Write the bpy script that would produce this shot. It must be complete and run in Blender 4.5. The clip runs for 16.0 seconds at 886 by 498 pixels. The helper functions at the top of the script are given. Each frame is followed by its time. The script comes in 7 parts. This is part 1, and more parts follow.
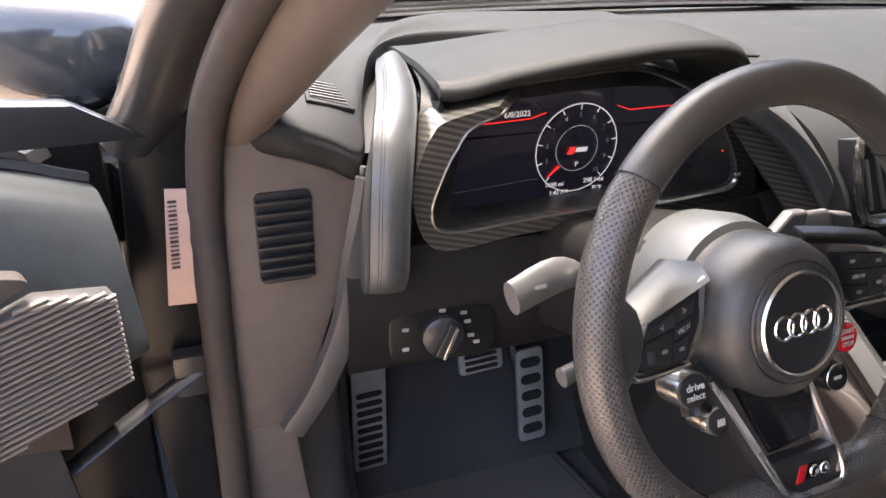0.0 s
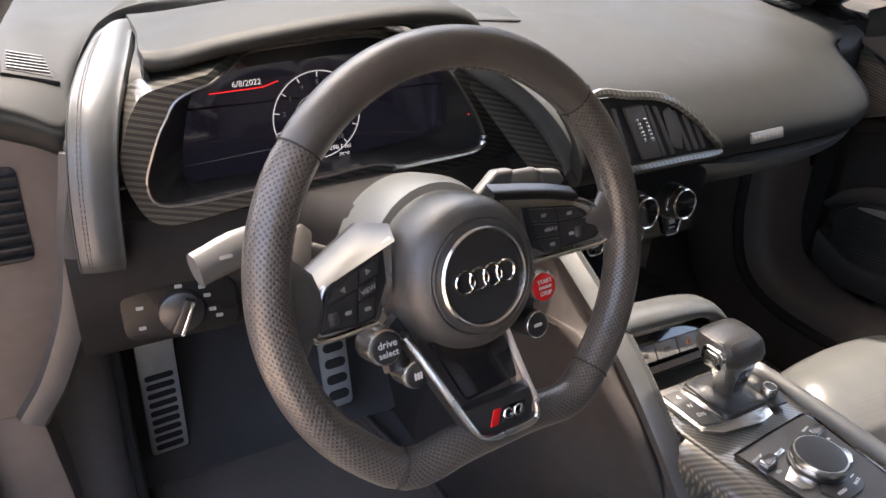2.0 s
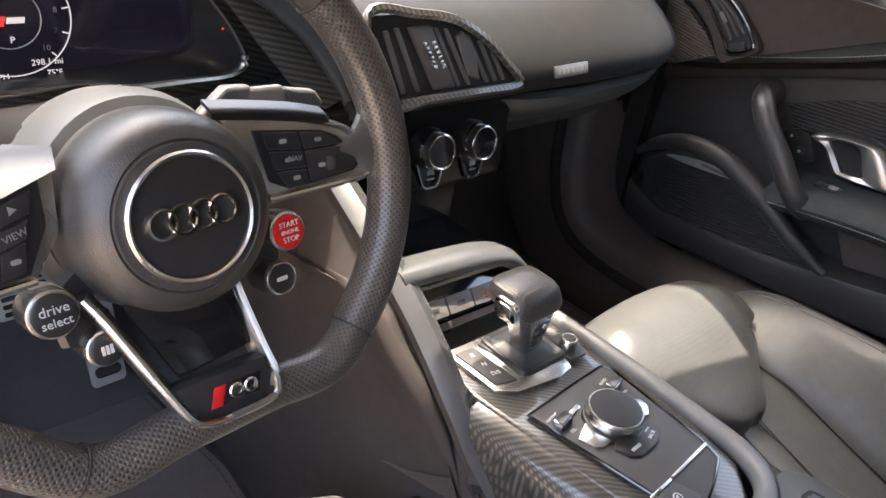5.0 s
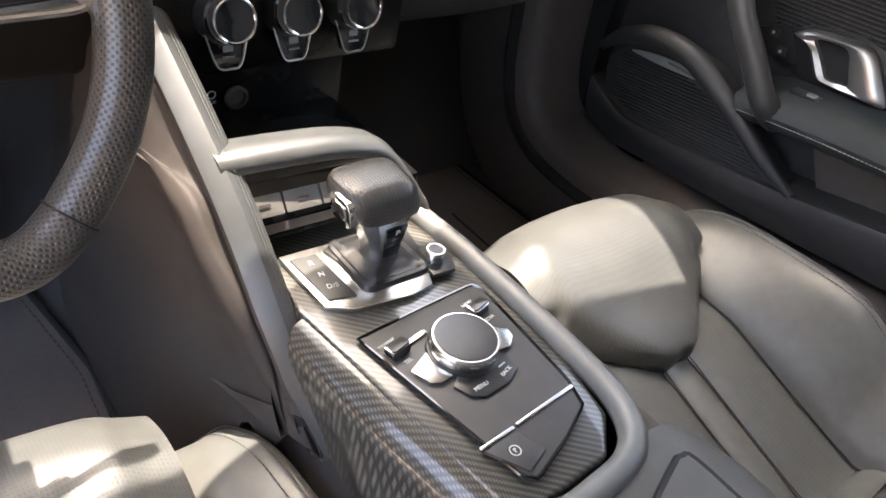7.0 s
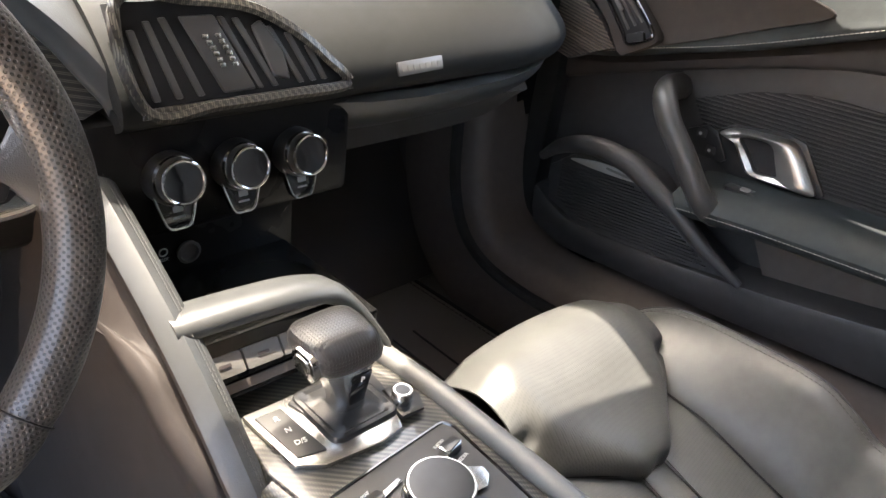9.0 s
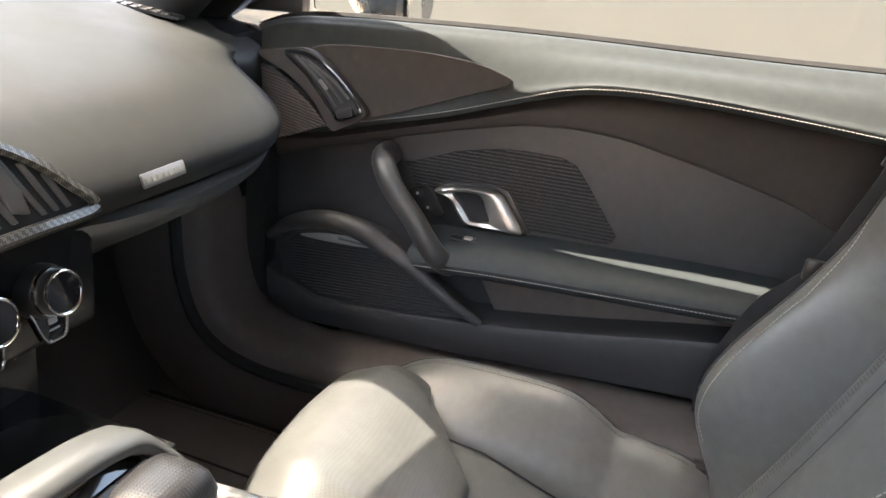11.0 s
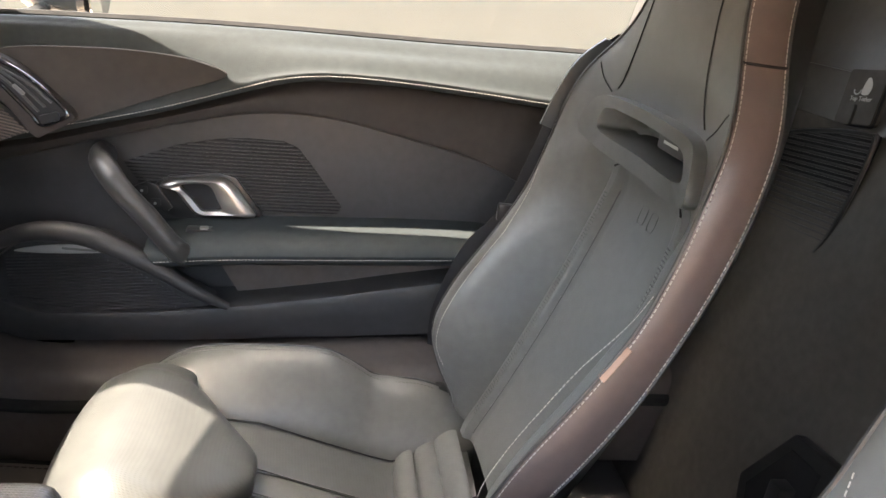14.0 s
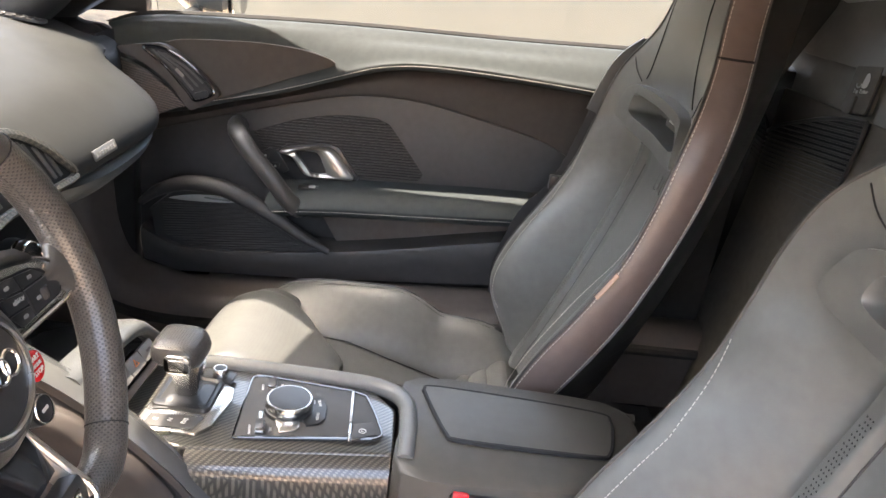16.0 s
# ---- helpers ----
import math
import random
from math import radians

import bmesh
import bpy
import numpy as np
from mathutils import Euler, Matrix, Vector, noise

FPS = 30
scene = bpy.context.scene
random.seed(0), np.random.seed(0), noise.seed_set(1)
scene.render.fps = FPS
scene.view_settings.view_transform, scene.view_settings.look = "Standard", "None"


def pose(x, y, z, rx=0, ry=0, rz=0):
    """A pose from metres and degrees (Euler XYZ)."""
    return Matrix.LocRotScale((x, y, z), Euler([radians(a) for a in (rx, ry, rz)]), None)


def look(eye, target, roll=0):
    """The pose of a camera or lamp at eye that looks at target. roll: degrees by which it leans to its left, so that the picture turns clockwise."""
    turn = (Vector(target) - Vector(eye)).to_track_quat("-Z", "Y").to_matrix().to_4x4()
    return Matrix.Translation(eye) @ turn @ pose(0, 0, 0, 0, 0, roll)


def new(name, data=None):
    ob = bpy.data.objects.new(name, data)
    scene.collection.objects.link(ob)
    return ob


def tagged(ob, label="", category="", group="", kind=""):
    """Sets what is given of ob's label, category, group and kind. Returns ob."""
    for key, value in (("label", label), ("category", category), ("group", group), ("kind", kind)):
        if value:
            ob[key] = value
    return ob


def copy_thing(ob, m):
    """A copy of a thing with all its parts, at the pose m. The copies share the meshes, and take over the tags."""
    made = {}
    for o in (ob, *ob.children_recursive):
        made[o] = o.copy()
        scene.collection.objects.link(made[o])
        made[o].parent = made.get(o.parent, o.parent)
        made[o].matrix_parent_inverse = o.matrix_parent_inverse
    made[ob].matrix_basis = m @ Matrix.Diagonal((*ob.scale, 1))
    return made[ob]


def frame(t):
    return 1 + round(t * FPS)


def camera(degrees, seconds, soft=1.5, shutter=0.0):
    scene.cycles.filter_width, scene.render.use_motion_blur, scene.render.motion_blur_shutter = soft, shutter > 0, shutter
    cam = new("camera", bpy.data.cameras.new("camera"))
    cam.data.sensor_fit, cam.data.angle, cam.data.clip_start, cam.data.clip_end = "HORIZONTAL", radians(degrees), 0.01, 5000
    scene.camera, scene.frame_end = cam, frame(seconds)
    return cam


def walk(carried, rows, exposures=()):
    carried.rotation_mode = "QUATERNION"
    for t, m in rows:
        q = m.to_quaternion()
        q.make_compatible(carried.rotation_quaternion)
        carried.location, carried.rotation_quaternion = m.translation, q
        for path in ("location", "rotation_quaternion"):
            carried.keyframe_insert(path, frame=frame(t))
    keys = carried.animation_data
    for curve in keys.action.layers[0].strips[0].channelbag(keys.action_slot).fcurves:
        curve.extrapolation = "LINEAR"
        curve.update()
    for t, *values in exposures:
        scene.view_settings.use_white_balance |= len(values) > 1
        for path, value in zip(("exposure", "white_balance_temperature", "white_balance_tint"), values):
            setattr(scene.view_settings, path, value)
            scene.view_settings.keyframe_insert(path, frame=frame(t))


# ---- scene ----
cam = camera(62.2, 16.0)
PATH = [
    (0, (-0.798, -0.214, 1.089), (-0.139, 1.446, 0.19), 2.0),
    (0.5, (-0.749, -0.243, 1.099), (-0.028, 1.374, 0.17), 2.6),
    (1, (-0.716, -0.267, 1.098), (0.071, 1.306, 0.146), 3.0),
    (1.5, (-0.685, -0.277, 1.095), (0.171, 1.256, 0.138), 3.3),
    (2, (-0.667, -0.283, 1.096), (0.262, 1.207, 0.138), 3.7),
    (2.5, (-0.653, -0.285, 1.095), (0.353, 1.157, 0.143), 4.1),
    (3, (-0.635, -0.289, 1.093), (0.462, 1.097, 0.158), 5.1),
    (3.5, (-0.634, -0.265, 1.08), (0.576, 1.037, 0.162), 6.5),
    (3.7, (-0.632, -0.249, 1.078), (0.618, 1.013, 0.159), 7.0),
    (5.8, (-0.443, -0.264, 0.995), (0.744, 0.925, -0.089), 12.2),
    (6, (-0.419, -0.271, 0.989), (0.742, 0.916, -0.126), 12.6),
    (6.5, (-0.369, -0.277, 0.974), (0.763, 0.859, -0.221), 13.4),
    (7, (-0.338, -0.274, 0.967), (0.799, 0.834, -0.25), 12.6),
    (7.5, (-0.325, -0.268, 0.97), (0.824, 0.842, -0.234), 10.8),
    (8, (-0.328, -0.258, 0.981), (0.847, 0.902, -0.147), 9.4),
    (8.2, (-0.329, -0.259, 0.984), (0.855, 0.932, -0.101), 8.7),
    (10.3, (-0.353, -0.221, 1.013), (1.271, 0.624, 0.208), 7.6),
    (10.5, (-0.362, -0.206, 1.01), (1.313, 0.554, 0.226), 7.5),
    (11, (-0.386, -0.162, 1.021), (1.402, 0.342, 0.28), 8.3),
    (11.5, (-0.404, -0.121, 1.027), (1.447, 0.164, 0.325), 9.8),
    (12, (-0.423, -0.091, 1.024), (1.454, 0.023, 0.341), 10.0),
    (12.5, (-0.432, -0.068, 1.02), (1.437, -0.097, 0.31), 9.0),
    (13, (-0.443, -0.07, 1.031), (1.403, -0.235, 0.278), 8.5),
    (13.5, (-0.47, -0.083, 1.054), (1.366, -0.372, 0.315), 8.4),
    (14, (-0.502, -0.085, 1.059), (1.34, -0.419, 0.354), 8.6),
    (14.5, (-0.548, -0.076, 1.055), (1.292, -0.389, 0.337), 8.9),
    (15, (-0.605, -0.082, 1.045), (1.239, -0.324, 0.309), 9.0),
    (15.5, (-0.691, -0.107, 1.076), (1.158, -0.256, 0.329), 8.7),
    (16, (-0.776, -0.142, 1.097), (1.077, -0.197, 0.345), 8.3),
]
walk(cam, [(t, look(eye, target, roll)) for t, eye, target, roll in PATH], [(0.0, 3.34, 7150, 17), (3.5, 3.46, 7400, 16), (6.0, 3.80, 7350, 15), (8.0, 3.88, 7400, 14), (11.0, 4.04, 7500, 12), (14.5, 4.22, 7600, 13), (16.0, 4.18, 7600, 14)])

# ---------------------------------------------------------------- light
world = bpy.data.worlds.new("sky")
scene.world = world
world.use_nodes = True
wn = world.node_tree.nodes
sky = wn.new("ShaderNodeTexSky")
sky.sky_type, sky.sun_disc = "NISHITA", False
SUN_EL, SUN_AZ = 72.5, 2.0
sky.dust_density, sky.ozone_density = 4.0, 0.6
sky.sun_elevation, sky.sun_rotation = radians(SUN_EL), radians(SUN_AZ)
world.node_tree.links.new(sky.outputs[0], wn["Background"].inputs[0])
wn["Background"].inputs[1].default_value = 0.15
sun = new("sun", bpy.data.lights.new("sun", "SUN"))
sun.data.energy, sun.data.angle, sun.data.color = 1.5, radians(0.6), (1.0, 0.97, 0.92)
_e, _a = radians(SUN_EL), radians(SUN_AZ)
sun.matrix_world = look((math.sin(_a) * math.cos(_e) * 10, math.cos(_a) * math.cos(_e) * 10, math.sin(_e) * 10), (0, 0, 0))


# ---------------------------------------------------------------- materials
def mat(name, color, rough=0.5, metal=0.0, spec=0.5, coat=0.0, vary=0.25, scale=60.0, bump=0.0, bscale=900.0, kind="noise",
        mottle=6.0, emit=None, estr=0.0, sheen=0.0, rvary=0.15):
    m = bpy.data.materials.new(name)
    m.use_nodes = True
    nt = m.node_tree
    N, L = nt.nodes, nt.links
    b = N["Principled BSDF"]
    b.inputs["Roughness"].default_value = rough
    b.inputs["Metallic"].default_value = metal
    b.inputs["Specular IOR Level"].default_value = spec
    b.inputs["Coat Weight"].default_value = coat
    b.inputs["Coat Roughness"].default_value = 0.06
    b.inputs["Sheen Weight"].default_value = sheen
    tc = N.new("ShaderNodeTexCoord")
    big, small = N.new("ShaderNodeTexNoise"), N.new("ShaderNodeTexNoise")
    for n, s, d in ((big, mottle, 4), (small, scale, 3)):
        n.inputs["Scale"].default_value = s
        n.inputs["Detail"].default_value = d
        L.new(tc.outputs["Object"], n.inputs["Vector"])
    add = N.new("ShaderNodeMath")
    add.operation = "ADD"
    L.new(big.outputs["Fac"], add.inputs[0])
    L.new(small.outputs["Fac"], add.inputs[1])
    ramp = N.new("ShaderNodeMapRange")
    ramp.inputs["From Min"].default_value, ramp.inputs["From Max"].default_value = 0.6, 1.4
    ramp.inputs["To Min"].default_value, ramp.inputs["To Max"].default_value = 1 - vary, 1 + vary
    L.new(add.outputs[0], ramp.inputs["Value"])
    mul = N.new("ShaderNodeVectorMath")
    mul.operation = "SCALE"
    mul.inputs[0].default_value = color
    L.new(ramp.outputs[0], mul.inputs["Scale"])
    L.new(mul.outputs[0], b.inputs["Base Color"])
    rr = N.new("ShaderNodeMapRange")
    rr.inputs["From Min"].default_value, rr.inputs["From Max"].default_value = 0.3, 0.7
    rr.inputs["To Min"].default_value, rr.inputs["To Max"].default_value = max(0.02, rough * (1 - rvary)), min(1, rough * (1 + rvary))
    L.new(big.outputs["Fac"], rr.inputs["Value"])
    L.new(rr.outputs[0], b.inputs["Roughness"])
    if bump:
        bp = N.new("ShaderNodeBump")
        bp.inputs["Strength"].default_value = bump
        bp.inputs["Distance"].default_value = 0.001
        if kind == "noise":
            t = N.new("ShaderNodeTexNoise")
            t.inputs["Scale"].default_value, t.inputs["Detail"].default_value = bscale, 2
            out = t.outputs["Fac"]
        else:
            t = N.new("ShaderNodeTexVoronoi")
            t.inputs["Scale"].default_value = bscale
            if kind[:4] == "perf":
                t.inputs["Randomness"].default_value = 0.0
            out = t.outputs["Distance"]
        if kind == "perf_flat":
            t.voronoi_dimensions = "2D"
            sp, sb, cb = N.new("ShaderNodeSeparateXYZ"), N.new("ShaderNodeMath"), N.new("ShaderNodeCombineXYZ")
            sb.operation = "SUBTRACT"
            L.new(tc.outputs["Object"], sp.inputs[0])
            L.new(sp.outputs["Y"], sb.inputs[0])
            L.new(sp.outputs["Z"], sb.inputs[1])
            L.new(sp.outputs["X"], cb.inputs[0])
            L.new(sb.outputs[0], cb.inputs[1])
            L.new(cb.outputs[0], t.inputs["Vector"])
        elif kind == "perf_uv":
            t.voronoi_dimensions = "2D"
            mp = N.new("ShaderNodeMapping")
            mp.inputs["Rotation"].default_value = (0, 0, radians(45))
            L.new(tc.outputs["UV"], mp.inputs["Vector"])
            L.new(mp.outputs[0], t.inputs["Vector"])
        else:
            L.new(tc.outputs["Object"], t.inputs["Vector"])
        if kind[:4] == "perf":
            st = N.new("ShaderNodeMapRange")
            st.inputs["From Min"].default_value, st.inputs["From Max"].default_value = 0.22, 0.36
            L.new(out, st.inputs["Value"])
            out = st.outputs[0]
            m2 = N.new("ShaderNodeVectorMath")
            m2.operation = "SCALE"
            L.new(mul.outputs[0], m2.inputs[0])
            h = N.new("ShaderNodeMapRange")
            h.inputs["To Min"].default_value, h.inputs["To Max"].default_value = (0.84 if kind == "perf_flat" else 0.25), 1.0
            L.new(out, h.inputs["Value"])
            L.new(h.outputs[0], m2.inputs["Scale"])
            L.new(m2.outputs[0], b.inputs["Base Color"])
        L.new(out, bp.inputs["Height"])
        L.new(bp.outputs[0], b.inputs["Normal"])
    if emit:
        b.inputs["Emission Color"].default_value = (*emit, 1)
        b.inputs["Emission Strength"].default_value = estr
    return m


def carbon_mat(name, su, sv, upright=False, dark=0.012, light=0.16, lying=False):
    """Clear lacquer over a twill weave of tows; su and sv count the tows per metre across and along."""
    m = mat(name, (0.03, 0.03, 0.03), 0.32, coat=0.35 if upright else 0.6, vary=0.1)
    nt = m.node_tree
    N, L = nt.nodes, nt.links
    b = N["Principled BSDF"]
    tc, sp = N.new("ShaderNodeTexCoord"), N.new("ShaderNodeSeparateXYZ")
    L.new(tc.outputs["Object"], sp.inputs[0])

    def op(kind, p, q=None, r=None):
        n = N.new("ShaderNodeMath")
        n.operation = kind
        for k, val in enumerate((p, q, r)):
            if val is None:
                continue
            if isinstance(val, (int, float)):
                n.inputs[k].default_value = val
            else:
                L.new(val, n.inputs[k])
        return n.outputs[0]

    across = op("ADD", sp.outputs["X"], sp.outputs["Y"]) if upright else sp.outputs["X"]
    u = op("MULTIPLY", across, su)
    v = op("MULTIPLY", (op("MULTIPLY_ADD", sp.outputs["Z"], 0.5, sp.outputs["X"]) if lying else op("MULTIPLY_ADD", across, 0.28, sp.outputs["Z"])) if upright else sp.outputs["Y"], sv)
    turn = op("FLOORED_MODULO", op("ADD", op("FLOOR", u), op("FLOOR", v)), 4.0)
    over = op("LESS_THAN", turn, 1.5)
    su_, sv_ = op("SINE", op("MULTIPLY", op("FRACT", u), math.pi)), op("SINE", op("MULTIPLY", op("FRACT", v), math.pi))
    if upright:
        su_ = sv_
    h = op("MULTIPLY_ADD", over, op("SUBTRACT", su_, op("MULTIPLY", sv_, 0.25)), op("MULTIPLY", sv_, 0.25))
    r = N.new("ShaderNodeValToRGB")
    r.color_ramp.elements[0].position, r.color_ramp.elements[0].color = 0.1, (dark, dark, dark, 1)
    r.color_ramp.elements[1].position, r.color_ramp.elements[1].color = 0.9, (light, light * 0.95, light * 0.78, 1)
    L.new(h, r.inputs[0])
    L.new(r.outputs[0], b.inputs["Base Color"])
    return m


def glass_mat(name, tint, rough=0.0):
    m = bpy.data.materials.new(name)
    m.use_nodes = True
    N, L = m.node_tree.nodes, m.node_tree.links
    out = N["Material Output"]
    N.remove(N["Principled BSDF"])
    tr, gl, mx, fr = N.new("ShaderNodeBsdfTransparent"), N.new("ShaderNodeBsdfGlossy"), N.new("ShaderNodeMixShader"), N.new("ShaderNodeFresnel")
    tr.inputs[0].default_value = (*tint, 1)
    gl.inputs["Roughness"].default_value = rough
    fr.inputs[0].default_value = 1.3
    L.new(fr.outputs[0], mx.inputs[0])
    L.new(tr.outputs[0], mx.inputs[1])
    L.new(gl.outputs[0], mx.inputs[2])
    L.new(mx.outputs[0], out.inputs["Surface"])
    return m


LEATHER = mat("black_leather", (0.042, 0.041, 0.039), 0.34, spec=0.6, bump=0.25, bscale=1000, kind="voronoi", vary=0.2)
SEATHIDE = mat("seat_leather", (0.106, 0.107, 0.100), 0.35, spec=0.65, bump=0.15, bscale=1200, kind="voronoi", vary=0.15)
PERF = mat("perforated_leather", (0.080, 0.082, 0.078), 0.38, spec=0.6, bump=0.12, bscale=300, kind="perf_flat", vary=0.15)
# Base colour warmed to paint the brown reflection on the rim.
RIMPERF = mat("perforated_rim_leather", (0.074, 0.065, 0.057), 0.32, spec=0.7, bump=0.6, bscale=300, kind="perf_uv", vary=0.15)
GRIPPERF = mat("perforated_grip_leather", (0.05, 0.047, 0.043), 0.34, spec=0.6, bump=0.5, bscale=330, kind="perf_flat", vary=0.15)
RIMHIDE = mat("smooth_rim_leather", (0.050, 0.047, 0.043), 0.34, spec=0.7, bump=0.2, bscale=1100, kind="voronoi", vary=0.15)
# Paler copy of dash leather; paints caught light on flank and lower pad.
DASHHIDE = mat("pale_dash_leather", (0.050, 0.053, 0.053), 0.36, spec=0.6, bump=0.15, bscale=1300, kind="voronoi", vary=0.15)
CONSOLESIDE = mat("brown_console_vinyl", (0.044, 0.038, 0.035), 0.6, spec=0.2, bump=0.25, bscale=1000, vary=0.15)
# Teal cast puts the sky's sheen into the base colour.
PADHIDE = mat("door_pad_leather", (0.040, 0.046, 0.047), 0.66, spec=0.12, bump=0.15, bscale=1300, kind="voronoi", vary=0.15)
ARMHIDE = mat("armrest_leather", (0.062, 0.058, 0.050), 0.42, spec=0.5, bump=0.18, bscale=1200, kind="voronoi", vary=0.15)
GREYHIDE = mat("grey_satin_leather", (0.13, 0.13, 0.124), 0.38, bump=0.15, bscale=1300, kind="voronoi", vary=0.12)
# Dash leather darkened to offset the light falling on the top pads.
DASHTOP = mat("dimmed_dash_leather", (0.016, 0.017, 0.0165), 0.55, spec=0.15, bump=0.12, bscale=1300, kind="voronoi", vary=0.15)
SOFT = mat("soft_black_plastic", (0.042, 0.041, 0.041), 0.46, bump=0.25, bscale=1200, vary=0.2)
BULK = mat("bulkhead_vinyl", (0.092, 0.086, 0.076), 0.7, spec=0.2, bump=0.25, bscale=1200, vary=0.2)
MATPILE = mat("floor_mat_pile", (0.125, 0.105, 0.094), 0.9, spec=0.2, bump=0.8, bscale=1100, vary=0.3, scale=500, sheen=0.3)
DARKALLOY = mat("dark_alloy", (0.26, 0.25, 0.24), 0.34, metal=0.9, vary=0.08)
PANELGREY = mat("matt_panel_grey", (0.048, 0.047, 0.046), 0.45, spec=0.35, vary=0.15)
KEYGREY = mat("pale_grey_key", (0.155, 0.148, 0.136), 0.4, vary=0.08)
TRIM = mat("brown_grey_trim", (0.115, 0.096, 0.085), 0.42, spec=0.35, bump=0.25, bscale=1000, vary=0.15)
PLASTIC = mat("black_plastic", (0.02, 0.02, 0.02), 0.33, vary=0.25)
SATINBLACK = mat("satin_black_panel", (0.008, 0.008, 0.008), 0.28, spec=0.18, vary=0.2)
SILLHIDE = mat("sill_vinyl", (0.100, 0.085, 0.078), 0.42, spec=0.5, bump=0.2, bscale=1000, vary=0.15)
GLOSS = mat("piano_black", (0.008, 0.008, 0.009), 0.08, coat=1.0, vary=0.2)
# Near-black fill: shade in openings and gaps, and the dark of seams.
DARK = mat("shade_and_seam_black", (0.006, 0.006, 0.007), 0.7, vary=0.3)
CARPET = mat("black_carpet", (0.085, 0.080, 0.080), 0.95, spec=0.1, bump=1.0, bscale=1500, vary=0.4, scale=900, sheen=0.2)
ALU = mat("brushed_aluminium", (0.62, 0.61, 0.585), 0.26, metal=1.0, vary=0.06, bump=0.06, bscale=1500)
SATIN = mat("satin_metal", (0.50, 0.49, 0.465), 0.38, metal=1.0, vary=0.06)
POLISHED = mat("polished_dark_alloy", (0.075, 0.077, 0.08), 0.36, metal=1.0, vary=0.05)
CHROME = mat("chrome", (0.8, 0.79, 0.77), 0.1, metal=1.0, vary=0.04)
STEEL = mat("pedal_steel", (0.50, 0.49, 0.47), 0.45, metal=0.55, vary=0.12)
RUBBER = mat("black_rubber", (0.02, 0.02, 0.02), 0.8, vary=0.3, bump=0.3)
CARBON = carbon_mat("carbon_fibre", 560.0, 560.0, light=0.10)
CARBONZ = carbon_mat("carbon_fibre_upright", 0.02, 640.0, True, light=0.10)
CARBONX = carbon_mat("carbon_fibre_lying", 0.02, 640.0, True, light=0.10, lying=True)
SCREEN = mat("display_glass", (0.004, 0.004, 0.007), 0.06, coat=0.5, vary=0.1, emit=(0.0006, 0.00055, 0.0010), estr=1.0)
LIT = mat("lit_white_marks", (0.4, 0.4, 0.4), 0.5, vary=0.02, emit=(0.8, 0.8, 0.85), estr=0.055)
LITRED = mat("lit_red_marks", (0.5, 0.02, 0.02), 0.5, vary=0.02, emit=(1.0, 0.03, 0.03), estr=0.10)
MARK = mat("white_print", (0.55, 0.55, 0.53), 0.6, vary=0.05)
DIM = mat("grey_print", (0.22, 0.22, 0.21), 0.6, vary=0.05)
RED = mat("red_lacquer", (0.55, 0.012, 0.015), 0.25, coat=0.6, vary=0.1)
THREAD = mat("pale_thread", (0.46, 0.43, 0.39), 0.8, vary=0.1)
DTHREAD = mat("grey_thread", (0.07, 0.068, 0.064), 0.8, vary=0.1)
# Brown tint paints the warm bounce light on the seat sides.
SIDEHIDE = mat("warm_lit_side_leather", (0.115, 0.085, 0.076), 0.36, spec=0.7, bump=0.15, bscale=1200, kind="voronoi", vary=0.15)
PANELSOFT = mat("dark_panel_foam", (0.012, 0.0115, 0.0115), 0.55, spec=0.15, bump=0.25, bscale=1200, vary=0.2)
TAGMAT = mat("tan_tag", (0.36, 0.23, 0.17), 0.7, vary=0.1)
WEB = mat("belt_webbing", (0.02, 0.02, 0.021), 0.75, bump=0.5, bscale=1800, vary=0.2)
BODY = mat("black_paint", (0.006, 0.006, 0.007), 0.07, coat=1.0, vary=0.2)
PAPER = mat("pink_paper_label", (0.62, 0.42, 0.34), 0.6, vary=0.08)
INK = mat("dark_ink", (0.05, 0.04, 0.04), 0.7, vary=0.1)
MIRROR = mat("mirror_glass", (0.85, 0.86, 0.86), 0.02, metal=1.0, vary=0.02)
MIRRORSHELL = mat("mirror_shell_paint", (0.03, 0.033, 0.035), 0.25, coat=1.0, vary=0.08)
# Pale grey chosen to bounce light into the cabin.
HEAD = mat("pale_bounce_cloth", (0.6, 0.6, 0.58), 0.9, bump=0.4, vary=0.2)
STALKMAT = mat("grey_stalk_plastic", (0.075, 0.073, 0.07), 0.38, vary=0.06)
BRICK = mat("tan_render", (0.52, 0.36, 0.24), 0.85, vary=0.1, scale=3, mottle=0.7, bump=0.2, bscale=120)
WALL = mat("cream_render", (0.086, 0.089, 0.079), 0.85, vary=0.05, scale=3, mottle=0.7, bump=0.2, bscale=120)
FLOORING = mat("tan_concrete", (0.58, 0.45, 0.33), 0.5, vary=0.15, scale=4, mottle=0.8, bump=0.15, bscale=90)
GLASS = glass_mat("window_glass", (0.93, 0.95, 0.93))
AMBER = mat("amber_lamp", (0.6, 0.2, 0.08), 0.4, vary=0.1)

# ---------------------------------------------------------------- mesh tools
ORIGIN = {}


def thing(name, at, label, category, group="", kind=""):
    """An Empty at a place (parts in world metres) or at a pose (parts in its own metres)."""
    ob = new(name)
    ob.empty_display_size = 0.05
    if isinstance(at, Matrix):
        ob.matrix_world, ORIGIN[ob] = at, Vector((0, 0, 0))
    else:
        ob.location, ORIGIN[ob] = at, Vector(at)
    return tagged(ob, label, category, group, kind)


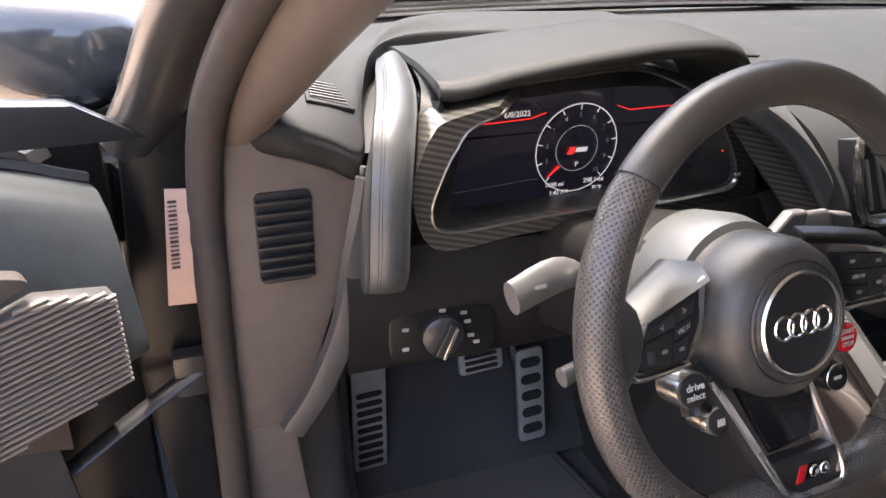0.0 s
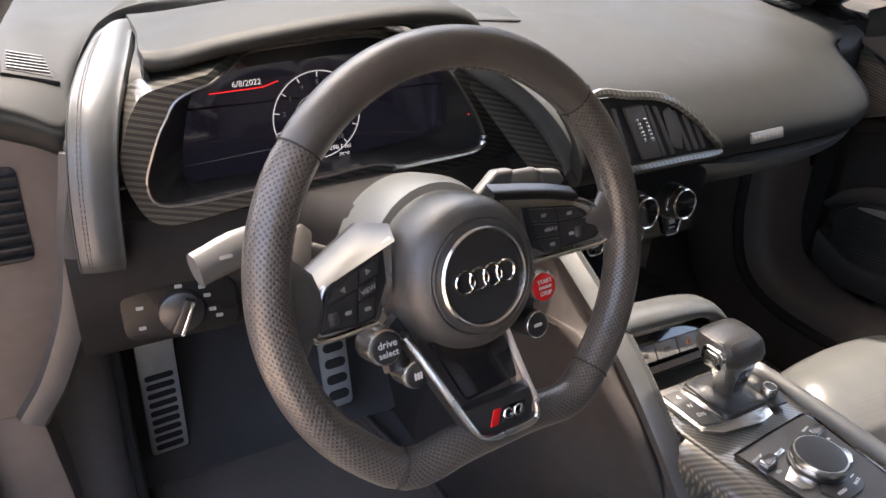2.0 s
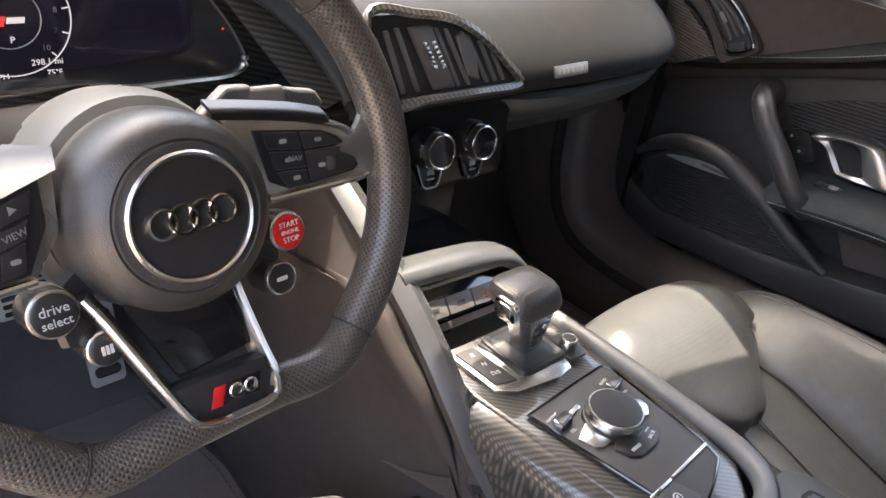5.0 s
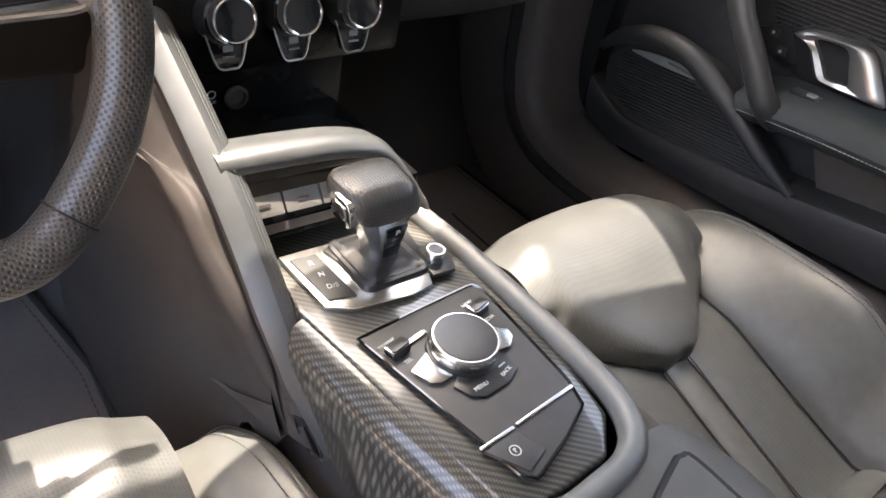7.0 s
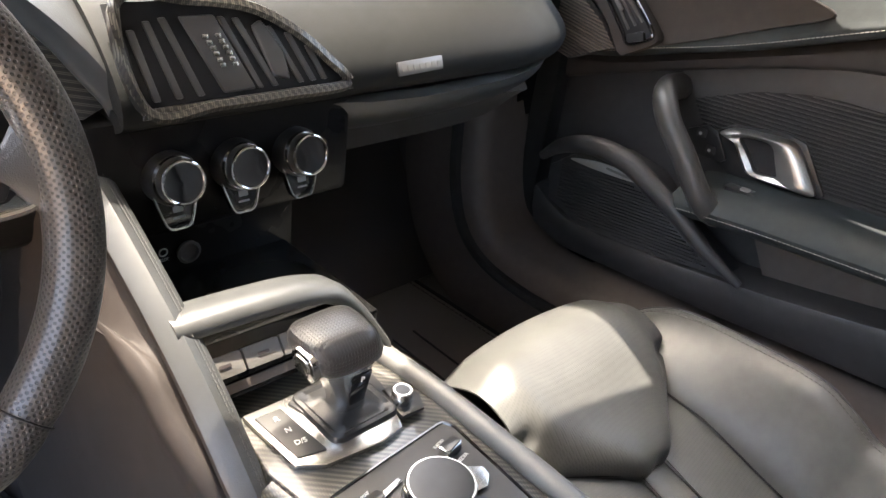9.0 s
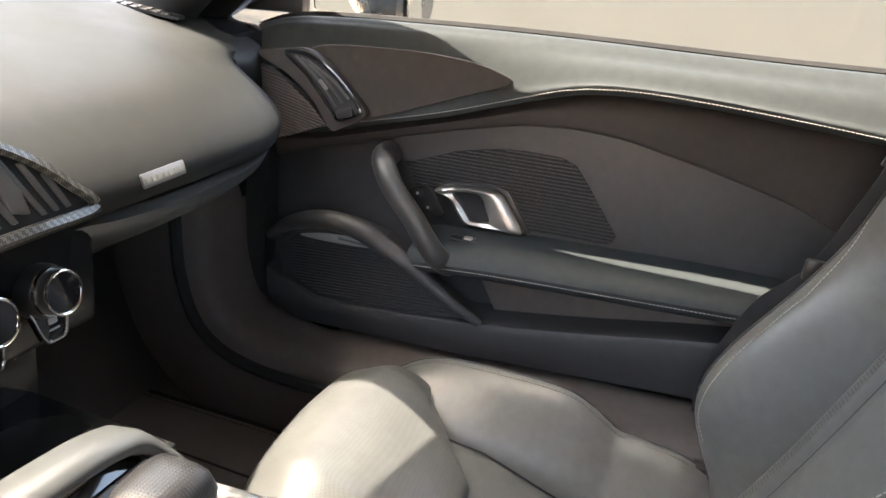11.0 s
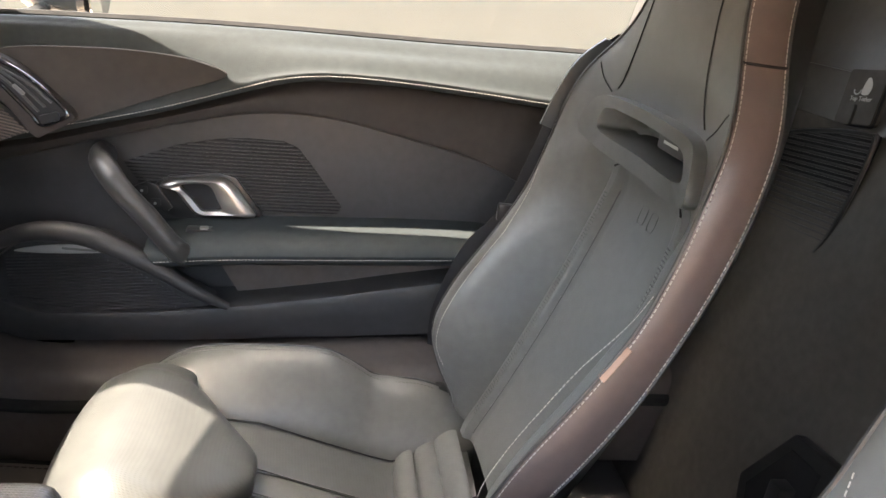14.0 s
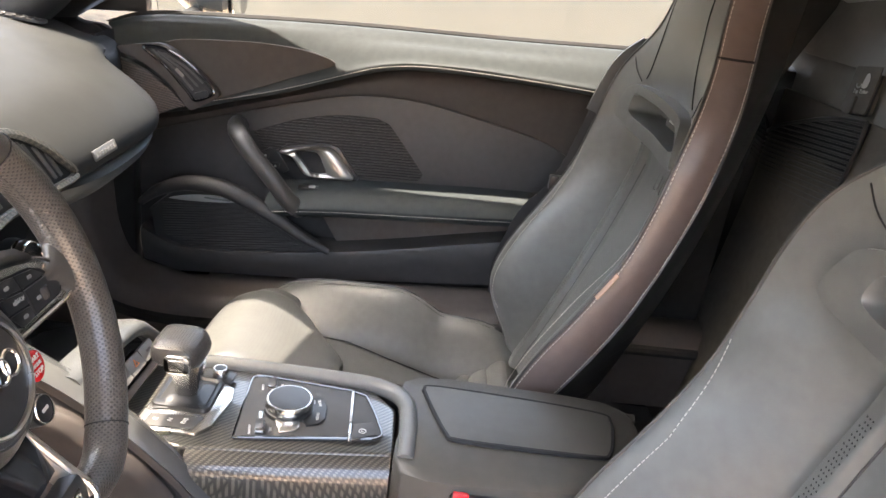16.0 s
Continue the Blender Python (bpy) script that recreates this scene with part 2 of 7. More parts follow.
def finish(me, material, angle):
    for q in (material if isinstance(material, (list, tuple)) else [material]):
        me.materials.append(q)
    for p in me.polygons:
        p.use_smooth = angle > 0
    if angle > 0:
        me.set_sharp_from_angle(angle=radians(angle))


def part(name, bm, material, parent, label="", angle=40):
    """Links a bmesh as one mesh object under a thing or a part."""
    o = ORIGIN[parent]
    if o.length:
        bmesh.ops.translate(bm, verts=bm.verts, vec=-o)
    bmesh.ops.recalc_face_normals(bm, faces=bm.faces)
    me = bpy.data.meshes.new(name)
    bm.to_mesh(me)
    bm.free()
    finish(me, material, angle)
    ob = new(name, me)
    ob.parent, ORIGIN[ob] = parent, o
    return tagged(ob, label)


def solo(name, bm, material, label, category, kind="", group="", angle=40):
    """A thing or a piece of the setting that is a single mesh."""
    bmesh.ops.recalc_face_normals(bm, faces=bm.faces)
    c = sum((v.co for v in bm.verts), Vector()) / len(bm.verts)
    c.z = min(v.co.z for v in bm.verts)
    bmesh.ops.translate(bm, verts=bm.verts, vec=-c)
    me = bpy.data.meshes.new(name)
    bm.to_mesh(me)
    bm.free()
    finish(me, material, angle)
    ob = new(name, me)
    ob.location, ORIGIN[ob] = c, c
    return tagged(ob, label, category, group, kind)


def spline(pts, n, closed=False):
    """n points along a Catmull-Rom curve through pts."""
    P = np.array(pts, float)
    k = len(P)
    if closed:
        seg, Q = k, np.vstack([P[-1], P, P[0], P[1]])
        ts = np.linspace(0, seg, n, endpoint=False)
    else:
        seg, Q = k - 1, np.vstack([2 * P[0] - P[1], P, 2 * P[-1] - P[-2]])
        ts = np.linspace(0, seg, n)
    out = []
    for t in ts:
        i = min(int(t), seg - 1)
        f = t - i
        a, b, c, d = Q[i], Q[i + 1], Q[i + 2], Q[i + 3]
        out.append(0.5 * (2 * b + (c - a) * f + (2 * a - 5 * b + 4 * c - d) * f * f + (3 * b - a - 3 * c + d) * f ** 3))
    return np.array(out)


def even(pts, n):
    """n points at even steps along a polyline."""
    P = np.array(pts, float)
    s = np.r_[0, np.cumsum(np.linalg.norm(np.diff(P, axis=0), axis=1))]
    t = np.linspace(0, s[-1], n)
    return np.stack([np.interp(t, s, P[:, k]) for k in range(P.shape[1])], 1)


def lattice(rows, nu, nv):
    """A smooth grid of points from a few rows of control points."""
    R = np.array([spline(r, nv) for r in rows])
    return np.array([spline(R[:, j], nu) for j in range(nv)]).transpose(1, 0, 2)


def skin(grid, thick=0.0, wrap=False, caps=False, bm=None):
    """A mesh over a grid of points; wrap joins the last column to the first, caps closes the ends."""
    bm = bm or bmesh.new()
    G = [[bm.verts.new(p) for p in row] for row in grid]
    nu, nv = len(G), len(G[0])
    fs = []
    for i in range(nu - 1):
        for j in range(nv if wrap else nv - 1):
            fs.append(bm.faces.new((G[i][j], G[i + 1][j], G[i + 1][(j + 1) % nv], G[i][(j + 1) % nv])))
    if caps and wrap:
        for row in (G[0], G[-1]):
            fs.append(bm.faces.new(row))
    if thick:
        bmesh.ops.recalc_face_normals(bm, faces=fs)
        bmesh.ops.solidify(bm, geom=fs, thickness=thick)
    return bm


def loft(sections, bm=None):
    return skin(sections, wrap=True, caps=True, bm=bm)


def tube(path, radius, seg=10, flat=1.0, closed=False, bm=None, up=(0, 0, 1), ends=True):
    """A round or flattened rod along a path; flat scales it across the up direction."""
    P = np.array(path, float)
    n = len(P)
    r = np.full(n, radius, float) if np.isscalar(radius) else spline(np.array(radius, float)[:, None], n)[:, 0]
    rings = []
    for i in range(n):
        a, b = (P[i - 1], P[(i + 1) % n]) if closed else (P[max(i - 1, 0)], P[min(i + 1, n - 1)])
        d = Vector(b - a).normalized()
        s = d.cross(Vector(up))
        if s.length < 1e-3:
            s = d.cross(Vector((0.3, 1, 0.1)))
        s.normalize()
        u = s.cross(d)
        rings.append([P[i] + np.array(s * math.cos(q) * r[i] + u * math.sin(q) * r[i] * flat)
                      for q in (2 * math.pi * k / seg for k in range(seg))])
    if closed:
        rings.append(rings[0])
    bm = bm or bmesh.new()
    made = skin(rings, wrap=True, caps=ends and not closed, bm=bm)
    if closed:
        bmesh.ops.remove_doubles(made, verts=made.verts, dist=1e-6)
    return made


def slab(outline, depth, at=(0, 0, 0), u=(1, 0, 0), v=(0, 1, 0), bevel=0.002, seg=2, bm=None, face_only=False):
    """A plate: an outline in the directions u and v from a place, depth thick on the far side of u x v, with rounded edges."""
    own = bmesh.new()
    at, u, v = Vector(at), Vector(u).normalized(), Vector(v).normalized()
    n = u.cross(v)
    f = own.faces.new([own.verts.new(at + u * p[0] + v * p[1]) for p in outline])
    if depth:
        res = bmesh.ops.extrude_face_region(own, geom=[f])
        bmesh.ops.translate(own, verts=[e for e in res["geom"] if isinstance(e, bmesh.types.BMVert)], vec=-n * depth)
        bmesh.ops.recalc_face_normals(own, faces=own.faces)
        if bevel:
            bmesh.ops.bevel(own, geom=[e for e in own.edges], offset=bevel, segments=seg, profile=0.6, affect="EDGES", clamp_overlap=True)
    if bm is None:
        return own
    me = bpy.data.meshes.new("join")
    own.to_mesh(me)
    own.free()
    bm.from_mesh(me)
    bpy.data.meshes.remove(me)
    return bm


def rounded(w, h, r, n=5, cx=0.0, cy=0.0):
    """The outline of a rectangle with rounded corners."""
    out = []
    for k, (sx, sy) in enumerate(((1, 1), (-1, 1), (-1, -1), (1, -1))):
        for i in range(n):
            a = math.pi / 2 * (k + i / (n - 1))
            out.append((cx + sx * (w / 2 - r) + r * math.cos(a), cy + sy * (h / 2 - r) + r * math.sin(a)))
    return out


def circle(r, n=32, cx=0.0, cy=0.0):
    return [(cx + r * math.cos(2 * math.pi * k / n), cy + r * math.sin(2 * math.pi * k / n)) for k in range(n)]


def box(lo, hi, bevel=0.002, bm=None):
    (x0, y0, z0), (x1, y1, z1) = lo, hi
    return slab([(x0, y0), (x1, y0), (x1, y1), (x0, y1)], z1 - z0, (0, 0, z1), bevel=bevel, bm=bm)


def turned(profile, m=None, seg=32, bm=None):
    """A body of revolution round z from (radius, height) pairs, set at a pose."""
    m = m or Matrix()
    rings = [[m @ Vector((r * math.cos(2 * math.pi * k / seg), r * math.sin(2 * math.pi * k / seg), z)) for k in range(seg)] for r, z in profile]
    return skin(rings, wrap=True, caps=True, bm=bm)


def ring_bar(r, w, m=None, seg=40, tubeseg=8, bm=None):
    m = m or Matrix()
    return tube([m @ Vector((r * math.cos(2 * math.pi * k / seg), r * math.sin(2 * math.pi * k / seg), 0)) for k in range(seg)], w, tubeseg,
                closed=True, bm=bm, up=m.to_3x3() @ Vector((0, 0, 1)))


def stitches(path, parent, material=None, step=0.0065, length=0.0042, r=0.0006, label="row of pale stitching"):
    """A seam of short threads along a path, in one mesh."""
    P = np.array(path, float)
    s = np.r_[0, np.cumsum(np.linalg.norm(np.diff(P, axis=0), axis=1))]
    at = lambda d: Vector([np.interp(d, s, P[:, k]) for k in range(3)])  # noqa: E731
    verts, faces = [], []
    for k in range(int(s[-1] / step)):
        a, b = at(k * step), at(k * step + length)
        d = (b - a).normalized()
        x = d.cross(Vector((0.31, 0.2, 0.93))).normalized() * r
        y = d.cross(x).normalized() * r
        i = len(verts)
        verts += [a + x, a + y, a - x, a - y, b + x, b + y, b - x, b - y]
        faces += [(i + q, i + (q + 1) % 4, i + 4 + (q + 1) % 4, i + 4 + q) for q in range(4)]
    bm = bmesh.new()
    vs = [bm.verts.new(v) for v in verts]
    for f in faces:
        bm.faces.new([vs[q] for q in f])
    return part("stitching", bm, material or THREAD, parent, label)


def wrap_uv(bm, seg, du, dv):
    """Lays a lattice of lengths on a lofted body: du from ring to ring, dv from point to point."""
    bm.verts.index_update()
    uv = bm.loops.layers.uv.new("wrap")
    for f in bm.faces:
        q = [v.index % seg for v in f.verts]
        over = max(q) - min(q) > seg // 2
        for c, k in zip(f.loops, q):
            c[uv].uv = ((c.vert.index // seg) * du, (k + seg * (over and k < seg // 2)) * dv)
    return bm


def ribs(poly, count, parent, place, material, depth=0.004, fill=0.45, slope=0.0, name="slat"):
    """Thin bars clipped to a flat outline: place(a, b, lift) gives the world point for outline coordinates and height over it."""
    P = np.array(poly, float)
    lo, hi = (P[:, 1] - slope * P[:, 0]).min(), (P[:, 1] - slope * P[:, 0]).max()
    pitch = (hi - lo) / count
    for k in range(count):
        c = lo + (k + 0.5) * pitch
        xs = []
        for i in range(len(P)):
            (x0, y0), (x1, y1) = P[i], P[(i + 1) % len(P)]
            y0, y1 = y0 - slope * x0, y1 - slope * x1
            if (y0 - c) * (y1 - c) < 0:
                xs.append(x0 + (x1 - x0) * (c - y0) / (y1 - y0))
        if len(xs) < 2:
            continue
        a, b = min(xs), max(xs)
        if b - a < 0.006:
            continue
        h = pitch * fill / 2
        n = 3
        rows = []
        for i in range(n):
            q = a + (b - a) * i / (n - 1)
            y = c + slope * q
            rows.append([place(q, y - h, 0), place(q, y - h * 0.5, depth), place(q, y + h * 0.5, depth), place(q, y + h, 0)])
        part(name, skin(rows, wrap=True, caps=True), material, parent, angle=30)


def text(body, size, m, parent, material, name="lettering", extrude=0.0003):
    """Raised lettering in the built-in font, centred at a pose."""
    cu = bpy.data.curves.new(name, "FONT")
    cu.body, cu.size, cu.extrude, cu.align_x, cu.align_y, cu.resolution_u = body, size, extrude, "CENTER", "CENTER", 3
    ob = bpy.data.objects.new(name, cu)
    scene.collection.objects.link(ob)
    me = bpy.data.meshes.new_from_object(ob.evaluated_get(bpy.context.evaluated_depsgraph_get()))
    bpy.data.objects.remove(ob)
    bm = bmesh.new()
    bm.from_mesh(me)
    bpy.data.meshes.remove(me)
    bmesh.ops.transform(bm, matrix=m, verts=bm.verts)
    return part(name, bm, material, parent, angle=0)


def frame_at(o, u, v):
    """A pose at o whose x runs along u and y along v."""
    u, v = Vector(u).normalized(), Vector(v)
    n = u.cross(v).normalized()
    v = n.cross(u)
    return Matrix(((u.x, v.x, n.x, o[0]), (u.y, v.y, n.y, o[1]), (u.z, v.z, n.z, o[2]), (0, 0, 0, 1)))


# ---------------------------------------------------------------- surroundings
bm = bmesh.new()
bmesh.ops.create_grid(bm, x_segments=2, y_segments=2, size=60)
solo("ground", bm, FLOORING, "tan concrete floor under the car", "floor", "structure")
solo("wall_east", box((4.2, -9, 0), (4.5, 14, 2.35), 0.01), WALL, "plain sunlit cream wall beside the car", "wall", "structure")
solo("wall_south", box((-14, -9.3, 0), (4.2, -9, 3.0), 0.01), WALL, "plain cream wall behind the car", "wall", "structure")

solo("wall_west", box((-14.3, -9, 0), (-14.0, 12, 2.6), 0.01), BRICK, "plain tan wall across the yard", "wall", "structure")

# ---------------------------------------------------------------- body shell
bm = box((-0.70, -0.80, 0.13), (0.70, 1.02, 0.17), 0.004)
solo("floor", bm, CARPET, "black carpet on the cabin floor", "carpet", "structure")
# toe boards and the wall under the windscreen
G = lattice([[(x, 0.66, 0.168), (x, 0.74, 0.24), (x, 0.86, 0.40), (x, 0.90, 0.62), (x, 0.98, 0.88)] for x in (-0.72, -0.2, 0.2, 0.72)], 6, 16)
solo("wall_north", skin(G, 0.02), CARPET, "dark carpeted toe board at the front of the footwells", "toe board", "structure")


def sill_path(s):
    return spline([(s * 0.665, -0.80, 0.40), (s * 0.668, -0.50, 0.385), (s * 0.672, -0.15, 0.355), (s * 0.675, 0.18, 0.325), (s * 0.672, 0.40, 0.315),
                   (s * 0.668, 0.515, 0.345), (s * 0.665, 0.56, 0.43), (s * 0.665, 0.575, 0.56), (s * 0.665, 0.60, 0.80)], 44)


def sill(s, name):
    """The padded sill trim that turns up into the kick panel."""
    P = sill_path(s)
    rings = []
    for i, p in enumerate(P):
        d = Vector(P[min(i + 1, len(P) - 1)] - P[max(i - 1, 0)]).normalized()
        n = Vector((-s, 0, 0)).cross(d).normalized()
        if n.z < -0.3 or (abs(n.z) < 0.3 and n.y > 0):
            n = -n
        o = Vector(p)
        X = Vector((s, 0, 0))
        prof = [(-0.05, -0.17), (-0.045, -0.05), (-0.035, -0.005), (-0.02, 0.012), (0.0, 0.018), (0.03, 0.022), (0.055, 0.03), (0.075, 0.03), (0.075, -0.16)]
        rings.append([o + X * a + n * b for a, b in prof])
    solo(name.replace("sill", "sill_seal"), tube([r[1] + (r[2] - r[1]) * 0.3 for r in rings], 0.012, 8), RUBBER, "soft black seal along the inner edge of the sill", "sill seal", "structure")
    return solo(name, loft(rings), SILLHIDE, "brown-grey padded sill trim curving up into the kick panel", "sill trim", "structure", angle=50)


sill(1, "trim_sill_passenger")
sill(-1, "trim_sill_driver")

for s, nm in ((1, "passenger"), (-1, "driver")):
    solo("wall_footwell_" + nm, box((min(s * 0.69, s * 0.76), 0.60, 0.14), (max(s * 0.69, s * 0.76), 1.0, 0.84), 0.004), CARPET, "dark carpeted side of the footwell", "footwell side", "structure")
solo("trim_door_seal_passenger", slab([(-0.47, 0.30), (0.62, 0.36), (0.62, 0.47), (0.28, 0.44), (-0.10, 0.40), (-0.40, 0.372), (-0.50, 0.41)], 0.03, (0.79, 0, 0), (0, -1, 0), (0, 0, 1), 0.004), RUBBER, "black rubber seal under the door", "door seal", "structure")
solo("trim_jamb_front_passenger", box((0.79, 0.522, 0.15), (0.93, 0.56, 0.64), 0.004), PLASTIC, "black door jamb in front of the door", "door jamb", "structure")
solo("trim_hinge_cover_driver", box((-1.04, 0.515, 0.12), (-0.86, 0.545, 0.86), 0.004), SATINBLACK, "black cover behind the door hinges", "hinge cover", "structure")
# floor mats
for s, nm in ((1, "passenger"), (-1, "driver")):
    mt = thing("floor_mat", (s * 0.40, 0.42, 0.17), "grey-black pile floor mat with a stitched border", "floor mat", "floor mats")
    o = [(s * a, b) for a, b in ((0.20, 0.20), (0.60, 0.20), (0.61, 0.40), (0.60, 0.68), (0.44, 0.70), (0.23, 0.70), (0.19, 0.45))]
    part("mat_top", slab([tuple(p) for p in (o if s > 0 else o[::-1])], 0.008, (0, 0, 0.179), bevel=0.003), MATPILE, mt)
    part("border", tube([(a, b, 0.178) for a, b in even(o + o[:1], 70)][:-1], 0.005, 6, closed=True), RUBBER, mt, "black bound edge")
    inner = [(0.40 * s + (a - 0.40 * s) * 0.93, 0.45 + (b - 0.45) * 0.95, 0.1797) for a, b in even(o + o[:1], 80)]
    stitches(inner, mt, INK, 0.012, 0.008, 0.0014, "row of dark border stitching")
    if s > 0:
        for k in range(5):
            part("heel_groove", tube([(s * (0.28 + 0.05 * k), 0.27, 0.1795), (s * (0.28 + 0.05 * k), 0.52, 0.1795)], 0.0025, 5), RUBBER, mt)
# body sides outside the cabin
for s, nm in ((1, "passenger"), (-1, "driver")):
    solo("wall_rocker_" + nm, box((min(s * 0.715, s * 0.93), -1.3, 0.10), (max(s * 0.715, s * 0.93), 1.3, 0.345), 0.02), BODY, "gloss black painted rocker panel", "body panel", "structure")
    solo("wall_rear_quarter_" + nm, box((min(s * 0.73, s * 0.94), -1.6, 0.30), (max(s * 0.73, s * 0.94), -0.66, 0.97), 0.03), BODY, "gloss black painted rear quarter panel", "body panel", "structure")
solo("wall_front_wing_passenger", box((0.70, 0.545, 0.30), (0.94, 1.9, 0.86), 0.03), BODY, "gloss black painted front wing", "body panel", "structure")
solo("trim_jamb_passenger", box((0.742, 0.50, 0.33), (0.784, 0.62, 0.80), 0.006), PLASTIC, "black door jamb in front of the door", "door jamb", "structure")
solo("wall_front_wing_driver", box((-0.94, 0.54, 0.10), (-0.78, 1.9, 0.835), 0.03), BODY, "gloss black painted front wing", "body panel", "structure")
G = lattice([[(x, 0.99 - 0.18 * x * x, 0.872), (x, 1.3, 0.84), (x, 1.7, 0.76), (x, 2.1, 0.62)] for x in (-0.86, -0.4, 0, 0.4, 0.86)], 12, 12)
solo("wall_bonnet", skin(G, 0.02), BODY, "gloss black painted bonnet", "bonnet", "structure")

# rear bulkhead with its padded shelf and upper panel
G = lattice([[(x, -0.735, 0.16), (x, -0.785, 0.40), (x, -0.822, 0.66), (x, -0.842, 0.93)] for x in (-0.88, -0.2, 0.2, 0.88)], 6, 14)
solo("wall_south_bulkhead", skin(G, 0.02), BULK, "dark carpeted bulkhead behind the seats", "bulkhead", "structure")
G = lattice([[(x, -0.832, 0.925), (x, -0.836, 0.955), (x, -0.842, 0.995), (x, -0.862, 1.016), (x, -0.93, 1.022)] for x in (-0.88, -0.2, 0.2, 0.88)], 6, 16)
solo("trim_rear_shelf", skin(G, 0.02), GREYHIDE, "grey padded trim along the top of the bulkhead", "trim panel", "structure")
G = lattice([[(x, -0.846, 1.002), (x, -0.856, 1.06), (x, -0.89, 1.22)] for x in (-0.84, -0.3, 0.3, 0.84)], 12, 8)
solo("trim_rear_upper", skin(G, 0.015), GREYHIDE, "grey trim panel above the bulkhead", "trim panel", "structure")

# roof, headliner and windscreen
# Unseen roof; its rear end covers the rear window to block sun.
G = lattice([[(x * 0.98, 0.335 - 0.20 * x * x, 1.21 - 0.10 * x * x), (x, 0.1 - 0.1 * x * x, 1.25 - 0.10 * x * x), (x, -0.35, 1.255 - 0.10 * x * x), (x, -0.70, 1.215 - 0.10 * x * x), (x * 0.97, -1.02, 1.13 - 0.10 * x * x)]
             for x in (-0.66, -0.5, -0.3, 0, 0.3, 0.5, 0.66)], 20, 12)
solo("ceiling", skin(G, 0.03), HEAD, "unseen roof lining, pale to bounce light", "headliner", "structure")


def pillar(s, name, material, pts, r, flat):
    return solo(name, tube(spline(pts, 16), r, 12, flat=flat), material, "dark windscreen pillar tube sized to block the sun", "pillar trim", "structure")


pillar(1, "trim_pillar_passenger", SOFT, [(0.755, 0.75, 0.86), (0.715, 0.66, 0.93), (0.632, 0.50, 1.06), (0.585, 0.26, 1.18)], 0.064, 0.85)
# Unseen outer tube added to keep the sun off door and armrest.
pillar(1, "trim_pillar_frame_passenger", PLASTIC, [(0.83, 0.72, 0.87), (0.785, 0.52, 0.99), (0.73, 0.30, 1.10), (0.675, 0.12, 1.18), (0.66, -0.1, 1.20), (0.66, -0.45, 1.19)], 0.058, 0.8)
# Unseen filler tube closing a slit that let the sun in.
pillar(1, "trim_pillar_filler_passenger", PLASTIC, [(0.79, 0.74, 0.88), (0.735, 0.57, 1.00), (0.675, 0.38, 1.11), (0.63, 0.20, 1.185), (0.62, 0.0, 1.205)], 0.045, 0.8)
# Unseen plate added to block sun through the passenger window.
G = lattice([[(x, y, 1.205 - 0.10 * (x - 0.56) - 0.10 * max(0, y)) for x in (0.56, 0.62, 0.67, 0.715)] for y in (0.22, 0.0, -0.3, -0.6, -0.92)], 14, 8)
solo("trim_roof_rail_passenger", skin(G, 0.02), PLASTIC, "unseen black plate that blocks sun above the passenger door", "roof rail", "structure")
# Unseen plate that cuts the edge of the sun patch on the seat.
G = lattice([[(x, y, 1.206 - 0.46 * (y - 0.30) - 0.10 * x * x) for x in (0.462, 0.52, 0.60, 0.68)] for y in (0.22, 0.30, 0.38, 0.44)], 10, 8)
solo("trim_pillar_head_passenger", skin(G, 0.012), HEAD, "unseen corner plate that shapes the sun on the seat", "headliner", "structure")
# pillars behind the doors
for s, nm in ((1, "passenger"), (-1, "driver")):
    bm = loft([[(s * (0.68 + a), y + b, z) for a, b in ((0, 0.04), (0.0, -0.14), (0.14, -0.14), (0.14, 0.06))] for z, y in ((0.3, -0.62), (0.7, -0.62), (0.93, -0.635), (1.0, -0.665), (1.12, -0.72), (1.22, -0.75))])
    solo("trim_rear_pillar_" + nm, bm, RUBBER, "black trim of the pillar behind the door", "pillar trim", "structure")
G = lattice([[(x, 0.99 - 0.18 * x * x, 0.885), (x * 0.98, 0.66 - 0.2 * x * x, 1.06), (x * 0.96, 0.34 - 0.27 * x * x, 1.208 - 0.10 * x * x)] for x in (-0.66, -0.33, 0, 0.33, 0.66)], 14, 10)
ws = solo("window_windscreen", skin(G, 0.004), GLASS, "clear windscreen glass", "windscreen", "structure")
ws.visible_shadow = False
bm = tube(spline([(x, 0.975 - 0.17 * x * x, 0.895) for x in (-0.66, -0.33, 0, 0.33, 0.66)], 20), 0.016, 8, flat=0.5)
solo("trim_windscreen_base", bm, PLASTIC, "black strip along the foot of the windscreen", "trim strip", "structure")


# ---------------------------------------------------------------- dashboard
dash = thing("dashboard", (0, 0.5, 0.7), "grey-black leather dashboard with carbon trim and round air vents", "dashboard")

# main pad, passenger side, rolling from the windscreen to the lower edge
def dash_row(x):
    k = max(0.0, (x - 0.36) / 0.24)
    yr = 0.325 + 0.075 * k ** 2 - 0.0 * x
    drop = 0.02 * k
    return [(x, 1.02 - 0.17 * x * x, 0.874), (x, 0.90, 0.886), (x, 0.80, 0.892), (x, 0.62, 0.885 - drop), (x, 0.50, 0.870 - drop), (x, yr + 0.085, 0.845 - drop), (x, yr + 0.035, 0.812 - drop),
            (x, yr + 0.006, 0.780 - 0.6 * drop), (x, yr, 0.757 - 0.4 * drop), (x, yr + 0.012, 0.742 - 0.4 * drop), (x, yr + 0.06, 0.728)]


xs = (-0.10, -0.04, 0.06, 0.2, 0.34, 0.45, 0.53, 0.585, 0.612)
